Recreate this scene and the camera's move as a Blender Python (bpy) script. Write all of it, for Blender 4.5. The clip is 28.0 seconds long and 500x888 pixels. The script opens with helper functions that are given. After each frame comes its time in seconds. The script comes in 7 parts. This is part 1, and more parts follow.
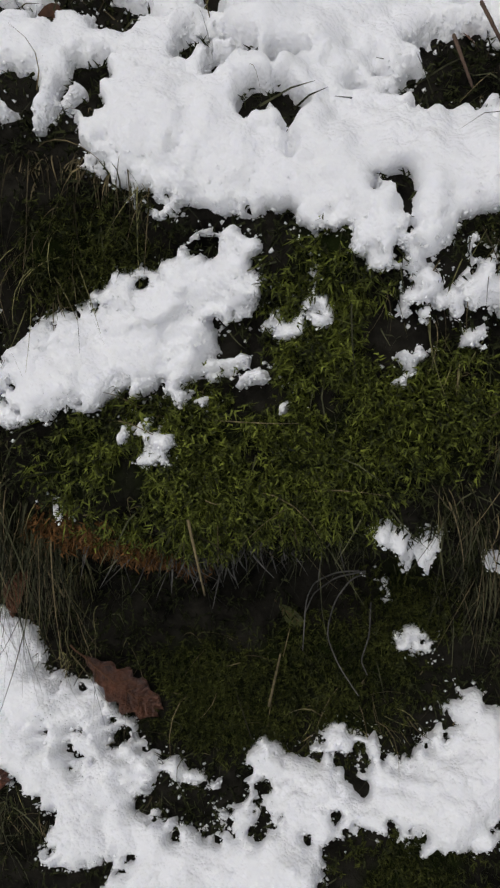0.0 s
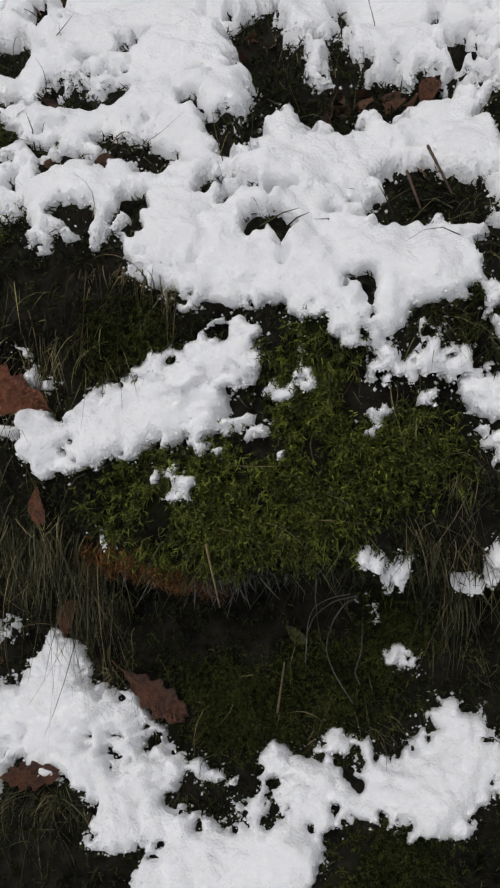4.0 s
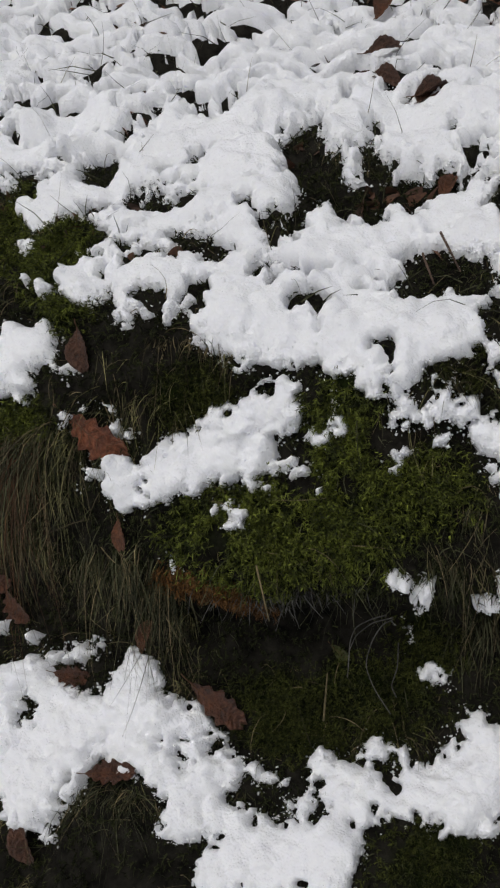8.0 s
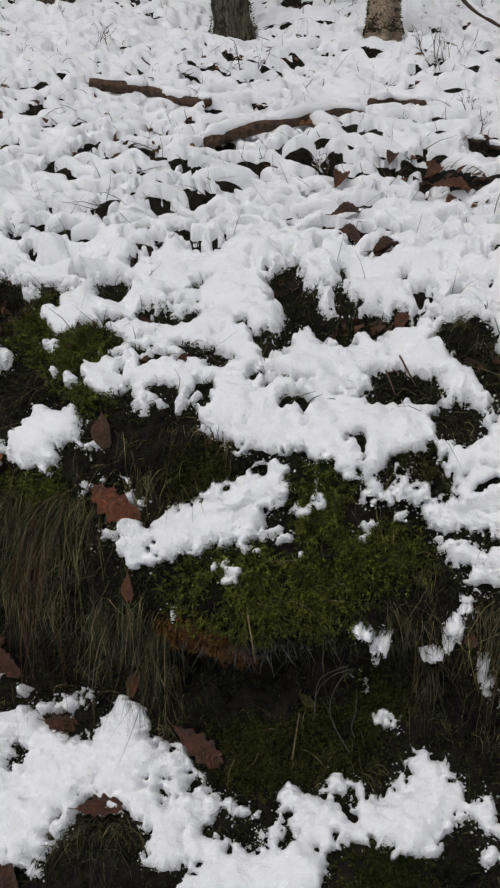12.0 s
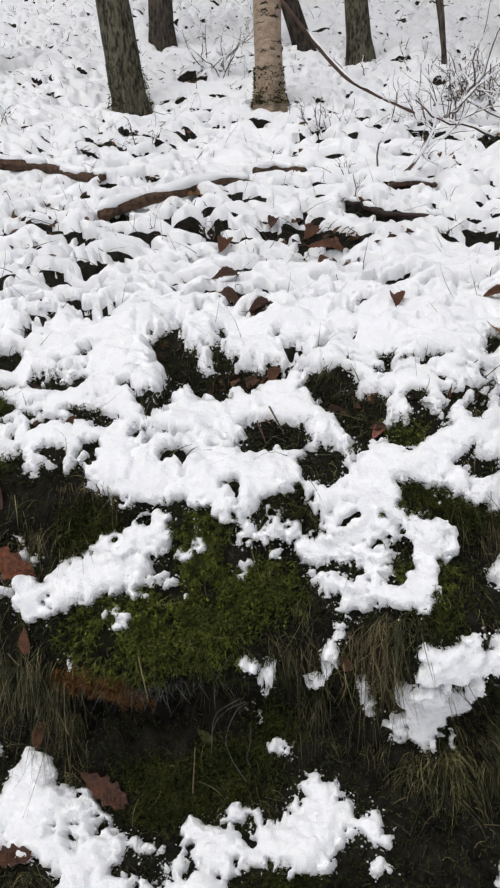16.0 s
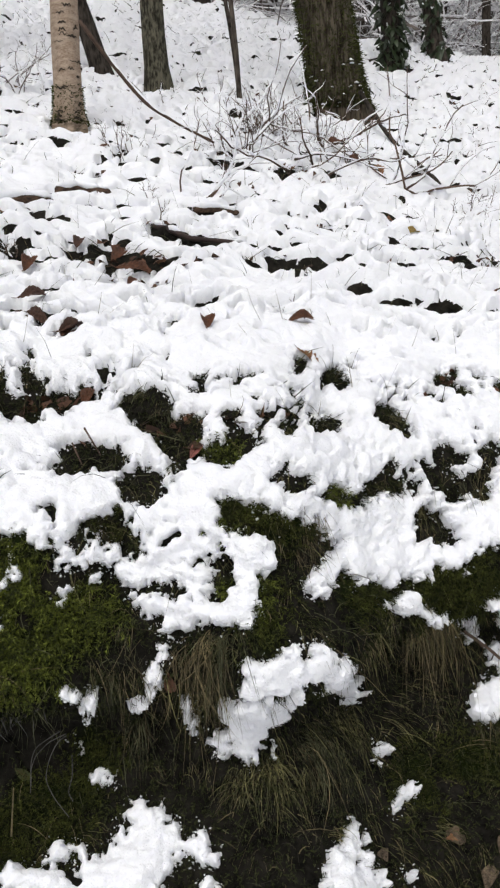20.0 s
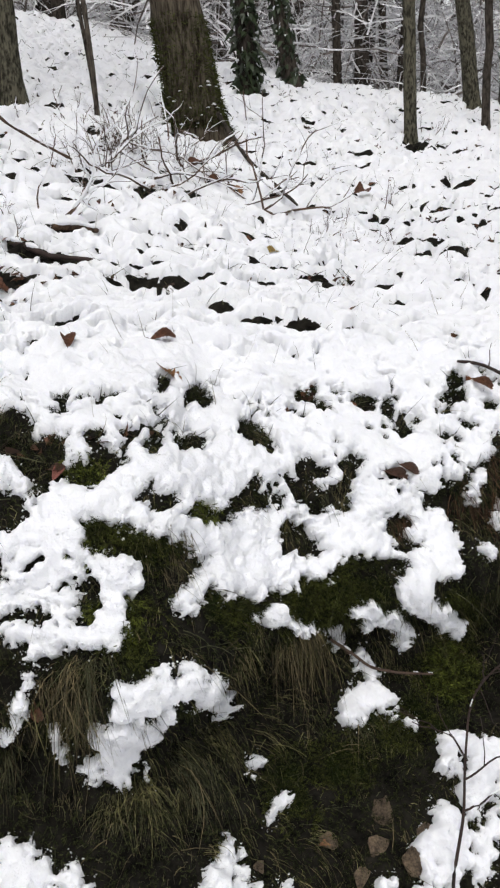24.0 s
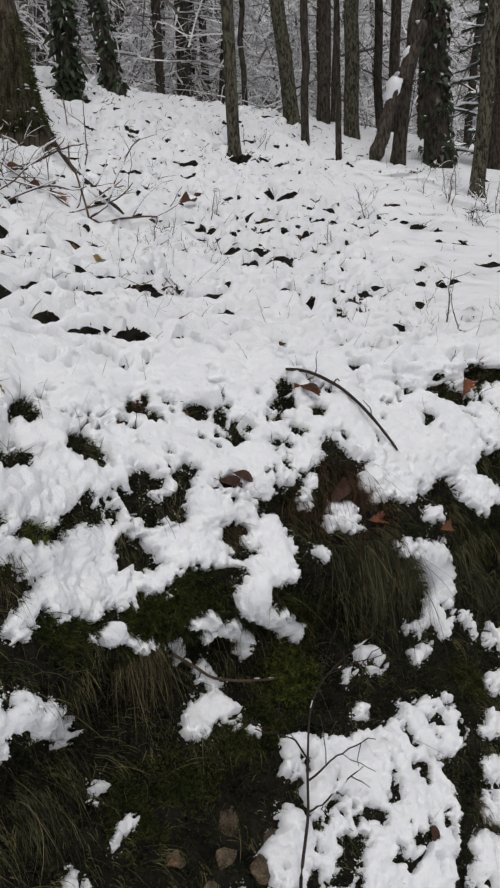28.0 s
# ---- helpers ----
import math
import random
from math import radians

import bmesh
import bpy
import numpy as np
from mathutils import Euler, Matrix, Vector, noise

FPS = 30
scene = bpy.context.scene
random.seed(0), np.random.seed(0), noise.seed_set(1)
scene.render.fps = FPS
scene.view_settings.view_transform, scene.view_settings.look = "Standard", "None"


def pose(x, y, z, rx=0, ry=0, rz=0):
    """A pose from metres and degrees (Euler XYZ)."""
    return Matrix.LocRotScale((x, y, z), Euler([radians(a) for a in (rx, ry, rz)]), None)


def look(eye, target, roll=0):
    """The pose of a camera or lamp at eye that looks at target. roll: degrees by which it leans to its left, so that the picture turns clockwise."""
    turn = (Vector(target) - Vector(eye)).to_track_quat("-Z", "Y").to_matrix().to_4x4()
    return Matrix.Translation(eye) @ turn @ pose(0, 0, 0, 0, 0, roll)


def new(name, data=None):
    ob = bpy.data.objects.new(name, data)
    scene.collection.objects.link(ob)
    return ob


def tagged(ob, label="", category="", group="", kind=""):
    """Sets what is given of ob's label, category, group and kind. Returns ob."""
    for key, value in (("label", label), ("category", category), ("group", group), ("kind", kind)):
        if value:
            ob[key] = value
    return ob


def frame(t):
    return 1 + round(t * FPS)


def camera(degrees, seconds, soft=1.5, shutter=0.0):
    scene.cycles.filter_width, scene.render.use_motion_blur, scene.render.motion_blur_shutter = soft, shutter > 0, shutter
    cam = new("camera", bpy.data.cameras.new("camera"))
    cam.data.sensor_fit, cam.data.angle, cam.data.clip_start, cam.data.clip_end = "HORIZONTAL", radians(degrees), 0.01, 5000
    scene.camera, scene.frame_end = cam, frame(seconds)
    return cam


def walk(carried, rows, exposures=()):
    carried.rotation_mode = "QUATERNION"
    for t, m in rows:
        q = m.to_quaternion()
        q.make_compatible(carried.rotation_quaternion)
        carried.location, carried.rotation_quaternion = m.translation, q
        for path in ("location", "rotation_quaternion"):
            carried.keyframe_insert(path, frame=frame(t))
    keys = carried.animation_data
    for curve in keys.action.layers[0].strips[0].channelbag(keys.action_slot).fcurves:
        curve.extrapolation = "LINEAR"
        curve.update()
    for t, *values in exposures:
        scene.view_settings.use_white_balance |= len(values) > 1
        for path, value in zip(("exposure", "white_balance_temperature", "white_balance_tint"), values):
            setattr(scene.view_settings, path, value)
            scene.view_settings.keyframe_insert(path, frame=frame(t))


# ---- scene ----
cam = camera(33.65, 28.0, soft=2.3)
PATH = [
    (0.0, look((-0.181, -0.706, 1.374), (-0.4073, 0.9529, 0.2800), -1.14)),
    (0.5, look((-0.177, -0.724, 1.383), (-0.4122, 0.9444, 0.3051), -1.10)),
    (1.0, look((-0.167, -0.741, 1.389), (-0.4036, 0.9421, 0.3343), -1.38)),
    (1.5, look((-0.152, -0.770, 1.402), (-0.3935, 0.9321, 0.3801), -1.69)),
    (2.0, look((-0.146, -0.793, 1.412), (-0.4056, 0.9192, 0.4108), -1.97)),
    (2.5, look((-0.144, -0.813, 1.415), (-0.4312, 0.9076, 0.4365), -2.32)),
    (4.5, look((-0.118, -0.890, 1.436), (-0.4638, 0.8669, 0.5450), -3.19)),
    (5.0, look((-0.119, -0.911, 1.441), (-0.4789, 0.8543, 0.5724), -3.15)),
    (5.5, look((-0.115, -0.938, 1.444), (-0.4999, 0.8377, 0.6064), -3.16)),
    (6.0, look((-0.105, -0.959, 1.449), (-0.4978, 0.8267, 0.6390), -3.50)),
    (6.5, look((-0.102, -0.971, 1.452), (-0.4895, 0.8219, 0.6541), -3.39)),
    (7.0, look((-0.078, -0.990, 1.458), (-0.5084, 0.8018, 0.6806), -4.26)),
    (7.5, look((-0.045, -1.002, 1.464), (-0.5863, 0.7654, 0.7005), -6.08)),
    (8.0, look((-0.043, -1.020, 1.468), (-0.5850, 0.7546, 0.7210), -5.96)),
    (8.5, look((-0.088, -1.061, 1.469), (-0.5963, 0.7380, 0.7567), -4.05)),
    (9.0, look((-0.101, -1.093, 1.470), (-0.6039, 0.7190, 0.7910), -3.31)),
    (9.5, look((-0.099, -1.130, 1.475), (-0.6010, 0.6970, 0.8350), -3.06)),
    (10.0, look((-0.089, -1.171, 1.481), (-0.5575, 0.6814, 0.8879), -2.79)),
    (10.5, look((-0.083, -1.206, 1.484), (-0.4526, 0.6841, 0.9435), -2.34)),
    (11.0, look((-0.097, -1.241, 1.485), (-0.4156, 0.6682, 0.9832), -1.47)),
    (11.5, look((-0.126, -1.274, 1.485), (-0.3941, 0.6504, 1.0120), -0.16)),
    (12.0, look((-0.111, -1.273, 1.485), (-0.4373, 0.6415, 1.0072), -0.82)),
    (12.5, look((-0.079, -1.289, 1.490), (-0.4195, 0.6287, 1.0353), -1.77)),
    (14.5, look((-0.026, -1.351, 1.497), (-0.3715, 0.5823, 1.1185), -3.06)),
    (15.0, look((-0.017, -1.350, 1.498), (-0.3115, 0.5921, 1.1232), -3.28)),
    (15.5, look((-0.009, -1.350, 1.497), (-0.2609, 0.5990, 1.1278), -3.49)),
    (16.0, look((0.004, -1.358, 1.500), (-0.1874, 0.5996, 1.1399), -3.76)),
    (16.5, look((0.007, -1.360, 1.499), (-0.1216, 0.6046, 1.1457), -3.75)),
    (17.0, look((0.002, -1.362, 1.497), (-0.0841, 0.6058, 1.1496), -3.64)),
    (17.5, look((-0.019, -1.369, 1.499), (-0.0172, 0.6019, 1.1571), -2.87)),
    (18.0, look((-0.025, -1.365, 1.497), (0.0221, 0.6052, 1.1577), -2.70)),
    (18.5, look((-0.026, -1.363, 1.496), (0.0652, 0.6060, 1.1605), -2.65)),
    (19.0, look((-0.016, -1.361, 1.499), (0.1258, 0.6043, 1.1579), -2.87)),
    (19.5, look((-0.016, -1.359, 1.499), (0.2073, 0.5997, 1.1616), -2.86)),
    (20.0, look((-0.023, -1.359, 1.498), (0.2657, 0.5917, 1.1656), -2.60)),
    (20.5, look((-0.027, -1.355, 1.498), (0.3264, 0.5852, 1.1659), -2.41)),
    (21.0, look((-0.024, -1.354, 1.498), (0.3795, 0.5771, 1.1683), -2.47)),
    (21.5, look((-0.021, -1.358, 1.499), (0.4277, 0.5644, 1.1756), -2.64)),
    (22.0, look((-0.014, -1.364, 1.498), (0.4742, 0.5502, 1.1840), -2.83)),
    (22.5, look((-0.011, -1.368, 1.501), (0.5301, 0.5320, 1.1898), -2.96)),
    (24.5, look((-0.017, -1.363, 1.500), (0.6250, 0.5063, 1.1934), -2.74)),
    (25.0, look((-0.009, -1.354, 1.500), (0.7091, 0.4863, 1.1866), -2.88)),
    (25.5, look((-0.006, -1.342, 1.501), (0.7653, 0.4743, 1.1784), -2.80)),
    (26.0, look((-0.004, -1.335, 1.500), (0.8179, 0.4590, 1.1743), -2.79)),
    (26.5, look((0.005, -1.335, 1.499), (0.8969, 0.4256, 1.1759), -3.03)),
    (27.0, look((0.011, -1.343, 1.501), (0.9465, 0.3960, 1.1830), -3.28)),
    (27.5, look((0.007, -1.351, 1.503), (0.9524, 0.3835, 1.1914), -3.26)),
    (28.0, look((0.000, -1.350, 1.500), (0.9583, 0.3788, 1.1952), -3.08)),
]
EXPOSURES = [(0.0, 0.0), (12.0, 0.0), (14.5, 0.0), (15.0, 0.03), (16.0, 0.42), (17.0, 0.6), (22.0, 0.55), (25.0, 0.5), (25.6, 0.2), (26.2, 0.03), (28.0, 0.0)]
walk(cam, PATH, EXPOSURES)

# ---------------------------------------------------------------- overcast winter daylight
SUN_HEIGHT, SUN_TURN = 56.0, 200.0
world = bpy.data.worlds.new("overcast_sky")
scene.world = world
world.use_nodes = True
wn, wl = world.node_tree.nodes, world.node_tree.links
sky = wn.new("ShaderNodeTexSky")
sky.sky_type, sky.sun_disc = "NISHITA", False
sky.sun_elevation, sky.sun_rotation = radians(SUN_HEIGHT), radians(SUN_TURN)
sky.air_density, sky.dust_density, sky.ozone_density = 1.0, 4.0, 1.0
cloud = wn.new("ShaderNodeHueSaturation")
cloud.inputs["Saturation"].default_value = 0.30
wl.new(sky.outputs["Color"], cloud.inputs["Color"])
wl.new(cloud.outputs["Color"], wn["Background"].inputs["Color"])
wn["Background"].inputs["Strength"].default_value = 0.079
sun_data = bpy.data.lights.new("sun", "SUN")
sun_data.energy, sun_data.angle, sun_data.color = 0.66, radians(45), (1.0, 0.995, 0.99)
sun = new("sun", sun_data)
sun.matrix_world = look((-2.6, -6.6, 12.0), (0.0, 0.0, 1.0))

# ---------------------------------------------------------------- materials
def material(name, colour, rough=0.8, noise_size=0.05, spread=0.35, dark=None, bump=0.3, bump_size=0.01, spec=0.3, per_island=0.0, per_object=0.0, fine=True, along=1.0, crisp=0.15):
    """A rough natural surface: two colours mixed by coarse and fine noise, with fine relief."""
    m = bpy.data.materials.new(name)
    m.use_nodes = True
    n, l = m.node_tree.nodes, m.node_tree.links
    shader = n["Principled BSDF"]
    shader.inputs["Roughness"].default_value = rough
    shader.inputs["Specular IOR Level"].default_value = spec
    where = n.new("ShaderNodeTexCoord")
    spot = where.outputs["Object"]
    if along != 1.0:
        stretch = n.new("ShaderNodeMapping")
        stretch.inputs["Scale"].default_value = (1.0, 1.0, along)
        l.new(spot, stretch.inputs["Vector"])
        spot = stretch.outputs["Vector"]
    coarse, grain = n.new("ShaderNodeTexNoise"), n.new("ShaderNodeTexNoise")
    for node, size in ((coarse, noise_size), (grain, bump_size)):
        node.inputs["Scale"].default_value = 1.0 / size
        node.inputs["Detail"].default_value = 4.0
        l.new(spot, node.inputs["Vector"])
    dark = dark or tuple(c * (1 - spread) for c in colour)
    mix = n.new("ShaderNodeMix")
    mix.data_type = "RGBA"
    mix.inputs["A"].default_value, mix.inputs["B"].default_value = (*dark, 1), (*colour, 1)
    steep = n.new("ShaderNodeMapRange")
    steep.inputs["From Min"].default_value, steep.inputs["From Max"].default_value = 0.5 - crisp, 0.5 + crisp
    both = n.new("ShaderNodeMath")
    both.operation = "MULTIPLY_ADD"
    both.inputs[1].default_value, both.inputs[2].default_value = 0.45 if fine else 0.0, 0.0
    l.new(grain.outputs["Fac"], both.inputs[0])
    add = n.new("ShaderNodeMath")
    add.operation = "MULTIPLY_ADD"
    add.inputs[1].default_value = 0.55 if fine else 1.0
    l.new(coarse.outputs["Fac"], add.inputs[0])
    l.new(both.outputs[0], add.inputs[2])
    l.new(add.outputs[0], steep.inputs["Value"])
    l.new(steep.outputs["Result"], mix.inputs["Factor"])
    colour_out = mix.outputs["Result"]
    if per_island or per_object:
        if per_island:
            source = n.new("ShaderNodeNewGeometry").outputs["Random Per Island"]
        else:
            source = n.new("ShaderNodeObjectInfo").outputs["Random"]
        amount = per_island or per_object
        value = n.new("ShaderNodeMapRange")
        value.inputs["To Min"].default_value, value.inputs["To Max"].default_value = 1 - amount, 1 + amount
        l.new(source, value.inputs["Value"])
        vary = n.new("ShaderNodeHueSaturation")
        l.new(value.outputs["Result"], vary.inputs["Value"])
        l.new(colour_out, vary.inputs["Color"])
        colour_out = vary.outputs["Color"]
    l.new(colour_out, shader.inputs["Base Color"])
    if bump:
        relief = n.new("ShaderNodeBump")
        relief.inputs["Strength"].default_value, relief.inputs["Distance"].default_value = bump, bump_size * 0.5
        l.new(grain.outputs["Fac"], relief.inputs["Height"])
        l.new(relief.outputs["Normal"], shader.inputs["Normal"])
    return m


def snow_material():
    """Fresh snow: near white, with fluffy relief at two sizes and light that goes a little way in."""
    m = material("snow", (0.905, 0.91, 0.93), 0.8, 0.06, 0.0, (0.865, 0.87, 0.89), 0.5, 0.0075, 0.2)
    n, l = m.node_tree.nodes, m.node_tree.links
    shader = n["Principled BSDF"]
    shader.inputs["Subsurface Weight"].default_value = 0.4
    shader.inputs["Subsurface Radius"].default_value = (0.010, 0.010, 0.011)
    shader.inputs["Subsurface Scale"].default_value = 0.5
    flakes = n.new("ShaderNodeTexVoronoi")
    flakes.inputs["Scale"].default_value = 260.0
    l.new(n["Texture Coordinate"].outputs["Object"], flakes.inputs["Vector"])
    relief = n.new("ShaderNodeBump")
    relief.inputs["Strength"].default_value, relief.inputs["Distance"].default_value = 0.55, 0.0022
    relief.invert = True
    l.new(flakes.outputs["Distance"], relief.inputs["Height"])
    l.new(shader.inputs["Normal"].links[0].from_socket, relief.inputs["Normal"])
    l.new(relief.outputs["Normal"], shader.inputs["Normal"])
    return m


def ground_material():
    """Dark damp earth with leaf litter; the moss attribute turns it green, the rusty one orange-brown."""
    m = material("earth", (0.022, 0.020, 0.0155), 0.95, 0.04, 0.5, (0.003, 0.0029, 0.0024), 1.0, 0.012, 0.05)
    n, l = m.node_tree.nodes, m.node_tree.links
    shader = n["Principled BSDF"]
    earth = shader.inputs["Base Color"].links[0].from_socket
    grain = n.new("ShaderNodeTexNoise")
    grain.inputs["Scale"].default_value, grain.inputs["Detail"].default_value = 260.0, 3.0
    l.new(n["Texture Coordinate"].outputs["Object"], grain.inputs["Vector"])
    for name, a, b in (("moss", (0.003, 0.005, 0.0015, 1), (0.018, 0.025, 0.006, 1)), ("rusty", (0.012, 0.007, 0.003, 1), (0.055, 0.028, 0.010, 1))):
        tone = n.new("ShaderNodeMix")
        tone.data_type = "RGBA"
        tone.inputs["A"].default_value, tone.inputs["B"].default_value = a, b
        l.new(grain.outputs["Fac"], tone.inputs["Factor"])
        cover = n.new("ShaderNodeMix")
        cover.data_type = "RGBA"
        amount = n.new("ShaderNodeAttribute")
        amount.attribute_name = name
        l.new(amount.outputs["Fac"], cover.inputs["Factor"])
        l.new(earth, cover.inputs["A"])
        l.new(tone.outputs["Result"], cover.inputs["B"])
        earth = cover.outputs["Result"]
    l.new(earth, shader.inputs["Base Color"])
    return m


SNOW_MAT = snow_material()
EARTH = ground_material()
MOSS_MAT = material("moss_green", (0.125, 0.145, 0.020), 0.7, 0.02, 0.5, (0.008, 0.012, 0.003), 0.0, 0.004, 0.2, per_island=0.9)
RUSTY_MAT = material("moss_rusty", (0.16, 0.075, 0.02), 0.8, 0.03, 0.5, (0.05, 0.025, 0.01), 0.0, 0.004, 0.2, per_island=0.5)
GRASS_MATS = {
    "dark": material("grass_dark", (0.100, 0.100, 0.052), 0.75, 0.04, 0.5, (0.010, 0.012, 0.007), 0.0, 0.004, 0.12, per_island=0.7),
    "green": material("grass_olive", (0.235, 0.215, 0.085), 0.75, 0.04, 0.5, (0.020, 0.024, 0.010), 0.0, 0.004, 0.25, per_island=0.7),
    "straw": material("grass_straw", (0.190, 0.150, 0.075), 0.75, 0.04, 0.5, (0.026, 0.022, 0.012), 0.0, 0.004, 0.25, per_island=0.8),
    "rust": material("grass_rust", (0.115, 0.055, 0.026), 0.75, 0.04, 0.5, (0.032, 0.018, 0.010), 0.0, 0.004, 0.25, per_island=0.8),
}
LEAF_MATS = {
    "oak_red": material("leaf_russet", (0.21, 0.066, 0.026), 0.55, 0.30, 0.4, (0.065, 0.020, 0.010), 0.6, 0.07, 0.4),
    "oak_dark": material("leaf_wet_brown", (0.115, 0.042, 0.020), 0.5, 0.30, 0.4, (0.028, 0.015, 0.012), 0.6, 0.07, 0.45),
    "brown": material("leaf_brown", (0.165, 0.062, 0.026), 0.55, 0.30, 0.4, (0.05, 0.020, 0.011), 0.6, 0.07, 0.4),
    "dark": material("leaf_dark", (0.11, 0.050, 0.030), 0.55, 0.30, 0.4, (0.030, 0.017, 0.012), 0.6, 0.07, 0.4),
    "tan": material("leaf_tan", (0.36, 0.18, 0.08), 0.6, 0.30, 0.4, (0.17, 0.08, 0.035), 0.6, 0.07, 0.35),
    "rust": material("leaf_orange", (0.34, 0.11, 0.035), 0.55, 0.30, 0.4, (0.14, 0.045, 0.02), 0.6, 0.07, 0.4),
    "yellow": material("leaf_yellow", (0.42, 0.30, 0.08), 0.6, 0.30, 0.4, (0.25, 0.17, 0.05), 0.6, 0.07, 0.35),
    "green": material("leaf_olive", (0.085, 0.095, 0.025), 0.5, 0.30, 0.4, (0.04, 0.05, 0.018), 0.6, 0.07, 0.4),
    "pink": material("leaf_pale_red", (0.42, 0.16, 0.13), 0.6, 0.30, 0.4, (0.22, 0.08, 0.06), 0.6, 0.07, 0.35),
}
LITTER_MAT = material("leaf_litter", (0.13, 0.060, 0.032), 0.7, 0.04, 0.5, (0.035, 0.020, 0.014), 0.0, 0.005, 0.3, per_island=0.7)
VEIN_MAT = material("leaf_vein", (0.12, 0.055, 0.028), 0.6, 0.2, 0.3, None, 0.2, 0.002, 0.3)
OAK_BARK = material("oak_bark", (0.105, 0.088, 0.062), 0.95, 0.020, 0.5, (0.022, 0.016, 0.011), 1.0, 0.010, 0.15, along=0.14, crisp=0.10)
DARK_BARK = material("dark_bark", (0.080, 0.066, 0.053), 0.95, 0.018, 0.5, (0.016, 0.013, 0.010), 1.0, 0.010, 0.15, per_object=0.3, along=0.28, crisp=0.10)
GREEN_BARK = material("algae_bark", (0.110, 0.102, 0.072), 0.95, 0.020, 0.5, (0.020, 0.018, 0.012), 1.0, 0.010, 0.15, along=0.34, crisp=0.09)
BIRCH_BARK = material("birch_bark", (0.42, 0.33, 0.25), 0.8, 0.035, 0.4, (0.20, 0.14, 0.095), 0.8, 0.008, 0.2, along=2.2)
BIRCH_MARK = material("birch_scar", (0.05, 0.04, 0.03), 0.9, 0.03, 0.5, None, 0.6, 0.006, 0.2)
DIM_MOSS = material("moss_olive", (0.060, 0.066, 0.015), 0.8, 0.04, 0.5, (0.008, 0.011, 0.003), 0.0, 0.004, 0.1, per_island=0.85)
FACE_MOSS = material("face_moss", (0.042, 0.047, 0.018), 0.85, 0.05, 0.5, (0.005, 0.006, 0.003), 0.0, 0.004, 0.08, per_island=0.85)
ROOTS = material("roots", (0.13, 0.125, 0.115), 0.85, 0.03, 0.5, (0.02, 0.02, 0.018), 0.0, 0.004, 0.2, per_island=0.6)
TRUNK_MOSS = material("trunk_moss", (0.070, 0.075, 0.020), 0.9, 0.03, 0.5, (0.022, 0.026, 0.008), 0.0, 0.006, 0.2, per_island=0.5)
IVY_MAT = material("ivy_leaf", (0.030, 0.045, 0.018), 0.45, 0.03, 0.4, None, 0.0, 0.005, 0.4, per_island=0.5)
TWIG_MAT = material("twig", (0.13, 0.085, 0.060), 0.8, 0.05, 0.5, (0.05, 0.032, 0.024), 0.4, 0.004, 0.25, per_object=0.2)
DARK_TWIG = material("dark_twig", (0.045, 0.026, 0.020), 0.7, 0.05, 0.5, (0.018, 0.012, 0.010), 0.4, 0.004, 0.3)
FAR_BOUGH = material("dark_far_twig", (0.20, 0.17, 0.15), 0.9, 0.25, 0.5, (0.06, 0.05, 0.045), 0.0, 0.05, 0.15, per_island=0.4)
FAR_TWIG = material("frosted_twig", (0.93, 0.93, 0.94), 0.85, 0.25, 0.5, (0.60, 0.58, 0.58), 0.0, 0.05, 0.15, per_island=0.5)
WOOD = material("rotten_wood", (0.115, 0.068, 0.042), 0.9, 0.018, 0.5, (0.018, 0.012, 0.009), 0.9, 0.008, 0.25)
STONE_MAT = material("stone", (0.31, 0.225, 0.145), 0.85, 0.5, 0.4, (0.035, 0.026, 0.019), 0.8, 0.08, 0.3, per_object=0.3)

# ---------------------------------------------------------------- the lie of the land
def lattice(ix, iy, iz, seed):
    h = (ix * 374761393 + iy * 668265263 + iz * 2147483647 + seed * 974711) & 0xFFFFFFFF
    h = ((h ^ (h >> 13)) * 1274126177) & 0xFFFFFFFF
    h = ((h ^ (h >> 16)) * 2246822519) & 0xFFFFFFFF
    return ((h ^ (h >> 15)) & 0xFFFFFF) / 0xFFFFFF


def vnoise(x, y, z, size, seed=0):
    """Smooth value noise from -1 to 1, with lumps of about that size in metres."""
    x, y, z = np.asarray(x, float) / size + 1000, np.asarray(y, float) / size + 1000, np.asarray(z, float) / size + 1000
    ix, iy, iz = x.astype(np.int64), y.astype(np.int64), z.astype(np.int64)
    fx, fy, fz = (w * w * w * (w * (6 * w - 15) + 10) for w in (x - ix, y - iy, z - iz))
    total, flat = 0, np.ndim(fz) == 0 and fz == 0
    for a in (0, 1):
        for b in (0, 1):
            for c in ((0,) if flat else (0, 1)):
                weight = (fx if a else 1 - fx) * (fy if b else 1 - fy) * (fz if c else 1 - fz)
                total = total + weight * lattice(ix + a, iy + b, iz + c, seed)
    return 2 * total - 1


def fbm(x, y, z, size, octaves=3, seed=0):
    total, amp = 0, 1.0
    for k in range(octaves):
        total = total + amp * vnoise(x, y, z, size / 2 ** k, seed + 17 * k)
        amp *= 0.55
    return total


SCATTER = np.random.default_rng(12).random(65536)


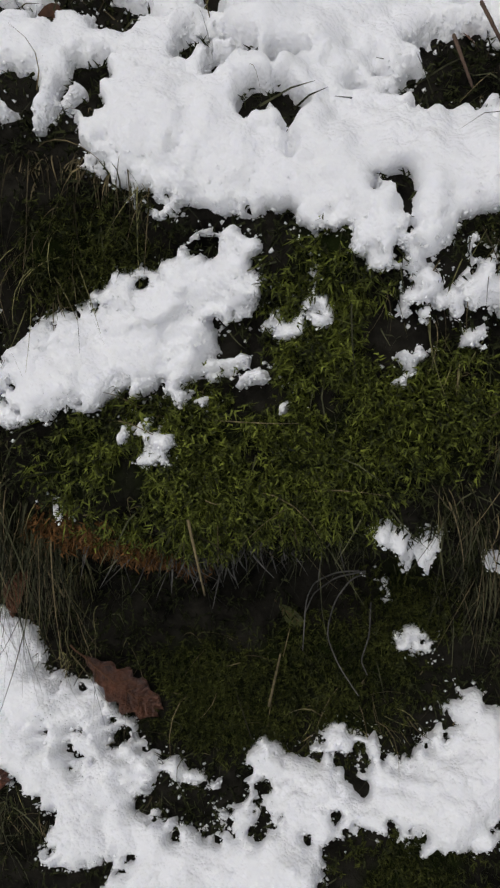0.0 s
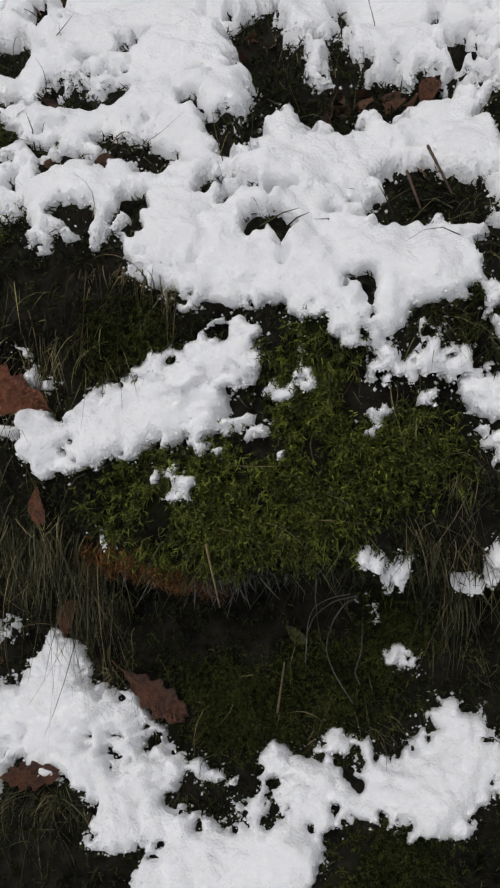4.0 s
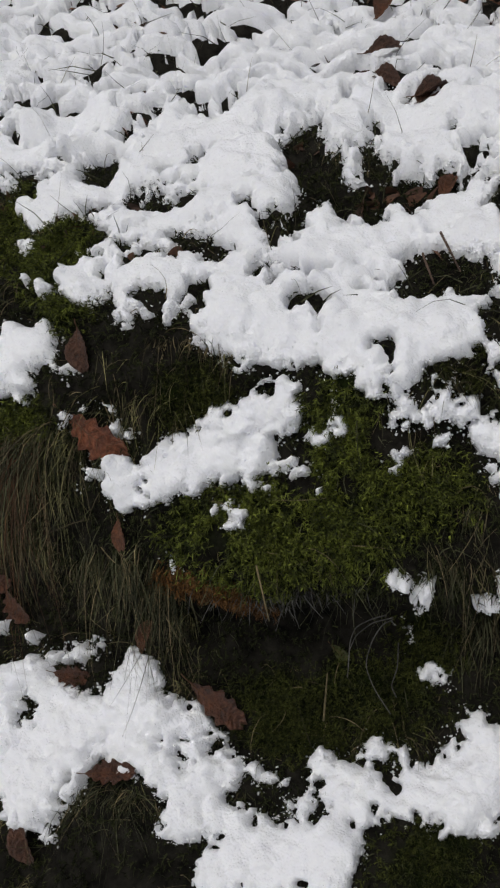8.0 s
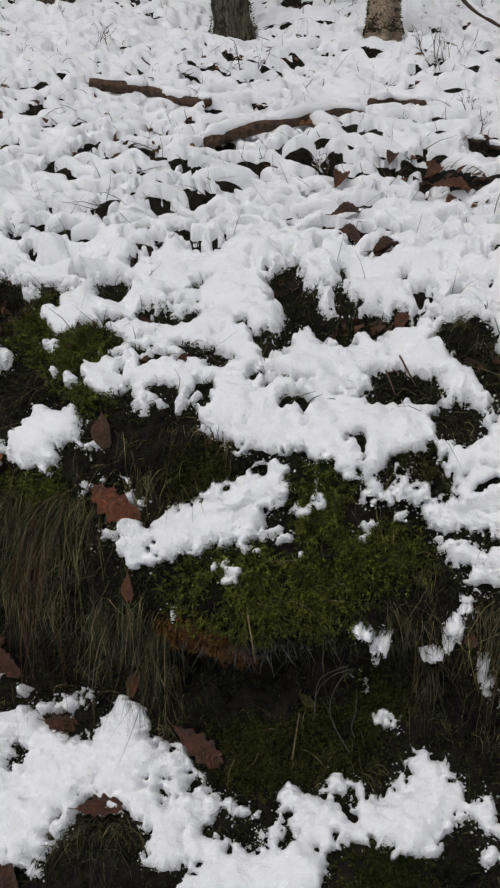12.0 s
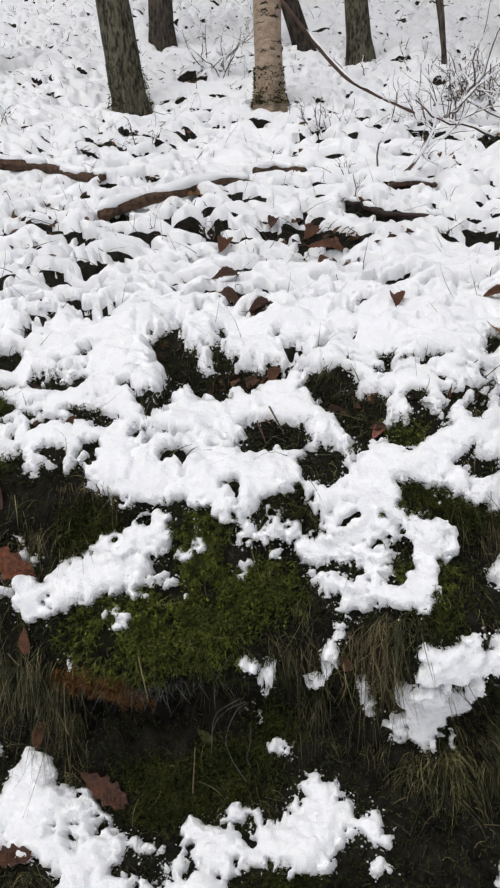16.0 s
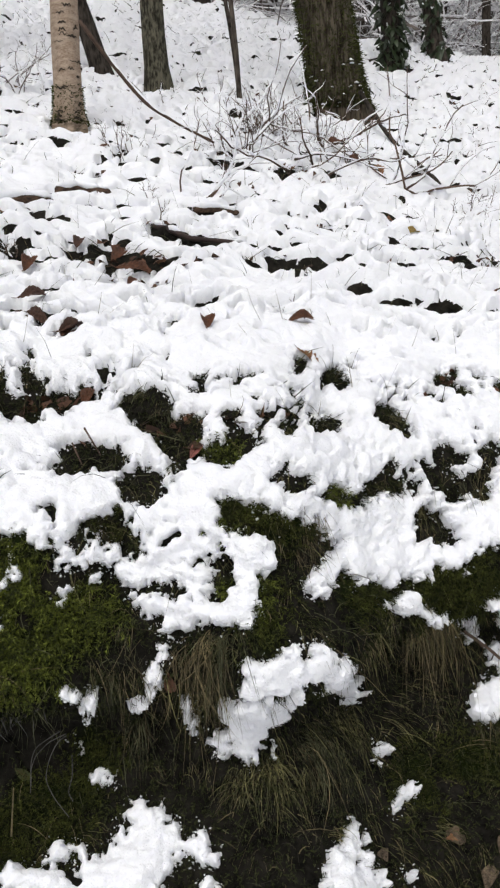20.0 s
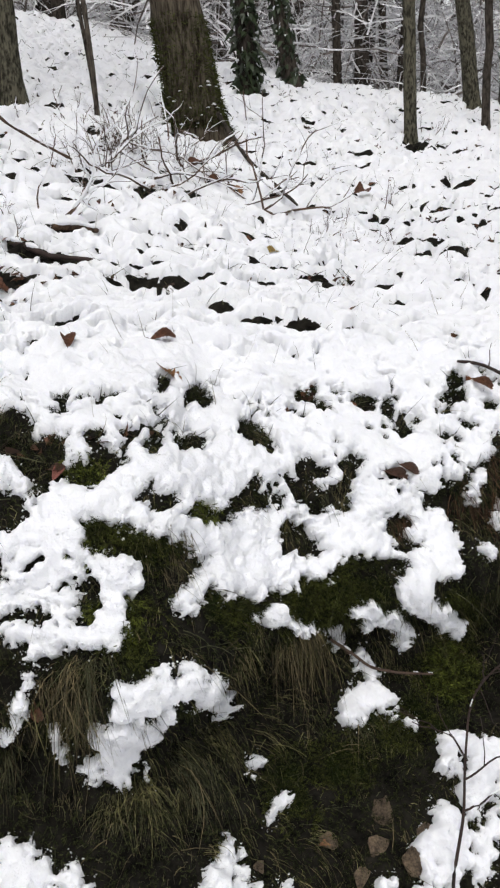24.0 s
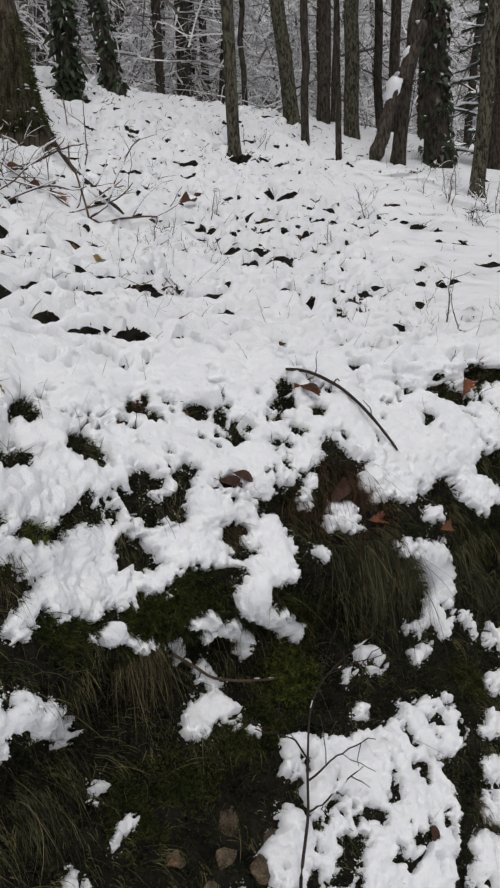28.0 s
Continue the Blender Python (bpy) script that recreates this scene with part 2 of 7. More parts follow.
def bulges(x, y, size, seed=0, wobble=0.25):
    """Round heads packed side by side, about that wide in metres: 1 on top of each, 0 in the creases."""
    u, v = np.asarray(x, float) / size + 500, np.asarray(y, float) / size + 500
    if wobble:
        u, v = u + wobble * vnoise(u, v, 0.0, 1.3, seed + 1), v + wobble * vnoise(u, v, 0.0, 1.3, seed + 2)
    iu, iv = np.floor(u).astype(np.int64), np.floor(v).astype(np.int64)
    best = np.full(u.shape, 9.0)
    for a in (-1, 0, 1):
        for b in (-1, 0, 1):
            k = ((iu + a) * 73856093) ^ ((iv + b) * 19349663) ^ (seed * 83492791)
            pu, pv = iu + a + SCATTER[k & 65535], iv + b + SCATTER[(k >> 3) * 31 & 65535]
            best = np.minimum(best, ((u - pu) ** 2 + (v - pv) ** 2) / (0.75 + 0.5 * SCATTER[(k >> 5) * 17 & 65535]))
    return np.clip(1.0 - 1.5 * best, 0.0, 1.0)


def ramp(a, b, x):
    t = np.clip((np.asarray(x, float) - a) / (b - a), 0, 1)
    return t * t * (3 - 2 * t)


# The bank's section from the road to the brink, as y and z: toe, lower slope, ledge, hollow, moss cushion, shelf, brink
SECTION_Y = [-3.0, -1.0, -0.74, -0.56, -0.42, -0.30, -0.20, -0.145, -0.105, -0.085, -0.10, -0.15, -0.172, -0.150, -0.115, -0.100, -0.06, 0.03, 0.17, 0.40, 0.80]
SECTION_Z = [0.0, 0.0, 0.05, 0.24, 0.43, 0.57, 0.66, 0.72, 0.77, 0.83, 0.875, 0.91, 0.965, 1.03, 1.09, 1.16, 1.22, 1.29, 1.37, 1.45, 1.585]


def section_table():
    """The section as a smooth curve, by its length from the brink (s = 0 at y = 0.4)."""
    knots = np.array([SECTION_Y, SECTION_Z]).T
    padded = np.vstack([2 * knots[0] - knots[1], knots, 2 * knots[-1] - knots[-2]])
    line = []
    for k in range(1, len(padded) - 2):
        p0, p1, p2, p3 = padded[k - 1:k + 3]
        for t in np.arange(0, 1, 0.1):
            line.append(0.5 * (2 * p1 + (p2 - p0) * t + (2 * p0 - 5 * p1 + 4 * p2 - p3) * t * t + (3 * p1 - p0 - 3 * p2 + p3) * t ** 3))
    line = np.array(line + [knots[-1]])
    s = np.concatenate([[0], np.cumsum(np.linalg.norm(np.diff(line, axis=0), axis=1))])
    s -= np.interp(0.40, line[-12:, 0], s[-12:])
    return s, line[:, 0], line[:, 1]


SEC_S, SEC_Y, SEC_Z = section_table()


def base(x, s):
    """A point of the land before its small roughness: x along the bank, s up the section from the brink."""
    x, s = np.asarray(x, float), np.asarray(s, float)
    up = np.maximum(s - SEC_S[-1], 0)
    y = np.interp(s, SEC_S, SEC_Y) + up * 0.92 + np.minimum(s - SEC_S[0], 0)
    face = 1 - ramp(-0.45, 0.1, s)
    y = y + face * (0.20 * ramp(0.12, 0.55, x) - 0.05 * ramp(0.0, 0.16, x) * (1 - ramp(0.2, 0.42, x)) + 0.16 * ramp(0.8, 1.9, x) + 0.10 * ramp(-0.45, -0.95, x))
    crest = 5.3 + 2.2 * (1 - ramp(1.0, 2.6, x))
    high = np.interp(s, SEC_S, SEC_Z) + 0.437 * np.minimum(np.maximum(y - 0.80, 0), crest - 0.8) * (up > 0)
    high = high + 0.06 * np.maximum(y - crest, 0) * np.exp(-np.maximum(y - crest, 0) / 30)
    tilt = ramp(-0.35, 0.9, s)
    z = high - tilt * 0.0735 * np.clip(x, -14, 14) - 0.07 * ramp(0.2, 1.3, x) * ramp(-0.9, -0.2, s) * (1 - ramp(0.6, 2.2, s))
    z = z - 0.10 * tilt * np.exp(-((x - 1.5) / 0.9) ** 2 - ((y - 1.9) / 0.8) ** 2)
    return x, y, z


def tussocks(x, s):
    """Height of the grass tussocks of the slope: round heads, steep towards the valley."""
    low = ramp(-0.50, -0.10, s) * (0.017 * vnoise(x, s * 1.4, 0.0, 0.090, 131) + 0.009 * vnoise(x, s * 1.3, 0.0, 0.045, 137))
    x, s = np.broadcast_arrays(np.asarray(x, float), np.asarray(s, float))
    up = ramp(-0.15, 0.15, s)
    on = up > 0
    heads = np.zeros(x.shape)
    if on.any():
        p, q = x[on], s[on]
        u = p * 0.72 + 0.02 * vnoise(p, q, 0.0, 0.11, 139)
        heads[on] = 0.052 * bulges(u, q, 0.078, 141, 0.45) * (0.55 + 0.45 * vnoise(p, q, 0.0, 0.30, 143)) + 0.020 * bulges(u, q, 0.037, 145, 0.4)
    return low * (1 - 0.6 * up) + up * heads * (1 + 0.5 * ramp(1, 5, s)) - 0.012 * up


def land(x, s, rough=1.0):
    """The land with its roughness, and its outward normal: six arrays."""
    e = 0.012
    p = np.stack(base(x, s), -1)
    a = np.stack(base(np.asarray(x) + e, s), -1) - np.stack(base(np.asarray(x) - e, s), -1)
    b = np.stack(base(x, np.asarray(s) + e), -1) - np.stack(base(x, np.asarray(s) - e), -1)
    n = np.cross(a, b)
    n /= np.linalg.norm(n, axis=-1, keepdims=True)
    if rough:
        wall = 1 - ramp(-0.1, 0.5, s)
        far = ramp(0.5, 3.0, s)
        X, Y, Z = p[..., 0], p[..., 1], p[..., 2]
        d = 0.020 * fbm(X, Y, Z, 0.16, 2, 3) + 0.005 * wall * fbm(X, Y, Z, 0.050, 2, 5) + 0.022 * far * fbm(X, Y, Z, 0.40, 2, 9)
        d = d + tussocks(X, np.asarray(s, float)) + 0.005 * wall * fbm(X, Y, Z, 0.022, 2, 85)
        p = p + n * (rough * d)[..., None]
    return p[..., 0], p[..., 1], p[..., 2], n[..., 0], n[..., 1], n[..., 2]

# Strokes on the land, as x, s, x, s, radius: snow below the brink, bare places above it, bare hollows of the slope
BANK_SNOW_A = [
    (-0.885, -0.135, -0.890, -0.115, 0.004), (-0.865, -0.170, -0.860, -0.170, 0.006), (-0.775, -0.220, -0.825, -0.180, 0.009), (-0.685, -0.315, -0.695, -0.315, 0.029),
    (-0.710, -0.365, -0.705, -0.370, 0.012), (-0.695, -0.375, -0.680, -0.385, 0.013), (-0.690, -0.380, -0.675, -0.390, 0.013), (-0.830, -0.420, -0.860, -0.415, 0.045),
    (-0.800, -0.430, -0.790, -0.430, 0.030), (-0.645, -0.460, -0.645, -0.460, 0.006), (-0.650, -0.555, -0.555, -0.580, 0.010), (-0.650, -0.555, -0.655, -0.575, 0.039),
    (-0.645, -0.560, -0.645, -0.560, 0.041), (-0.685, -0.585, -0.690, -0.585, 0.025), (-0.645, -0.590, -0.660, -0.585, 0.025), (-0.725, -0.595, -0.730, -0.600, 0.009),
    (-0.765, -0.655, -0.745, -0.630, 0.012), (-0.765, -0.655, -0.770, -0.655, 0.015), (-0.780, -0.665, -0.795, -0.670, 0.015), (-0.810, -0.955, -0.815, -0.965, 0.006),
]
BANK_SNOW_B = [
    (-0.830, -0.980, -0.880, -0.990, 0.014), (-0.850, -0.985, -0.885, -0.995, 0.017), (-0.775, -1.070, -0.770, -1.065, 0.006), (-0.715, -1.075, -0.720, -1.080, 0.009),
    (-0.635, -1.080, -0.630, -1.080, 0.015), (-0.650, -1.085, -0.595, -1.055, 0.010), (-0.665, -1.090, -0.680, -1.095, 0.009), (-0.695, -1.130, -0.785, -1.170, 0.026),
    (-0.815, -1.130, -0.850, -1.140, 0.029), (-0.700, -1.135, -0.600, -1.150, 0.024), (-0.845, -1.165, -0.835, -1.160, 0.054), (-0.755, -1.175, -0.730, -1.230, 0.044),
    (-0.640, -1.235, -0.660, -1.255, 0.070), (-0.765, -1.275, -0.740, -1.275, 0.043), (-0.615, -0.470, -0.615, -0.470, 0.009), (-0.550, -0.475, -0.570, -0.445, 0.006),
    (-0.495, -0.485, -0.495, -0.495, 0.016), (-0.430, -0.505, -0.465, -0.490, 0.004), (-0.610, -0.550, -0.665, -0.590, 0.027), (-0.500, -0.620, -0.520, -0.625, 0.004),
]
BANK_SNOW_C = [
    (-0.570, -0.645, -0.560, -0.635, 0.004), (-0.480, -0.655, -0.485, -0.655, 0.007), (-0.400, -0.695, -0.360, -0.675, 0.041), (-0.425, -0.705, -0.365, -0.670, 0.035),
    (-0.535, -0.705, -0.535, -0.700, 0.006), (-0.480, -0.715, -0.480, -0.720, 0.028), (-0.530, -0.715, -0.435, -0.730, 0.009), (-0.485, -0.720, -0.485, -0.725, 0.027),
    (-0.420, -0.820, -0.420, -0.825, 0.007), (-0.515, -1.080, -0.515, -1.070, 0.021), (-0.510, -1.090, -0.505, -1.095, 0.034), (-0.450, -1.145, -0.430, -1.145, 0.029),
    (-0.575, -1.150, -0.550, -1.155, 0.034), (-0.505, -1.155, -0.510, -1.155, 0.067), (-0.400, -1.165, -0.480, -1.115, 0.021), (-0.580, -1.170, -0.635, -1.175, 0.044),
    (-0.520, -1.195, -0.520, -1.195, 0.035), (-0.480, -1.195, -0.475, -1.175, 0.034), (-0.460, -1.210, -0.360, -1.260, 0.024), (-0.595, -1.230, -0.600, -1.240, 0.035),
]
BANK_SNOW_D = [
    (-0.410, -1.245, -0.390, -1.185, 0.028), (-0.415, -1.255, -0.415, -1.255, 0.031), (-0.625, -1.325, -0.695, -1.320, 0.009), (-0.325, -0.545, -0.325, -0.545, 0.025),
    (-0.190, -0.545, -0.200, -0.550, 0.038), (-0.160, -0.555, -0.140, -0.555, 0.044), (-0.280, -0.620, -0.280, -0.620, 0.033), (-0.140, -0.625, -0.125, -0.620, 0.009),
    (-0.305, -0.635, -0.360, -0.665, 0.031), (-0.210, -0.645, -0.205, -0.635, 0.009), (-0.235, -0.660, -0.225, -0.655, 0.013), (-0.335, -0.670, -0.360, -0.670, 0.046),
    (-0.265, -0.685, -0.340, -0.685, 0.012), (-0.135, -0.690, -0.135, -0.690, 0.010), (-0.305, -0.715, -0.295, -0.720, 0.008), (-0.230, -0.715, -0.235, -0.720, 0.005),
    (-0.350, -0.750, -0.340, -0.755, 0.006), (-0.320, -0.755, -0.335, -0.760, 0.008), (-0.145, -0.840, -0.145, -0.845, 0.010), (-0.130, -0.885, -0.125, -0.865, 0.004),
]
BANK_SNOW_E = [
    (-0.140, -0.995, -0.145, -0.990, 0.005), (-0.170, -1.165, -0.135, -1.185, 0.026), (-0.225, -1.180, -0.240, -1.180, 0.019), (-0.165, -1.185, -0.165, -1.185, 0.042),
    (-0.170, -1.190, -0.060, -1.200, 0.034), (-0.365, -1.190, -0.370, -1.195, 0.023), (-0.315, -1.195, -0.405, -1.185, 0.010), (-0.190, -1.200, -0.195, -1.200, 0.042),
    (-0.295, -1.200, -0.290, -1.200, 0.006), (-0.250, -1.225, -0.245, -1.230, 0.013), (-0.270, -1.225, -0.275, -1.225, 0.007), (-0.345, -1.260, -0.335, -1.280, 0.028),
    (-0.270, -1.275, -0.215, -1.295, 0.031), (-0.235, -1.305, -0.215, -1.270, 0.038), (-0.305, -1.335, -0.270, -1.345, 0.089), (0.020, -0.460, -0.020, -0.395, 0.020),
    (-0.020, -0.470, -0.015, -0.430, 0.014), (0.035, -0.485, 0.040, -0.510, 0.009), (0.070, -0.545, 0.065, -0.555, 0.041), (-0.030, -0.570, -0.050, -0.545, 0.009),
]
BANK_SNOW_F = [
    (0.010, -0.590, 0.020, -0.610, 0.035), (-0.090, -0.595, -0.100, -0.610, 0.006), (0.045, -0.600, 0.035, -0.600, 0.059), (0.075, -0.600, 0.070, -0.585, 0.036),
    (0.115, -0.610, 0.155, -0.630, 0.013), (-0.080, -0.625, -0.095, -0.620, 0.014), (-0.065, -0.630, -0.065, -0.625, 0.016), (-0.045, -0.650, 0.075, -0.665, 0.019),
    (-0.045, -0.650, -0.015, -0.645, 0.021), (-0.090, -0.660, -0.090, -0.665, 0.007), (-0.120, -0.680, -0.120, -0.680, 0.006), (0.070, -0.695, 0.065, -0.695, 0.011),
    (-0.025, -0.700, -0.020, -0.700, 0.014), (0.125, -0.710, 0.155, -0.630, 0.020), (0.120, -0.720, 0.020, -0.740, 0.017), (0.055, -0.720, -0.010, -0.705, 0.019),
    (0.125, -0.720, 0.115, -0.720, 0.022), (0.005, -0.775, 0.000, -0.790, 0.006), (-0.010, -0.845, -0.005, -0.805, 0.009), (-0.110, -0.850, -0.110, -0.850, 0.010),
]
BANK_SNOW_G = [
    (-0.105, -0.860, -0.110, -0.905, 0.004), (0.040, -0.895, 0.045, -0.955, 0.004), (-0.030, -0.925, -0.025, -0.870, 0.004), (-0.110, -0.925, -0.115, -0.915, 0.004),
    (-0.030, -0.930, -0.035, -0.890, 0.009), (0.045, -0.995, 0.050, -0.960, 0.004), (0.085, -1.005, 0.120, -0.985, 0.020), (-0.110, -1.050, -0.090, -1.055, 0.009),
    (-0.050, -1.110, -0.045, -1.115, 0.024), (0.050, -1.145, 0.055, -1.145, 0.009), (-0.035, -1.160, -0.035, -1.160, 0.045), (0.035, -1.170, 0.030, -1.170, 0.020),
    (0.060, -1.175, 0.040, -1.155, 0.010), (-0.070, -1.190, -0.065, -1.195, 0.046), (0.055, -1.220, 0.050, -1.220, 0.007), (0.365, -0.545, 0.380, -0.540, 0.039),
    (0.225, -0.570, 0.220, -0.570, 0.021), (0.255, -0.580, 0.320, -0.640, 0.021), (0.295, -0.615, 0.335, -0.630, 0.026), (0.310, -0.625, 0.435, -0.620, 0.014),
]
BANK_SNOW_H = [
    (0.155, -0.640, 0.140, -0.670, 0.021), (0.155, -0.640, 0.155, -0.635, 0.027), (0.345, -0.695, 0.340, -0.700, 0.039), (0.255, -0.705, 0.295, -0.685, 0.018),
    (0.255, -0.705, 0.255, -0.705, 0.025), (0.230, -0.805, 0.230, -0.805, 0.020), (0.180, -0.810, 0.140, -0.825, 0.024), (0.235, -0.810, 0.135, -0.810, 0.017),
    (0.180, -0.810, 0.175, -0.810, 0.030), (0.145, -0.820, 0.155, -0.880, 0.011), (0.255, -0.835, 0.285, -0.880, 0.020), (0.190, -0.840, 0.205, -0.905, 0.009),
    (0.190, -0.845, 0.210, -0.935, 0.010), (0.195, -0.875, 0.205, -0.960, 0.010), (0.130, -0.880, 0.130, -0.885, 0.031), (0.295, -0.920, 0.290, -0.925, 0.043),
    (0.140, -0.940, 0.150, -0.960, 0.046), (0.145, -0.965, 0.140, -0.970, 0.050), (0.165, -0.965, 0.175, -0.970, 0.032), (0.345, -0.995, 0.345, -1.000, 0.013),
]
BANK_SNOW_I = [
    (0.130, -1.000, 0.120, -0.995, 0.030), (0.350, -1.020, 0.335, -0.960, 0.010), (0.175, -1.030, 0.175, -1.015, 0.004), (0.295, -1.205, 0.250, -1.235, 0.017),
    (0.250, -1.230, 0.250, -1.235, 0.029), (0.285, -1.240, 0.280, -1.275, 0.034), (0.265, -1.265, 0.270, -1.255, 0.049), (0.290, -1.305, 0.285, -1.295, 0.039),
    (0.595, -0.575, 0.590, -0.575, 0.007), (0.500, -0.580, 0.500, -0.570, 0.014), (0.505, -0.610, 0.480, -0.640, 0.027), (0.545, -0.635, 0.625, -0.660, 0.019),
    (0.435, -0.640, 0.460, -0.645, 0.035), (0.590, -0.665, 0.595, -0.670, 0.036), (0.380, -0.675, 0.420, -0.690, 0.069), (0.510, -0.730, 0.555, -0.755, 0.021),
    (0.475, -0.735, 0.550, -0.740, 0.019), (0.475, -0.735, 0.440, -0.730, 0.039), (0.580, -0.735, 0.605, -0.725, 0.014), (0.550, -0.750, 0.560, -0.745, 0.021),
]
BANK_SNOW_J = [
    (0.395, -0.795, 0.395, -0.795, 0.009), (0.420, -0.800, 0.445, -0.805, 0.014), (0.505, -0.845, 0.460, -0.805, 0.010), (0.510, -0.850, 0.510, -0.850, 0.015),
    (0.535, -0.850, 0.515, -0.845, 0.004), (0.605, -0.890, 0.585, -0.940, 0.006), (0.610, -0.945, 0.595, -0.935, 0.014), (0.620, -0.965, 0.620, -0.965, 0.017),
    (0.395, -1.135, 0.390, -1.135, 0.017), (0.420, -1.215, 0.420, -1.220, 0.014), (0.395, -1.225, 0.420, -1.210, 0.010), (0.400, -1.335, 0.390, -1.335, 0.006),
    (0.570, -1.415, 0.570, -1.420, 0.014), (0.830, -0.580, 0.820, -0.585, 0.027), (0.830, -0.580, 0.845, -0.570, 0.028), (0.705, -0.605, 0.685, -0.660, 0.039),
    (0.760, -0.620, 0.680, -0.605, 0.034), (0.770, -0.620, 0.750, -0.615, 0.034), (0.800, -0.655, 0.770, -0.615, 0.020), (0.665, -0.685, 0.615, -0.685, 0.054),
]
BANK_SNOW_K = [
    (0.820, -0.685, 0.820, -0.690, 0.038), (0.820, -0.695, 0.815, -0.685, 0.036), (0.790, -0.700, 0.785, -0.700, 0.021), (0.690, -0.705, 0.680, -0.710, 0.033),
    (0.690, -0.705, 0.740, -0.755, 0.009), (0.665, -0.715, 0.675, -0.715, 0.034), (0.840, -0.725, 0.825, -0.765, 0.034), (0.835, -0.730, 0.835, -0.720, 0.040),
    (0.775, -0.760, 0.795, -0.770, 0.036), (0.760, -0.790, 0.835, -0.730, 0.034), (0.750, -0.800, 0.750, -0.805, 0.040), (0.740, -0.805, 0.745, -0.805, 0.035),
    (0.640, -0.840, 0.625, -0.835, 0.020), (0.640, -0.840, 0.650, -0.845, 0.020), (0.680, -0.860, 0.695, -0.860, 0.009), (0.655, -0.875, 0.660, -0.880, 0.006),
    (0.810, -0.880, 0.770, -0.845, 0.017), (0.810, -0.880, 0.815, -0.890, 0.026), (0.815, -0.890, 0.875, -0.965, 0.024), (0.710, -0.890, 0.760, -0.960, 0.021),
]
BANK_SNOW_L = [
    (0.660, -0.895, 0.660, -0.895, 0.015), (0.840, -0.930, 0.830, -0.925, 0.024), (0.760, -0.990, 0.760, -0.990, 0.009), (0.665, -1.010, 0.680, -1.040, 0.020),
    (0.665, -1.080, 0.665, -1.085, 0.029), (0.650, -1.085, 0.620, -1.110, 0.031), (0.685, -1.100, 0.690, -1.105, 0.021), (0.715, -1.150, 0.695, -1.135, 0.004),
    (0.735, -1.160, 0.720, -1.155, 0.009), (0.785, -1.230, 0.780, -1.225, 0.024), (0.770, -1.245, 0.780, -1.250, 0.019), (0.865, -1.260, 0.890, -1.265, 0.036),
    (0.810, -1.290, 0.825, -1.285, 0.042), (0.790, -1.320, 0.785, -1.320, 0.022), (0.790, -1.320, 0.780, -1.335, 0.018), (0.720, -1.330, 0.725, -1.340, 0.023),
    (0.720, -1.350, 0.685, -1.420, 0.031), (0.860, -1.355, 0.790, -1.375, 0.019), (0.835, -1.370, 0.755, -1.395, 0.021), (0.835, -1.370, 0.845, -1.390, 0.021),
]
BANK_SNOW_M = [
    (0.680, -1.380, 0.670, -1.425, 0.025), (0.680, -1.380, 0.665, -1.375, 0.020), (0.705, -1.385, 0.705, -1.385, 0.045), (0.750, -1.410, 0.755, -1.425, 0.027),
    (0.750, -1.440, 0.790, -1.380, 0.017), (0.660, -1.465, 0.645, -1.475, 0.046), (0.815, -1.495, 0.785, -1.510, 0.034), (0.740, -1.500, 0.755, -1.505, 0.040),
    (0.860, -1.510, 0.980, -1.525, 0.052), (1.105, -0.505, 1.110, -0.470, 0.029), (0.890, -0.550, 0.880, -0.545, 0.041), (0.955, -0.590, 0.965, -0.580, 0.015),
    (0.935, -0.610, 0.930, -0.620, 0.012), (1.125, -0.610, 1.185, -0.575, 0.029), (0.930, -0.640, 0.925, -0.625, 0.009), (1.020, -0.670, 1.015, -0.665, 0.021),
    (1.025, -0.685, 1.025, -0.675, 0.029), (1.035, -0.690, 1.035, -0.695, 0.030), (0.985, -0.695, 0.975, -0.695, 0.012), (0.925, -0.750, 0.920, -0.755, 0.017),
]
BANK_SNOW_N = [
    (0.890, -0.985, 0.885, -0.980, 0.024), (1.055, -1.095, 1.055, -1.090, 0.028), (1.055, -1.100, 1.055, -1.100, 0.033), (1.065, -1.105, 1.065, -1.110, 0.026),
    (0.995, -1.115, 0.995, -1.110, 0.006), (0.970, -1.120, 0.980, -1.115, 0.008), (0.975, -1.200, 0.970, -1.205, 0.013), (0.965, -1.200, 0.960, -1.200, 0.010),
    (1.075, -1.235, 1.075, -1.235, 0.020), (1.080, -1.260, 1.075, -1.265, 0.038), (0.925, -1.265, 0.975, -1.275, 0.034), (0.915, -1.295, 0.805, -1.245, 0.046),
    (1.120, -1.315, 1.115, -1.315, 0.030), (1.040, -1.320, 1.040, -1.315, 0.073), (0.915, -1.340, 0.950, -1.285, 0.037), (0.920, -1.350, 0.845, -1.275, 0.031),
    (1.065, -1.375, 1.060, -1.385, 0.044), (0.995, -1.400, 1.065, -1.395, 0.039), (0.945, -1.425, 1.000, -1.405, 0.032), (0.945, -1.425, 0.945, -1.415, 0.038),
]
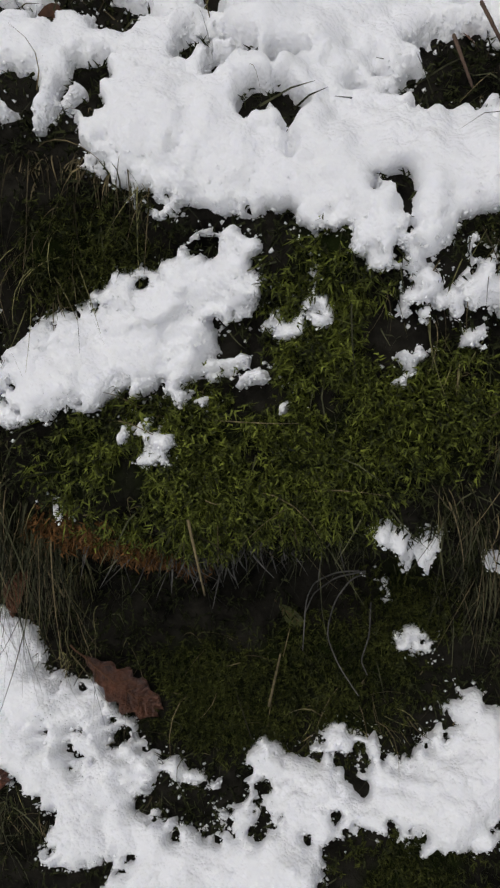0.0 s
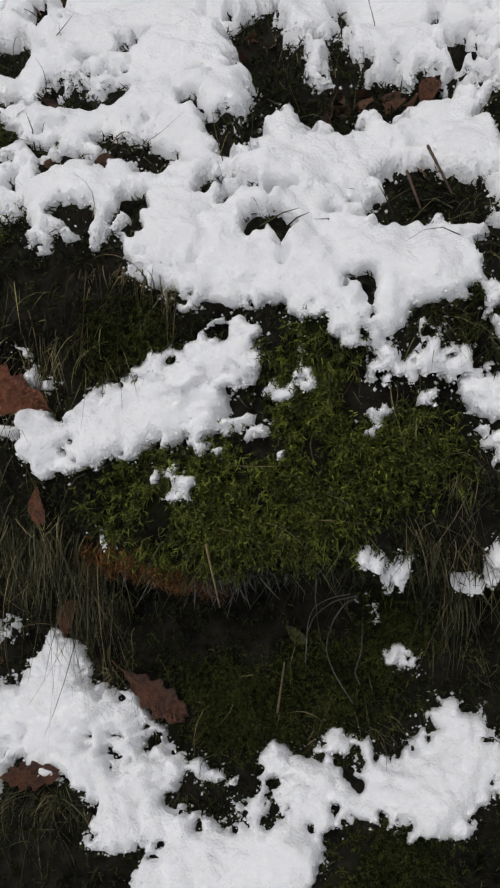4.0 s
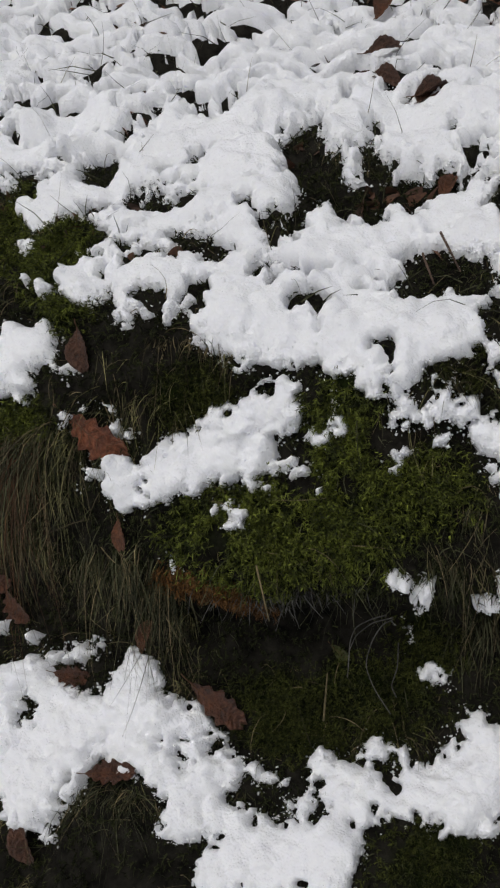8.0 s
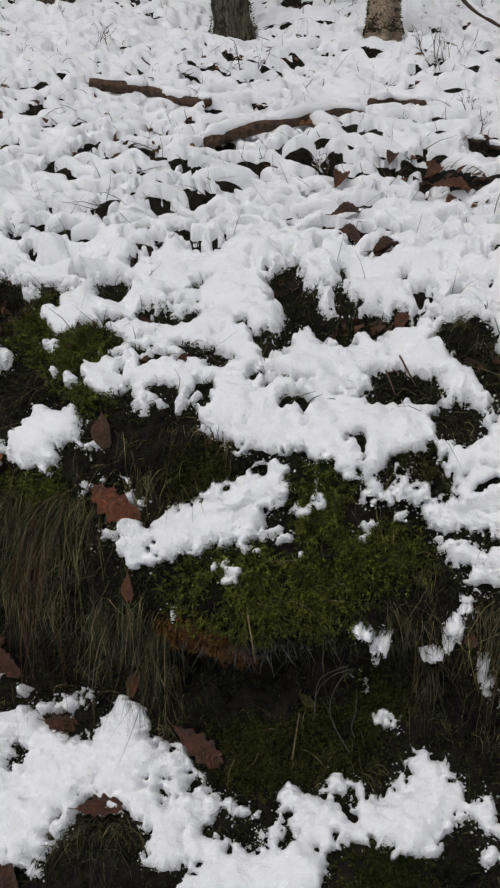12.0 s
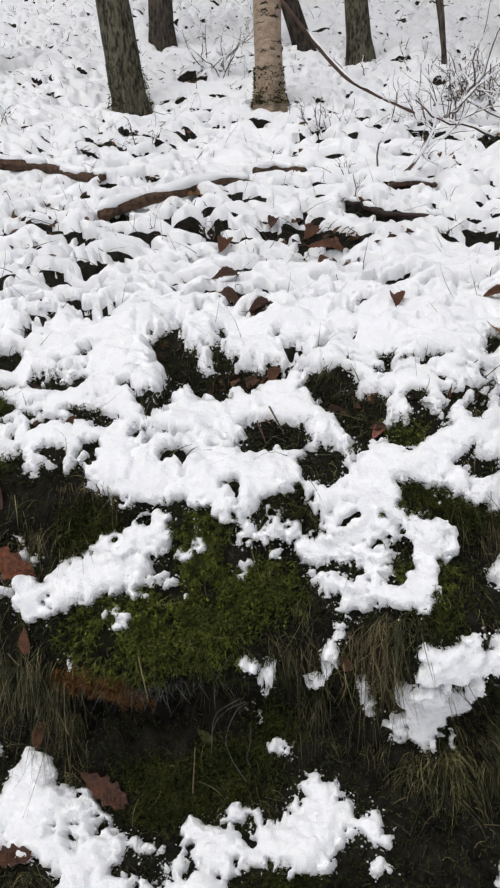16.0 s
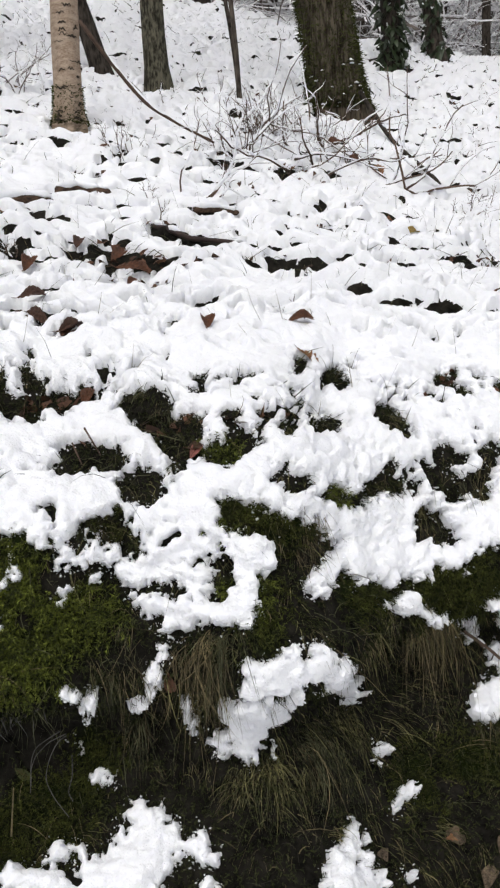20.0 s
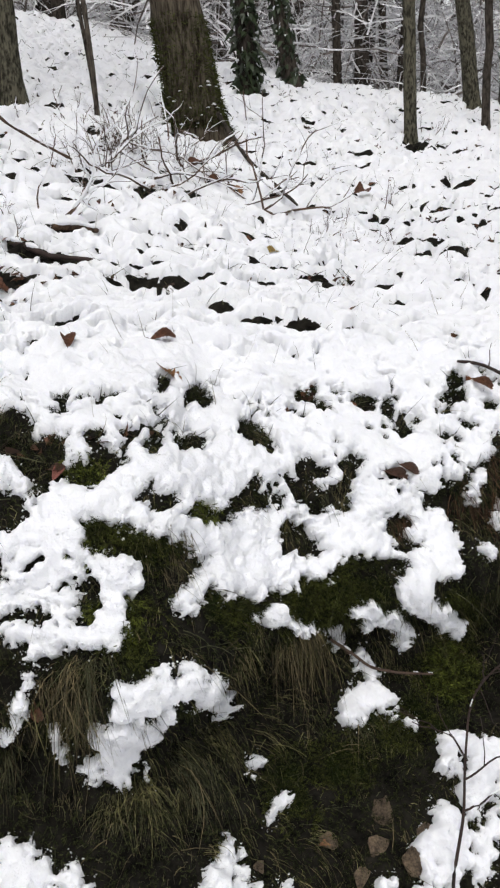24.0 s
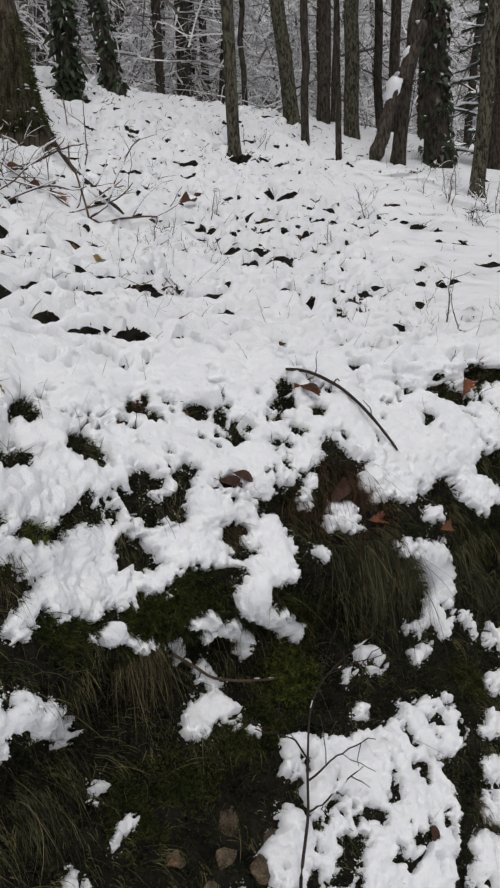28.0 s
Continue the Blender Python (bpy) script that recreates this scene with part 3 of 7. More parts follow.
BANK_SNOW_O = [
    (0.905, -1.425, 0.865, -1.410, 0.015), (1.060, -1.440, 1.055, -1.385, 0.037), (0.880, -1.440, 0.805, -1.505, 0.027), (1.050, -1.460, 1.075, -1.410, 0.030),
    (1.040, -1.475, 0.990, -1.520, 0.027), (0.935, -1.495, 0.910, -1.505, 0.036), (1.005, -1.515, 0.995, -1.520, 0.040), (1.120, -1.525, 1.125, -1.535, 0.023),
    (1.135, -0.520, 1.115, -0.490, 0.038), (1.215, -0.610, 1.340, -0.600, 0.054), (1.150, -0.615, 1.165, -0.630, 0.045), (1.225, -0.645, 1.240, -0.625, 0.048),
    (1.310, -0.645, 1.310, -0.650, 0.033), (1.135, -0.645, 1.125, -0.655, 0.018), (1.310, -0.665, 1.310, -0.670, 0.021), (1.295, -0.740, 1.315, -0.745, 0.020),
    (1.295, -0.740, 1.285, -0.740, 0.021), (1.305, -0.745, 1.295, -0.740, 0.021), (1.140, -0.785, 1.205, -0.830, 0.004), (1.170, -0.795, 1.215, -0.810, 0.014),
]
BANK_SNOW_P = [
    (1.240, -0.830, 1.295, -0.845, 0.031), (1.250, -0.835, 1.330, -0.895, 0.031), (1.325, -0.910, 1.295, -0.870, 0.038), (1.350, -0.935, 1.375, -0.960, 0.052),
    (1.340, -1.050, 1.370, -0.975, 0.046), (1.225, -1.070, 1.250, -1.085, 0.009), (1.285, -1.070, 1.310, -1.030, 0.014), (1.240, -1.075, 1.340, -1.070, 0.011),
    (1.340, -1.090, 1.325, -1.050, 0.035), (1.255, -1.130, 1.205, -1.140, 0.014), (1.205, -1.130, 1.270, -1.125, 0.009), (1.195, -1.145, 1.190, -1.145, 0.011),
    (1.185, -1.265, 1.100, -1.250, 0.014), (1.190, -1.265, 1.185, -1.265, 0.024), (1.190, -1.265, 1.115, -1.245, 0.014), (1.190, -1.305, 1.185, -1.315, 0.030),
    (1.155, -1.330, 1.155, -1.330, 0.035), (1.295, -1.350, 1.350, -1.360, 0.029), (1.280, -1.350, 1.275, -1.350, 0.020), (1.250, -1.420, 1.270, -1.435, 0.024),
]
BANK_SNOW_Q = [
    (1.255, -1.425, 1.325, -1.460, 0.028), (1.200, -1.485, 1.270, -1.520, 0.033), (1.135, -1.540, 1.145, -1.545, 0.031), (1.140, -1.605, 1.165, -1.615, 0.075),
    (1.585, -0.545, 1.645, -0.540, 0.069), (1.435, -0.580, 1.510, -0.535, 0.080), (1.415, -0.615, 1.335, -0.570, 0.051), (1.445, -0.640, 1.465, -0.705, 0.042),
    (1.460, -0.690, 1.520, -0.725, 0.039), (1.490, -0.720, 1.460, -0.695, 0.045), (1.545, -0.735, 1.550, -0.730, 0.028), (1.560, -0.745, 1.485, -0.730, 0.025),
    (1.505, -0.780, 1.485, -0.755, 0.010), (1.415, -1.110, 1.410, -1.105, 0.014), (1.425, -1.120, 1.435, -1.140, 0.014), (1.430, -1.145, 1.430, -1.150, 0.011),
    (1.500, -1.180, 1.500, -1.180, 0.031), (1.480, -1.180, 1.495, -1.190, 0.018), (1.400, -1.275, 1.415, -1.280, 0.028), (1.405, -1.275, 1.395, -1.270, 0.025),
]
BANK_SNOW_R = [
    (1.430, -1.290, 1.480, -1.295, 0.035),
]
SNOW = BANK_SNOW_A + BANK_SNOW_B + BANK_SNOW_C + BANK_SNOW_D + BANK_SNOW_E + BANK_SNOW_F + BANK_SNOW_G + BANK_SNOW_H + BANK_SNOW_I + BANK_SNOW_J + BANK_SNOW_K + BANK_SNOW_L + BANK_SNOW_M + BANK_SNOW_N + BANK_SNOW_O + BANK_SNOW_P + BANK_SNOW_Q + BANK_SNOW_R
BANK_BARE_A = [
    (-0.925, 0.085, -0.935, 0.095, 0.013), (-0.920, 0.065, -0.915, 0.060, 0.007), (-0.945, -0.045, -0.925, -0.095, 0.026), (-0.950, -0.065, -0.945, -0.090, 0.042),
    (-0.765, 0.240, -0.780, 0.275, 0.012), (-0.760, 0.230, -0.750, 0.225, 0.014), (-0.730, 0.210, -0.765, 0.250, 0.010), (-0.730, 0.195, -0.730, 0.195, 0.010),
    (-0.735, 0.155, -0.730, 0.140, 0.004), (-0.715, 0.110, -0.730, 0.135, 0.004), (-0.710, 0.110, -0.715, 0.105, 0.007), (-0.635, -0.130, -0.635, -0.130, 0.017),
    (-0.630, -0.170, -0.625, -0.195, 0.030), (-0.635, -0.170, -0.640, -0.165, 0.025), (-0.750, -0.210, -0.730, -0.265, 0.015), (-0.690, -0.215, -0.690, -0.215, 0.006),
    (-0.705, -0.245, -0.700, -0.240, 0.004), (-0.735, -0.260, -0.740, -0.260, 0.027), (-0.580, 0.015, -0.585, -0.005, 0.004), (-0.595, 0.010, -0.590, 0.005, 0.005),
]
BANK_BARE_B = [
    (-0.615, -0.055, -0.620, -0.055, 0.007), (-0.615, -0.195, -0.605, -0.200, 0.023), (-0.500, -0.290, -0.515, -0.275, 0.010), (-0.490, -0.295, -0.500, -0.290, 0.012),
    (-0.620, -0.345, -0.620, -0.345, 0.033), (-0.595, -0.365, -0.605, -0.355, 0.031), (-0.390, -0.390, -0.410, -0.385, 0.013), (-0.385, -0.395, -0.400, -0.385, 0.013),
    (-0.380, -0.410, -0.445, -0.360, 0.006), (-0.465, -0.475, -0.470, -0.475, 0.007), (-0.445, -0.480, -0.450, -0.480, 0.011), (-0.530, -0.480, -0.525, -0.490, 0.014),
    (-0.200, 0.045, -0.210, 0.085, 0.004), (-0.180, 0.015, -0.180, 0.010, 0.009), (-0.185, 0.005, -0.190, 0.035, 0.006), (-0.145, -0.035, -0.125, -0.015, 0.006),
    (-0.150, -0.035, -0.130, -0.025, 0.010), (-0.295, -0.085, -0.280, -0.155, 0.006), (-0.300, -0.130, -0.310, -0.145, 0.024), (-0.205, -0.180, -0.210, -0.185, 0.004),
]
BANK_BARE_C = [
    (-0.200, -0.205, -0.200, -0.205, 0.013), (-0.195, -0.220, -0.190, -0.250, 0.017), (-0.275, -0.225, -0.270, -0.320, 0.012), (-0.190, -0.230, -0.185, -0.250, 0.019),
    (-0.260, -0.235, -0.305, -0.160, 0.025), (-0.265, -0.235, -0.275, -0.230, 0.034), (-0.260, -0.265, -0.300, -0.185, 0.025), (-0.260, -0.265, -0.265, -0.235, 0.030),
    (-0.145, -0.275, -0.210, -0.300, 0.026), (-0.145, -0.275, -0.140, -0.270, 0.029), (-0.235, -0.280, -0.200, -0.335, 0.017), (-0.185, -0.305, -0.095, -0.260, 0.018),
    (-0.135, -0.305, -0.150, -0.295, 0.011), (-0.195, -0.310, -0.195, -0.310, 0.035), (-0.285, -0.360, -0.275, -0.335, 0.010), (-0.285, -0.375, -0.290, -0.370, 0.006),
    (-0.310, -0.430, -0.310, -0.435, 0.011), (-0.130, -0.465, -0.085, -0.445, 0.017), (-0.115, 0.005, -0.120, -0.015, 0.004), (-0.060, -0.045, -0.060, -0.050, 0.004),
]
BANK_BARE_D = [
    (-0.095, -0.155, -0.090, -0.145, 0.004), (0.115, -0.200, 0.120, -0.220, 0.009), (-0.100, -0.260, -0.100, -0.250, 0.015), (-0.070, -0.260, -0.075, -0.280, 0.004),
    (0.110, -0.265, 0.115, -0.230, 0.006), (0.105, -0.295, 0.120, -0.250, 0.006), (0.110, -0.300, 0.105, -0.305, 0.007), (-0.010, -0.320, 0.025, -0.325, 0.029),
    (0.025, -0.365, 0.035, -0.380, 0.028), (0.055, -0.400, 0.070, -0.385, 0.028), (0.060, -0.410, 0.060, -0.415, 0.038), (-0.100, -0.430, -0.105, -0.430, 0.031),
    (-0.100, -0.435, -0.095, -0.435, 0.033), (0.065, -0.445, 0.040, -0.385, 0.028), (-0.055, -0.450, -0.055, -0.450, 0.024), (0.125, -0.460, 0.125, -0.465, 0.021),
    (-0.005, -0.515, -0.010, -0.515, 0.029), (-0.060, -0.580, -0.060, -0.580, 0.017), (0.310, -0.235, 0.305, -0.255, 0.014), (0.310, -0.235, 0.310, -0.235, 0.019),
]
BANK_BARE_E = [
    (0.305, -0.270, 0.300, -0.275, 0.010), (0.370, -0.280, 0.355, -0.290, 0.015), (0.275, -0.335, 0.275, -0.335, 0.013), (0.315, -0.380, 0.300, -0.400, 0.010),
    (0.350, -0.415, 0.340, -0.425, 0.020), (0.240, -0.425, 0.240, -0.425, 0.013), (0.160, -0.430, 0.160, -0.445, 0.019), (0.295, -0.430, 0.320, -0.380, 0.009),
    (0.295, -0.430, 0.305, -0.435, 0.014), (0.240, -0.430, 0.250, -0.420, 0.010), (0.305, -0.435, 0.350, -0.440, 0.009), (0.215, -0.520, 0.210, -0.515, 0.013),
    (0.220, -0.525, 0.220, -0.525, 0.015), (0.240, -0.540, 0.230, -0.535, 0.010), (0.140, -0.575, 0.140, -0.570, 0.020), (0.305, -0.575, 0.320, -0.580, 0.013),
    (0.410, -0.225, 0.380, -0.280, 0.004), (0.390, -0.280, 0.385, -0.280, 0.028), (0.385, -0.325, 0.390, -0.315, 0.009), (0.475, -0.425, 0.475, -0.430, 0.025),
]
BANK_BARE_F = [
    (0.475, -0.440, 0.475, -0.445, 0.032), (0.485, -0.460, 0.490, -0.465, 0.021), (0.500, -0.490, 0.495, -0.485, 0.010), (0.575, -0.550, 0.585, -0.545, 0.020),
    (0.575, -0.550, 0.565, -0.545, 0.018), (0.435, -0.580, 0.440, -0.575, 0.020), (0.645, -0.225, 0.650, -0.260, 0.004), (0.645, -0.235, 0.630, -0.265, 0.006),
    (0.700, -0.265, 0.705, -0.290, 0.004), (0.640, -0.290, 0.635, -0.330, 0.019), (0.640, -0.290, 0.630, -0.320, 0.021), (0.760, -0.325, 0.765, -0.325, 0.025),
    (0.760, -0.325, 0.755, -0.330, 0.023), (0.820, -0.375, 0.830, -0.325, 0.009), (0.820, -0.385, 0.835, -0.325, 0.006), (0.870, -0.410, 0.880, -0.400, 0.004),
    (0.680, -0.525, 0.690, -0.515, 0.009), (0.670, -0.530, 0.655, -0.555, 0.010), (0.760, -0.565, 0.765, -0.570, 0.014), (0.750, -0.565, 0.755, -0.565, 0.013),
]
BANK_BARE_G = [
    (1.020, -0.210, 1.010, -0.230, 0.009), (1.015, -0.240, 1.015, -0.245, 0.020), (0.995, -0.285, 1.015, -0.255, 0.017), (0.950, -0.340, 0.950, -0.340, 0.009),
    (1.080, -0.370, 1.075, -0.375, 0.015), (1.080, -0.370, 1.080, -0.365, 0.018), (0.990, -0.430, 1.010, -0.425, 0.009), (0.925, -0.465, 0.935, -0.465, 0.015),
    (0.905, -0.470, 0.925, -0.455, 0.006), (1.055, -0.490, 1.050, -0.490, 0.021), (1.145, -0.265, 1.145, -0.275, 0.009), (1.525, -0.310, 1.535, -0.320, 0.017),
    (1.535, -0.315, 1.565, -0.340, 0.020), (1.550, -0.320, 1.560, -0.335, 0.024), (1.590, -0.360, 1.615, -0.375, 0.027), (1.605, -0.370, 1.605, -0.375, 0.031),
    (1.615, -0.395, 1.570, -0.330, 0.021), (1.615, -0.395, 1.620, -0.405, 0.018), (1.425, -0.455, 1.415, -0.470, 0.006), (1.405, -0.480, 1.400, -0.485, 0.011),
]
BARE = BANK_BARE_A + BANK_BARE_B + BANK_BARE_C + BANK_BARE_D + BANK_BARE_E + BANK_BARE_F + BANK_BARE_G
SLOPE_BARE_A = [
    (-1.310, 0.990, -1.282, 1.005, 0.018), (-1.150, 0.855, -1.123, 0.915, 0.015), (-0.915, 0.518, -0.884, 0.596, 0.020), (-1.075, 0.500, -1.015, 0.518, 0.011),
    (-0.787, 1.245, -0.746, 1.245, 0.019), (-0.636, 0.990, -0.490, 0.975, 0.013), (-0.782, 0.584, -0.710, 0.542, 0.017), (-0.629, 0.464, -0.603, 0.452, 0.010),
    (-0.612, 2.670, -0.325, 2.250, 0.042), (-0.567, 0.548, -0.454, 0.512, 0.015), (-0.621, 0.482, -0.569, 0.416, 0.014), (-0.537, 0.332, -0.434, 0.356, 0.010),
    (-0.501, 0.290, -0.470, 0.338, 0.008), (-0.362, 0.630, -0.297, 0.630, 0.022), (-0.139, 0.530, -0.094, 0.452, 0.020), (-0.293, 0.332, -0.214, 0.314, 0.020),
    (-0.012, 1.515, 0.048, 1.410, 0.023), (0.090, 0.765, 0.183, 0.660, 0.025), (0.088, 0.705, 0.176, 0.630, 0.027), (-0.049, 0.560, 0.087, 0.452, 0.051),
]
SLOPE_BARE_B = [
    (-0.051, 0.524, 0.073, 0.434, 0.043), (-0.022, 0.350, 0.112, 0.266, 0.015), (0.180, 2.445, 0.342, 2.340, 0.026), (0.365, 1.605, 0.602, 1.530, 0.037),
    (0.211, 0.810, 0.342, 0.885, 0.012), (0.205, 0.630, 0.338, 0.590, 0.022), (0.211, 0.615, 0.373, 0.600, 0.017), (0.618, 1.560, 0.867, 1.740, 0.036),
    (0.393, 1.530, 0.592, 1.530, 0.031), (0.401, 0.530, 0.482, 0.398, 0.023), (0.395, 0.524, 0.476, 0.398, 0.027), (0.662, 1.755, 0.844, 1.770, 0.038),
    (0.783, 1.440, 0.873, 1.515, 0.020), (0.654, 0.578, 0.734, 0.720, 0.011), (0.676, 0.548, 0.762, 0.596, 0.011), (0.679, 0.542, 0.710, 0.536, 0.011),
    (1.074, 0.885, 1.170, 0.840, 0.022), (1.039, 0.795, 1.120, 0.780, 0.017), (1.469, 0.482, 1.477, 0.374, 0.010), (1.667, 1.440, 1.670, 1.410, 0.017),
]
SLOPE_BARE_C = [
    (1.739, 0.735, 1.561, 0.428, 0.014), (2.263, 2.910, 2.616, 3.075, 0.036), (2.236, 2.820, 2.605, 3.000, 0.031), (2.451, 1.740, 2.522, 1.680, 0.016),
    (2.813, 1.200, 2.919, 1.155, 0.019), (3.225, 1.785, 3.339, 1.740, 0.022),
]
HOLLOWS = SLOPE_BARE_A + SLOPE_BARE_B + SLOPE_BARE_C
MOSS_CUSHION = [
    (-0.39, -0.78, -0.18, -0.78, 0.038), (-0.31, -0.75, -0.15, -0.73, 0.038), (-0.20, -0.61, -0.20, -0.70, 0.024), (-0.14, -0.71, -0.08, -0.72, 0.026),
    (-0.75, -0.31, -0.60, -0.43, 0.047), (-0.61, -0.42, -0.57, -0.50, 0.020), (-0.69, -0.66, -0.61, -0.65, 0.019),
]
MOSS_TUFTS = [
    (0.85, -1.07, 0.85, -1.07, 0.036), (0.09, -0.60, 0.09, -0.60, 0.013), (0.13, -0.69, 0.15, -0.71, 0.018), (0.12, -0.45, 0.12, -0.45, 0.014),
    (0.31, -0.57, 0.31, -0.57, 0.015),
]
MOSS_FLOOR = [
    (-0.32, -1.11, -0.25, -1.13, 0.033), (-0.36, -1.12, -0.15, -1.13, 0.023), (-0.22, -1.06, -0.11, -1.08, 0.022), (-0.14, -1.27, -0.07, -1.26, 0.030),
    (-0.10, -1.04, -0.12, -1.00, 0.025), (-0.41, -0.61, -0.36, -0.61, 0.024), (-0.06, -0.57, -0.05, -0.56, 0.014),
]
MOSS_RIGHT = [
    (0.15, -0.71, 0.17, -0.74, 0.028), (0.50, -0.78, 0.65, -0.80, 0.040), (0.31, -0.74, 0.38, -0.78, 0.029), (0.86, -1.05, 0.83, -1.09, 0.048),
    (0.46, -1.21, 0.46, -1.21, 0.052), (0.12, -0.55, 0.22, -0.60, 0.027), (0.83, -0.85, 0.94, -0.98, 0.029), (0.66, -1.17, 0.76, -1.15, 0.025),
]
MOSS_END = [
    (0.87, -1.06, 0.87, -1.06, 0.036), (1.32, -1.24, 1.33, -1.24, 0.035), (0.51, -0.80, 0.52, -0.80, 0.045), (1.61, -0.94, 1.62, -0.94, 0.037),
    (0.57, -1.20, 0.57, -1.20, 0.038),
]
MOSS = MOSS_CUSHION + MOSS_TUFTS
MOSS_DIM = MOSS_FLOOR + MOSS_RIGHT + MOSS_END
MOSS_RUSTY = [
    (-0.41, -0.85, -0.36, -0.91, 0.024), (-0.36, -0.86, -0.33, -0.90, 0.016),
]

# ---------------------------------------------------------------- mesh helpers
def solid(name, verts, faces, mats, smooth=True, parent=None, label="", attributes=()):
    """One mesh object from arrays of points and of faces (all of one size, or a list of arrays)."""
    me = bpy.data.meshes.new(name)
    groups = faces if isinstance(faces, list) else [faces]
    groups = [np.asarray(f, np.int32) for f in groups if len(f)]
    verts = np.asarray(verts, np.float32)
    me.vertices.add(len(verts))
    me.vertices.foreach_set("co", verts.ravel())
    loops = np.concatenate([f.ravel() for f in groups])
    counts = np.concatenate([np.full(len(f), f.shape[1], np.int32) for f in groups])
    me.loops.add(len(loops))
    me.loops.foreach_set("vertex_index", loops)
    me.polygons.add(len(counts))
    me.polygons.foreach_set("loop_start", np.concatenate([[0], np.cumsum(counts)[:-1]]).astype(np.int32))
    me.update(calc_edges=True)
    if smooth:
        me.polygons.foreach_set("use_smooth", np.ones(len(counts), bool))
    me.materials.append(mats)
    for key, values in attributes:
        me.attributes.new(key, "FLOAT", "POINT").data.foreach_set("value", np.asarray(values, np.float32))
    ob = new(name, me)
    if parent is not None:
        ob.parent = parent
    if label:
        ob["label"] = label
    return ob


def empty(name, place=(0, 0, 0)):
    ob = new(name)
    ob.empty_display_size = 0.05
    ob.location = place
    return ob


def grid_faces(rows, cols, close=False):
    r, c = np.meshgrid(np.arange(rows - 1), np.arange(cols if close else cols - 1), indexing="ij")
    a = r * cols + c
    b = r * cols + (c + 1) % cols
    return np.stack([a, b, b + cols, a + cols], -1).reshape(-1, 4)


def frames_along(line):
    """Two unit vectors across a line at each of its points."""
    line = np.asarray(line, float)
    d = np.gradient(line, axis=0)
    d /= np.linalg.norm(d, axis=1, keepdims=True) + 1e-9
    ref = np.where(np.abs(d[:, 2:3]) > 0.85, [[1.0, 0, 0]], [[0, 0, 1.0]])
    a = np.cross(ref, d)
    a /= np.linalg.norm(a, axis=1, keepdims=True) + 1e-9
    return a, np.cross(d, a)


def tube(line, radii, sides=6, capped=True):
    line, radii = np.asarray(line, float), np.broadcast_to(np.asarray(radii, float), (len(line),))
    a, b = frames_along(line)
    t = np.linspace(0, 2 * math.pi, sides, endpoint=False)
    ring = line[:, None] + radii[:, None, None] * (a[:, None] * np.cos(t)[None, :, None] + b[:, None] * np.sin(t)[None, :, None])
    verts, faces = ring.reshape(-1, 3), grid_faces(len(line), sides, True)
    if capped:
        verts = np.vstack([verts, line[-1], line[0]])
        k, last = np.arange(sides), (len(line) - 1) * sides
        top = np.stack([last + k, last + (k + 1) % sides, np.full(sides, len(verts) - 2)], -1)
        low = np.stack([(k + 1) % sides, k, np.full(sides, len(verts) - 1)], -1)
        return verts, [faces, np.vstack([top, low])]
    return verts, [faces]


def joined(pieces):
    """Join (verts, [quads, tris]) pieces into one."""
    verts, quads, tris, n = [], [], [], 0
    for v, groups in pieces:
        for g in groups:
            g = np.asarray(g)
            if len(g):
                (quads if g.shape[1] == 4 else tris).append(g + n)
        verts.append(v)
        n += len(v)
    out = []
    if quads:
        out.append(np.vstack(quads))
    if tris:
        out.append(np.vstack(tris))
    return np.vstack(verts), out


def blades(roots, dirs, lengths, droop, width, rng, segs=4, curl=0.25, pull=(0, 0, -1)):
    """Thin tapering strips that leave their roots along dirs and bow towards pull: points and quads."""
    n = len(roots)
    t = np.linspace(0, 1, segs + 1)[None, :, None]
    lengths, droop = np.broadcast_to(lengths, (n,))[:, None, None], np.broadcast_to(droop, (n,))[:, None, None]
    side_way = rng.normal(size=(n, 1, 3)) * curl
    path = roots[:, None] + lengths * (dirs[:, None] * (t - 0.55 * np.minimum(droop, 1) * t ** 2) + np.array(pull, float) * droop * t ** 1.7 * 0.8 + side_way * t ** 2 * 0.6)
    d = np.gradient(path, axis=1)
    side = np.cross(d, rng.normal(size=(n, 1, 3)))
    side /= np.linalg.norm(side, axis=2, keepdims=True) + 1e-9
    w = np.broadcast_to(width, (n,))[:, None, None] * 0.5 * (1 - 0.85 * t ** 1.5)
    verts = np.stack([path - side * w, path + side * w], 2).reshape(-1, 3)
    k = (np.arange(n) * (segs + 1) * 2)[:, None] + (np.arange(segs) * 2)[None]
    faces = np.stack([k, k + 1, k + 3, k + 2], -1).reshape(-1, 4)
    return verts, faces


def at_land(x, s, lift=0.0):
    """One point on the land and its normal, as vectors."""
    v = [float(w[0]) for w in land(np.array([x]), np.array([s]))]
    n = Vector(v[3:])
    return Vector(v[:3]) + n * lift, n


def land_s(x, y):
    """How far up the section lies a place of the slope."""
    return SEC_S[-1] + (y - 0.80) / 0.92 if y > 0.8 else float(np.interp(y, SEC_Y[-60:], SEC_S[-60:]))

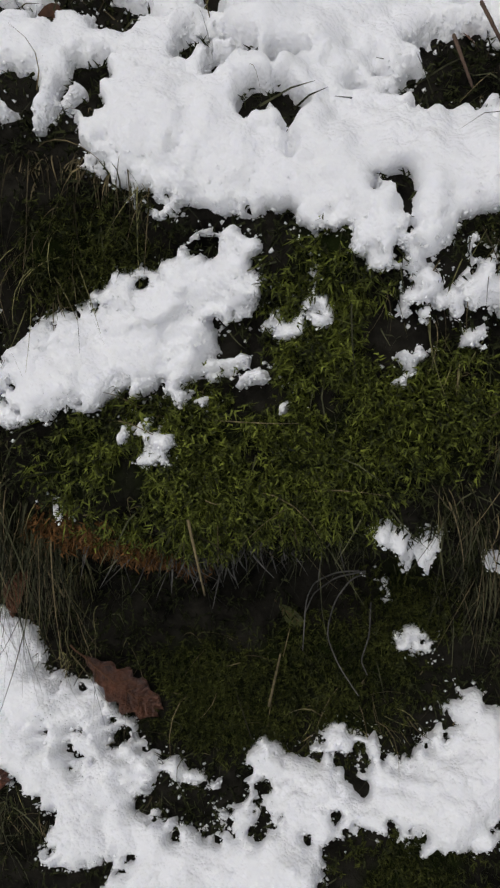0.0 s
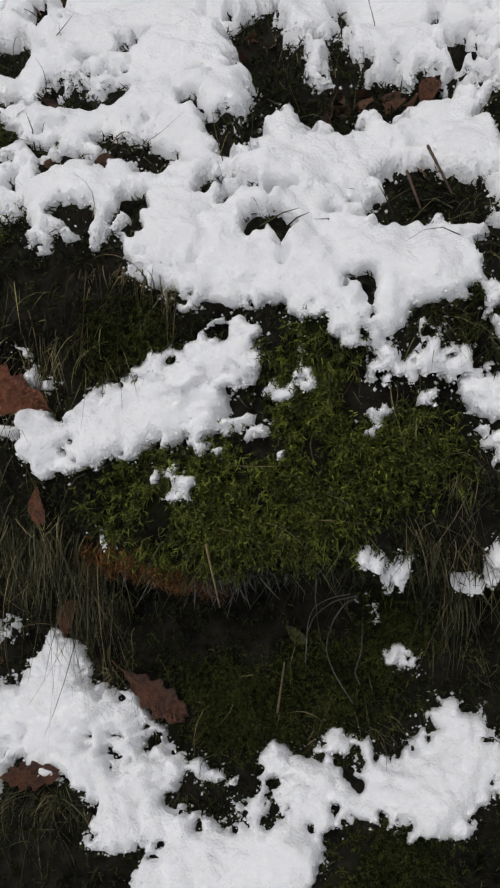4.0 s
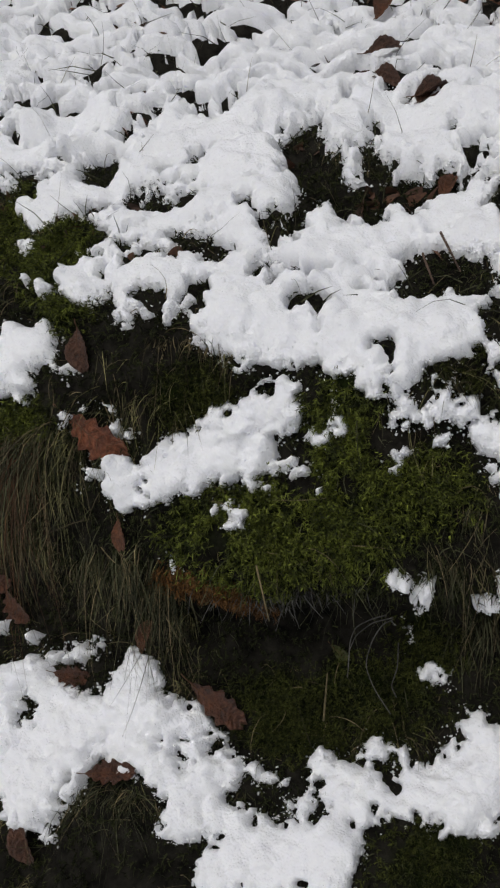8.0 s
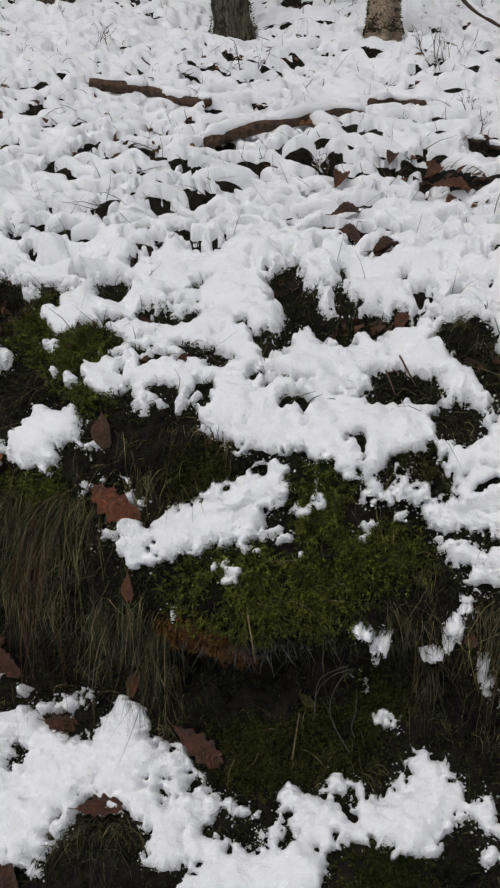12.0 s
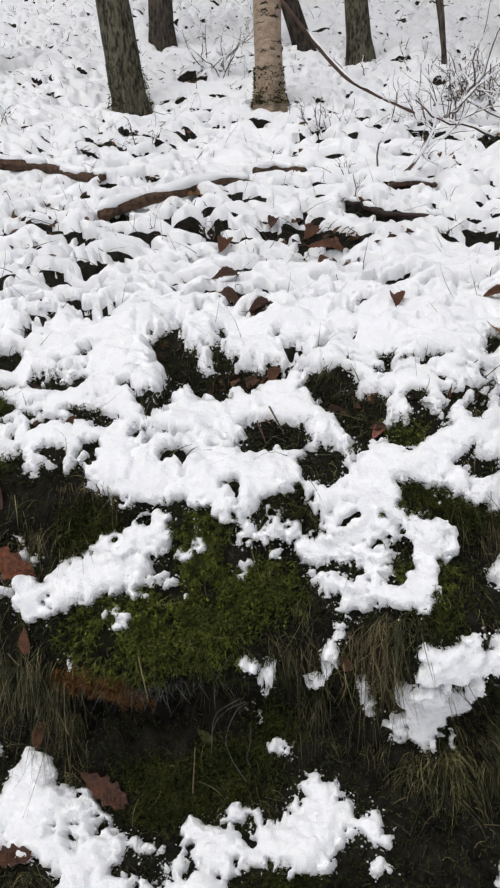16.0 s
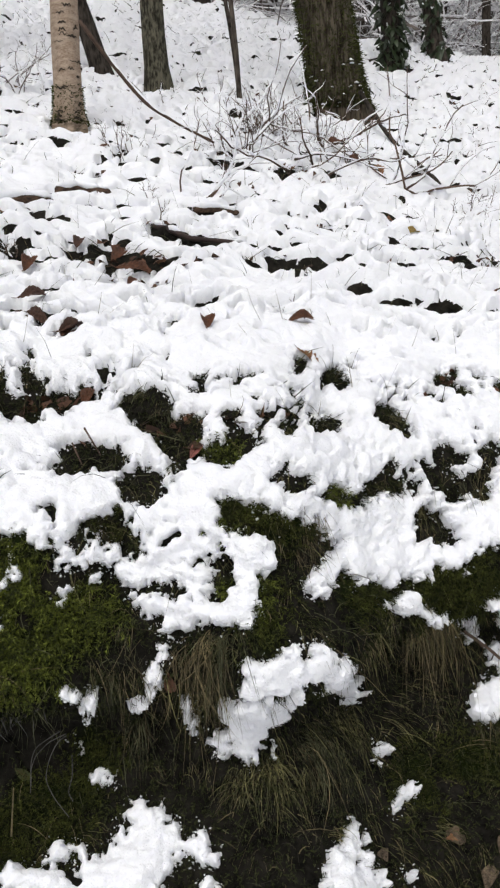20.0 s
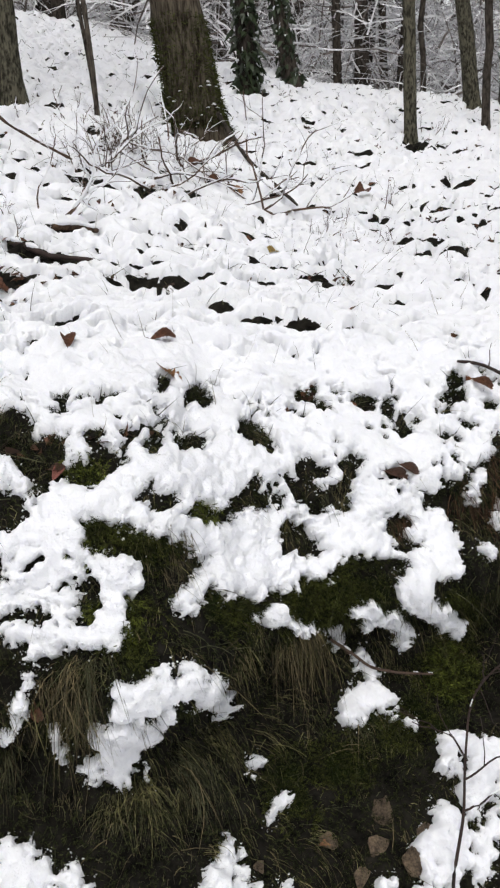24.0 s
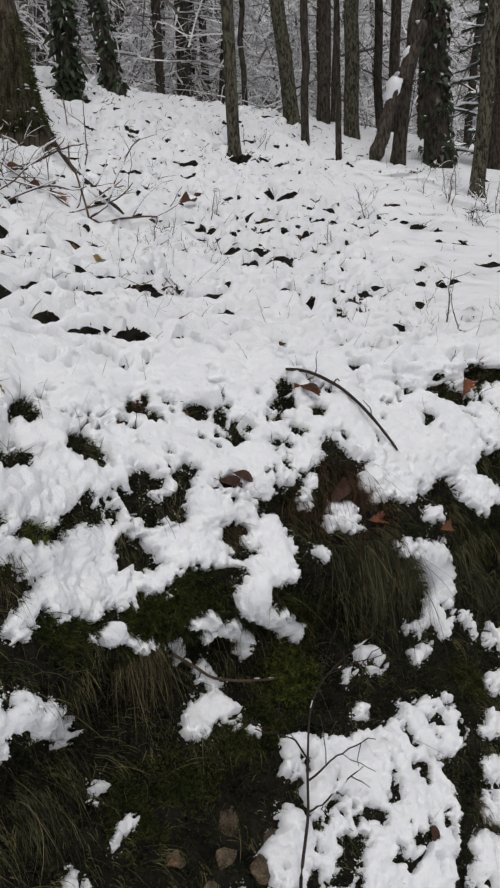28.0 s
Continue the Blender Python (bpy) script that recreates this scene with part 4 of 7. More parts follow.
# ---------------------------------------------------------------- where snow and moss lie
def strokes_field(x, s, strokes, soft=0.008):
    """How far inside the nearest stroke a place lies, in metres; negative outside."""
    best = np.full(x.shape, -9.0)
    for x0, s0, x1, s1, r in strokes:
        near = (x > min(x0, x1) - r - 0.08) & (x < max(x0, x1) + r + 0.08) & (s > min(s0, s1) - r - 0.08) & (s < max(s0, s1) + r + 0.08)
        if not near.any():
            continue
        px, ps = x[near] - x0, s[near] - s0
        dx, ds = x1 - x0, s1 - s0
        t = np.clip((px * dx + ps * ds) / (dx * dx + ds * ds + 1e-9), 0, 1)
        best[near] = np.maximum(best[near], r - np.hypot(px - t * dx, ps - t * ds))
    return best


BRINK_X = [-9.0, -0.9, -0.9, -0.8, -0.8, -0.7, -0.6, -0.6, -0.5, -0.4, -0.4, -0.3, -0.2, -0.2, -0.1, -0.0, 0.0, 0.1, 0.1, 0.2, 0.3, 0.3, 0.4, 0.5, 0.5, 0.6, 0.7, 0.7, 0.8, 0.9, 0.9, 1.0, 1.1, 1.1, 1.2, 1.3, 1.3, 1.4, 1.4, 1.5, 1.6, 1.6, 9.0]
BRINK_S = [-0.100, -0.050, -0.120, -0.195, -0.220, -0.340, -0.315, -0.465, -0.500, -0.500, -0.530, -0.565, -0.570, -0.575, -0.575, -0.570, -0.290, -0.575, -0.560, -0.575, -0.575, -0.575, -0.565, -0.575, -0.540, -0.575, -0.575, -0.575, -0.575, -0.575, -0.575, -0.540, -0.470, -0.555, -0.575, -0.575, -0.575, -0.575, -0.575, -0.575, -0.575, -0.575, -0.650]


TREE_FEET = [(1.150, 2.925, 0.30), (-0.172, 2.072, 0.13), (-0.748, 2.237, 0.15), (-1.640, 2.660, 0.14), (2.580, 3.300, 0.10), (1.860, 4.217, 0.18), (2.470, 4.988, 0.16)]
FEET_BARE = [(x - 0.25 * w, SEC_S[-1] + (y - 0.8 - 0.35 * w) / 0.92, x + 0.3 * w, SEC_S[-1] + (y - 0.8 - 0.3 * w) / 0.92, 0.34 * w) for x, y, w in TREE_FEET]


MAP_X, MAP_S, MAP_STEP = -1.40, -1.80, 0.003


def stroke_map(strokes):
    """The strokes' field on a fine map of the bank, one stroke after another."""
    s, x = np.meshgrid(MAP_S + MAP_STEP * np.arange(900), MAP_X + MAP_STEP * np.arange(1200), indexing="ij")
    out = np.full(x.shape, -9.0)
    for x0, s0, x1, s1, r in strokes:
        w = r + 0.08
        i0, i1 = (int((v - MAP_S) / MAP_STEP) for v in (min(s0, s1) - w, max(s0, s1) + w))
        j0, j1 = (int((v - MAP_X) / MAP_STEP) for v in (min(x0, x1) - w, max(x0, x1) + w))
        part = np.s_[max(i0, 0):i1 + 1, max(j0, 0):j1 + 1]
        dx, ds = x1 - x0, s1 - s0
        t = np.clip(((x[part] - x0) * dx + (s[part] - s0) * ds) / (dx * dx + ds * ds + 1e-9), 0, 1)
        out[part] = np.maximum(out[part], r - np.hypot(x[part] - x0 - t * dx, s[part] - s0 - t * ds))
    return np.maximum(out, -0.08)


def on_map(field, x, s):
    """Read a map between its points; far from the bank nothing is marked."""
    u, v = (np.asarray(x, float) - MAP_X) / MAP_STEP, (np.asarray(s, float) - MAP_S) / MAP_STEP
    off = (u < 0) | (v < 0) | (u > field.shape[1] - 2) | (v > field.shape[0] - 2)
    u, v = np.clip(u, 0, field.shape[1] - 2), np.clip(v, 0, field.shape[0] - 2)
    i, j = v.astype(int), u.astype(int)
    a, b = v - i, u - j
    got = (field[i, j] * (1 - b) + field[i, j + 1] * b) * (1 - a) + (field[i + 1, j] * (1 - b) + field[i + 1, j + 1] * b) * a
    return np.where(off, -0.08, got)


SNOW_MAP, BARE_MAP = stroke_map(SNOW), stroke_map(BARE)


def snow_plan(x, s):
    """How far inside the snow's outline a place lies, before its edges fray."""
    u, v = x, s
    x = u + 0.0065 * vnoise(u, v, 0.0, 0.034, 211) + 0.0035 * vnoise(u, v, 0.0, 0.013, 213)
    s = v + 0.0065 * vnoise(u, v, 0.0, 0.034, 215) + 0.0035 * vnoise(u, v, 0.0, 0.013, 217)
    d = np.maximum(s - np.interp(x, BRINK_X, BRINK_S), on_map(SNOW_MAP, x, s))
    away = ramp(1.55, 1.75, x) + ramp(-0.85, -1.0, x)
    wild = 0.075 * fbm(x, s * 1.2, 0.0, 0.16, 2, 71) - 0.032
    d = d + away * (np.where(s < 0, wild + 0.05 * ramp(-0.5, 0.0, s), d) - d)
    d = np.where(s < -1.62, np.maximum(d, -1.62 - s), d)
    return np.minimum(np.minimum(d, 0.10), -on_map(BARE_MAP, x, s) - 0.006)


def snow_field(x, s):
    X, Y, Z = base(x, s)
    d = snow_plan(x, s)
    if np.max(s) > 0.1:
        d = np.minimum(d, -strokes_field(x, s, HOLLOWS + FEET_BARE) - 0.004)
    # the steep fronts of the tussocks stay bare
    on = s > -0.08
    if on.any():
        p, q = x[on], s[on]
        front = (tussocks(p, q + 0.012) - tussocks(p, q - 0.012)) / 0.024
        patchy = 0.20 * vnoise(p, q, 0.0, 0.60, 41) + 0.32 * vnoise(p, q, 0.0, 0.06, 43) + 0.14 * vnoise(p, q, 0.0, 0.019, 47)
        d[on] = np.minimum(d[on], (0.38 + 0.10 * ramp(1.0, 4.0, q) - front - patchy) * 0.085 + 0.6 * (1 - ramp(-0.08, 0.04, q)))
    # cracks and pits in the cover along the brink
    on = ((s > -0.62) | (s < -1.05)) & (s < 0.3) & (d > 0)
    if on.any():
        p, q, r = X[on], Y[on], Z[on]
        crack = vnoise(p, q, r, 0.050, 201) + 0.65 * vnoise(p, q, r, 0.021, 203) + 0.35 * vnoise(p, q, r, 0.010, 205)
        d[on] = np.minimum(d[on], (0.63 + 0.12 * ramp(-0.40, -0.55, s[on]) + 0.24 * ramp(0.6, 0.2, x[on]) * (s[on] < -1) - 0.08 * ramp(0.5, 0.8, x[on]) * (s[on] < -1) - crack) * 0.040 + 0.1 * ramp(0.0, 0.2, s[on]))
    # frayed edges
    on = np.abs(d) < 0.06
    if on.any():
        p, q, X, Y, Z = d[on], s[on], X[on], Y[on], Z[on]
        fray = 0.0080 * fbm(X, Y, Z, 0.030, 2, 61) + 0.0085 * vnoise(X, Y, Z, 0.0105, 67) + 0.0055 * vnoise(X, Y, Z, 0.0058, 69)
        pits = np.maximum(vnoise(X, Y, Z, 0.0085, 301) - 0.25, 0) * 0.042 * np.exp(-np.maximum(p, 0) / 0.016)
        d[on] = p + (1 - 0.5 * ramp(0.0, 2.0, q)) * (np.exp(-np.abs(p) / (0.026 - 0.014 * ramp(-0.70, -0.35, q))) * (fray - pits) + 0.0035 * np.exp(-np.abs(p) / 0.008))
    # smooth cover on the low ground and far along the slope
    aside = ramp(0.0, 1.5, np.abs(x - 0.35) - 1.8 - 0.85 * np.maximum(s, 0)) * ramp(-0.5, 0.0, s) + ramp(-1.66, -1.80, s)
    return np.maximum(d, 0.08 * np.minimum(aside, 1) - 0.04)


def snow_thickness(x, s, X, Y, Z, d):
    """How high the snow stands over the land: a soft-edged cover with round fluffy heads."""
    up = ramp(0.0, 0.3, s)
    out, on = np.maximum(d * (3.5 + 16 * up), -0.03 - 0.012 * up), d > 0
    x, s, X, Y, Z, d = x[on], s[on], X[on], Y[on], Z[on], d[on]
    depth = 0.012 + 0.008 * ramp(-0.5, 0.0, s) - 0.006 * ramp(0.1, 0.5, s)
    inside = np.maximum(d, 0)
    calm = 1 - 0.72 * ramp(-0.70, -0.25, s)
    heads = 0.0105 * bulges(x, s * 1.15, 0.050, 321, 0.5) + 0.0064 * bulges(x, s * 1.1, 0.023, 323, 0.4) + 0.0042 * bulges(x, s, 0.0110, 325)
    heads = heads * (0.75 + 0.45 * vnoise(X, Y, Z, 0.10, 97)) * calm + 0.0019 * vnoise(X, Y, Z, 0.0064, 99) * calm ** 2
    soft = 1 - np.exp(-inside / 0.006)
    thick = depth * soft * (1 + 0.25 * fbm(X, Y, Z, 0.09, 2, 91)) + heads * (1 - np.exp(-inside / 0.008))
    out[on] = np.maximum(thick, 0) + 0.002
    return out


SEAM = 0.12


def land_grid(step, stretch, x_lo, x_hi, side="both", every=1):
    """Rows up the section and columns along the bank, wider apart with distance: the bank, the slope, or both."""
    s = [-1.66]
    while s[-1] < SEAM - 0.5 * step:
        s.append(s[-1] + step)
    s[-1] = SEAM
    bank = len(s)
    gap = step
    while s[-1] < 9.5:
        gap = max(gap, (1.0 + s[-1]) * stretch)
        s.append(s[-1] + gap)
    while s[-1] < 140:
        s.append(s[-1] + (s[-1] - 7) * 0.25)
    low = [-1.66 - 0.06 * k for k in range(1, 20)] + [-3.3, -4, -6, -10, -20, -60]
    s = np.array(low[::-1] + s)
    bank += len(low)
    s = s[:bank] if side == "bank" else s[bank - 1:] if side == "slope" else s
    x = list(np.arange(x_lo, x_hi, step))
    right, left, g = [x[-1]], [x[0]], step
    while right[-1] < 40:
        g *= 1.12
        right.append(right[-1] + g)
        left.append(left[-1] - g)
    x = np.array(left[:0:-1] + x + right[1:])[::every]
    fan = 1 + 0.42 * np.maximum(s - 0.1, 0) ** 0.95
    fan = np.minimum(fan, 6.0)
    mid = 0.35
    S, Xc = np.meshgrid(s, x, indexing="ij")
    return mid + (Xc - mid) * fan[:, None], S


def build_land():
    x, s = land_grid(0.0090, 0.0095, -1.15, 1.95)
    px, py, pz, nx, ny, nz = land(x, s)
    moss = ramp(-0.012, 0.022, strokes_field(x, s, MOSS + MOSS_DIM) + 0.03 * fbm(px, py, pz, 0.05, 2, 81))
    rusty = ramp(-0.012, 0.010, strokes_field(x, s, MOSS_RUSTY) + 0.012 * fbm(px, py, pz, 0.03, 2, 83))
    pz = pz - 0.010 * ramp(0.0, 0.3, s)
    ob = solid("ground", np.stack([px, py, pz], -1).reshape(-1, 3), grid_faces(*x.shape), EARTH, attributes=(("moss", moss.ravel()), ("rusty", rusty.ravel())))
    tagged(ob, "dark damp earth bank and forest slope with moss", "ground", kind="structure")


def snow_pieces(lying):
    """A number for every cell of the grid that carries snow, the same for cells that touch."""
    owner, above = [], []
    mark = np.full(lying.shape, -1)

    def root(k):
        while owner[k] != k:
            owner[k] = owner[owner[k]]
            k = owner[k]
        return k

    for row, line in enumerate(lying):
        edge = np.flatnonzero(np.diff(np.concatenate([[0], line.astype(np.int8), [0]])))
        runs, j = [], 0
        for lo, hi in zip(edge[::2].tolist(), edge[1::2].tolist()):
            k = len(owner)
            owner.append(k)
            mark[row, lo:hi] = k
            runs.append((lo, hi, k))
            while j < len(above) and above[j][1] < lo:
                j += 1
            i = j
            while i < len(above) and above[i][0] <= hi:
                owner[root(k)] = root(above[i][2])
                i += 1
        above = runs
    names = np.array([root(k) for k in range(len(owner))])
    return names[mark[lying]]


def snow_sheet(x, s):
    """Points of the snow's skin over a grid, the faces that carry snow, and a number for each piece."""
    px, py, pz, nx, ny, nz = land(x, s)
    d = snow_field(x, s)
    thick = snow_thickness(x, s, px, py, pz, d)
    lean = 0.12 * (1 - ramp(-0.2, 0.6, s))
    verts = np.stack([px + nx * thick, py + ny * thick, pz + (nz + lean) * thick], -1).reshape(-1, 3)
    wet = d > -0.006
    lying = wet[:-1, :-1] | wet[1:, :-1] | wet[:-1, 1:] | wet[1:, 1:]
    return verts, grid_faces(*x.shape)[lying.ravel()], snow_pieces(lying)


def build_snow():
    """The cover of the slope and of the brink, and each patch that lies by itself on the face."""
    verts, faces, mark = snow_sheet(*land_grid(0.0030, 0.0050, -0.98, 1.66, "slope", 2))
    snow_object(verts, faces, "slope_snow", True)
    verts, faces, mark = snow_sheet(*land_grid(0.0030, 0.0050, -0.98, 1.66, "bank"))
    names, counts = np.unique(mark, return_counts=True)
    main = names[counts.argmax()]
    crumbs = []
    for k, n in zip(names, counts):
        if n < 40 and k != main:
            crumbs.append(faces[mark == k])
            continue
        snow_object(verts, faces[mark == k], "snow_cover" if k == main else "snow_patch", k == main)
    snow_object(verts, np.vstack(crumbs), "snow_crumbs", True)


def snow_object(verts, faces, name, stuff):
    used, flat = np.unique(faces, return_inverse=True)
    ob = solid(name, verts[used], flat.reshape(-1, 4), SNOW_MAT)
    if stuff:
        tagged(ob, {"snow_cover": "fresh white clumpy snow lying along the bank", "slope_snow": "fresh snow over grass tussocks of the slope"}.get(name, "small crumbs of snow on the dark bank"), "snow", kind="stuff")
    else:
        tagged(ob, "patch of white clumpy snow clinging to the bank" if len(faces) > 400 else "small dab of white snow on moss and earth", "snow patch", group="snow patches on the bank")


def snow_grains():
    """Loose fluffy grains along the ragged edges of the snow."""
    rng = np.random.default_rng(8)
    n = 640000
    x, s = rng.uniform(-1.0, 1.7, n), rng.uniform(-1.60, 0.10, n)
    plan = snow_plan(x, s)
    keep = np.abs(plan) < 0.026
    keep |= (plan > 0) & (rng.random(n) < 0.03)
    x, s = x[keep], s[keep]
    d = snow_field(x, s)
    keep = (d > -0.016) & (rng.random(len(x)) < np.where(d < 0, 0.8 * np.exp(d / 0.0040), np.where(d < 0.009, 0.75, 0.22)))
    x, s, d = x[keep], s[keep], d[keep]
    px, py, pz, nx, ny, nz = land(x, s)
    lift = np.maximum(snow_thickness(x, s, px, py, pz, d), 0.001)
    size = 0.0006 + 0.0019 * rng.random(len(x)) ** 2
    p = np.stack([px + nx * lift, py + ny * lift, pz + nz * lift], -1)
    eight = np.array([(1, 0, 0), (-1, 0, 0), (0, 1, 0), (0, -1, 0), (0, 0, 1), (0, 0, -1)], float)
    v = p[:, None] + (eight[None] + rng.normal(size=(len(p), 6, 3)) * 0.25) * size[:, None, None]
    tri = np.array([(0, 2, 4), (2, 1, 4), (1, 3, 4), (3, 0, 4), (2, 0, 5), (1, 2, 5), (3, 1, 5), (0, 3, 5)])
    f = (np.arange(len(p)) * 6)[:, None, None] + tri[None]
    ob = solid("snow_grains", v.reshape(-1, 3), f.reshape(-1, 3), SNOW_MAT)
    tagged(ob, "loose white grains along the snow's edges", "snow", kind="stuff")


build_land()
build_snow()
snow_grains()

# ---------------------------------------------------------------- places of the things
SLOPE_TREES = [
    (4.086, 4.971, 0.145, -0.080, 0.045), (3.437, 3.815, 0.064, -0.040, 0.023), (3.435, 3.422, 0.045, 0.038, -0.021),
    (4.503, 4.677, 0.144, 0.045, -0.025), (4.063, 3.565, 0.113, 0.098, -0.055), (4.633, 3.776, 0.214, 0.043, -0.024),
    (4.064, 2.782, 0.109, 0.077, -0.043), (-0.817, 3.539, 0.146, 0.026, 0.001), (-0.030, 3.386, 0.114, -0.237, 0.037),
    (0.245, 3.070, 0.132, -0.045, 0.007), (0.610, 2.800, 0.026, -0.009, 0.001), (0.630, 2.915, 0.023, -0.039, 0.016),
]
FAR_TREES_C = [
    (3.327, 5.987, 0.085, 0.020, -0.010), (3.728, 6.337, 0.160, 0.030, -0.015), (4.290, 6.927, 0.090, -0.020, 0.010),
    (4.123, 6.358, 0.070, 0.050, -0.025), (4.160, 5.896, 0.060, -0.030, 0.015), (4.565, 5.192, 0.130, 0.040, -0.020),
    (4.864, 5.459, 0.050, 0.000, -0.000), (5.223, 5.199, 0.090, -0.050, 0.025), (5.563, 5.428, 0.120, 0.030, -0.015),
    (5.668, 5.091, 0.100, -0.030, 0.015), (5.309, 3.838, 0.120, 0.050, -0.025), (2.576, 7.297, 0.130, 0.020, -0.010),
    (3.166, 7.616, 0.100, -0.030, 0.015),
]
FAR_TREES_A = [
    (2.859, 8.576, 0.156, 0.010, -0.005), (3.184, 8.994, 0.123, -0.024, 0.014), (4.349, 8.272, 0.075, -0.018, 0.010),
    (4.078, 7.206, 0.086, 0.023, -0.013), (4.266, 7.339, 0.088, -0.005, 0.003), (5.752, 9.870, 0.074, 0.101, -0.057),
    (5.952, 9.757, 0.090, 0.033, -0.018), (6.824, 10.466, 0.071, -0.007, 0.004), (5.183, 6.071, 0.118, 0.026, -0.015),
    (7.948, 8.622, 0.082, -0.011, 0.006), (7.011, 6.681, 0.082, 0.029, -0.016), (7.124, 6.018, 0.104, 0.067, -0.038),
    (9.332, 7.754, 0.082, 0.080, -0.045),
]
FAR_TREES_B = [
    (1.036, 7.693, 0.140, -0.013, 0.002), (1.372, 8.400, 0.139, -0.013, 0.002), (1.750, 7.671, 0.130, -0.244, 0.038),
    (1.631, 7.906, 0.133, 0.284, -0.044), (1.641, 8.680, 0.091, 0.097, -0.015), (3.639, 6.677, 0.066, 0.044, -0.007),
    (0.268, 8.913, 0.156, 0.044, -0.007), (0.078, 9.480, 0.137, -0.036, 0.006), (0.973, 9.890, 0.129, 0.095, -0.015),
    (3.406, 7.587, 0.123, 0.129, -0.052), (1.033, 8.915, 0.130, 0.063, 0.002), (0.255, 8.889, 0.143, 0.063, 0.002),
]
LEAVES_A = [
    (-0.518, -0.656, 0.101, -30, 'oak_red'), (-0.392, -1.111, 0.092, -35, 'oak_dark'), (-0.497, -1.027, 0.048, 80, 'brown'),
    (-0.091, -0.243, 0.050, 80, 'brown'), (-0.203, 0.065, 0.065, -20, 'dark'), (-0.133, -0.005, 0.061, 25, 'dark'),
    (-0.483, -0.782, 0.040, -80, 'brown'), (-0.539, -0.551, 0.059, -70, 'dark'), (-0.217, 0.359, 0.064, 30, 'brown'),
    (-0.224, -1.027, 0.032, -30, 'green'), (-0.525, -1.223, 0.070, 10, 'oak_dark'), (-0.630, -1.111, 0.060, 0, 'oak_dark'),
    (-0.812, -1.013, 0.084, 10, 'oak_dark'), (-0.756, -1.034, 0.068, -40, 'oak_dark'), (-0.805, -1.083, 0.058, 60, 'dark'),
    (-0.665, -1.342, 0.072, -60, 'dark'),
]
LEAVES_B = [
    (-0.742, -1.335, 0.053, 0, 'dark'), (-0.721, -0.621, 0.044, 80, 'rust'), (-0.360, 0.780, 0.099, 0, 'tan'),
    (-0.240, 0.420, 0.072, 60, 'brown'), (0.147, -0.019, 0.054, 70, 'brown'), (0.007, 0.240, 0.037, 60, 'brown'),
    (-0.210, 0.135, 0.063, 20, 'dark'), (-0.126, 0.002, 0.059, 25, 'dark'), (0.084, -0.446, 0.027, 10, 'dark'),
    (0.014, -0.831, 0.034, -80, 'brown'), (-0.020, 0.520, 0.073, 40, 'brown'), (0.014, 0.394, 0.084, -10, 'brown'),
    (-0.120, 0.580, 0.061, 70, 'dark'), (0.322, -0.201, 0.051, -60, 'tan'), (1.700, 2.000, 0.111, 20, 'brown'),
    (1.080, 1.880, 0.082, 80, 'tan'),
]
LEAVES_C = [
    (0.940, 1.060, 0.066, 10, 'yellow'), (0.343, -0.026, 0.055, 10, 'brown'), (1.200, 1.060, 0.060, 0, 'dark'),
    (1.057, -0.278, 0.053, -30, 'brown'), (1.036, -0.236, 0.032, 60, 'rust'), (0.920, 2.060, 0.074, 20, 'brown'),
    (0.980, 1.920, 0.072, -10, 'brown'), (1.638, -0.341, 0.073, 50, 'rust'), (1.092, -0.719, 0.058, -10, 'rust'),
    (1.316, -0.782, 0.059, 0, 'rust'), (1.533, 0.065, 0.048, 10, 'brown'), (0.784, -0.558, 0.046, -30, 'dark'),
    (0.994, -1.468, 0.038, 70, 'dark'), (0.084, -0.453, 0.033, 60, 'pink'), (0.490, -1.321, 0.040, -10, 'tan'),
    (0.756, -0.565, 0.051, -20, 'dark'),
]
LEAVES_D = [
    (1.022, -0.621, 0.075, 30, 'dark'),
]
TUFTS_A = [
    (-0.679, -0.677, 0.032, 0.236, 150, 'dark'), (-0.609, -0.663, 0.030, 0.212, 150, 'dark'), (-0.567, -0.670, 0.019, 0.171, 90, 'green'),
    (-0.651, -0.691, 0.031, 0.257, 120, 'rust'), (-0.567, -1.265, 0.031, 0.133, 90, 'dark'), (-0.511, -1.244, 0.031, 0.138, 90, 'dark'),
    (-0.462, -1.251, 0.023, 0.113, 70, 'dark'), (-0.434, -0.537, 0.021, 0.093, 50, 'straw'), (-0.392, -0.537, 0.021, 0.099, 60, 'straw'),
    (-0.357, -0.544, 0.014, 0.063, 30, 'green'), (-0.322, -0.131, 0.021, 0.060, 70, 'dark'), (-0.252, -0.194, 0.024, 0.073, 80, 'dark'),
    (-0.203, -0.222, 0.024, 0.063, 70, 'dark'), (-0.532, -0.824, 0.030, 0.127, 50, 'dark'), (-0.483, -0.831, 0.029, 0.133, 60, 'dark'),
    (-0.441, -0.859, 0.022, 0.149, 60, 'dark'),
]
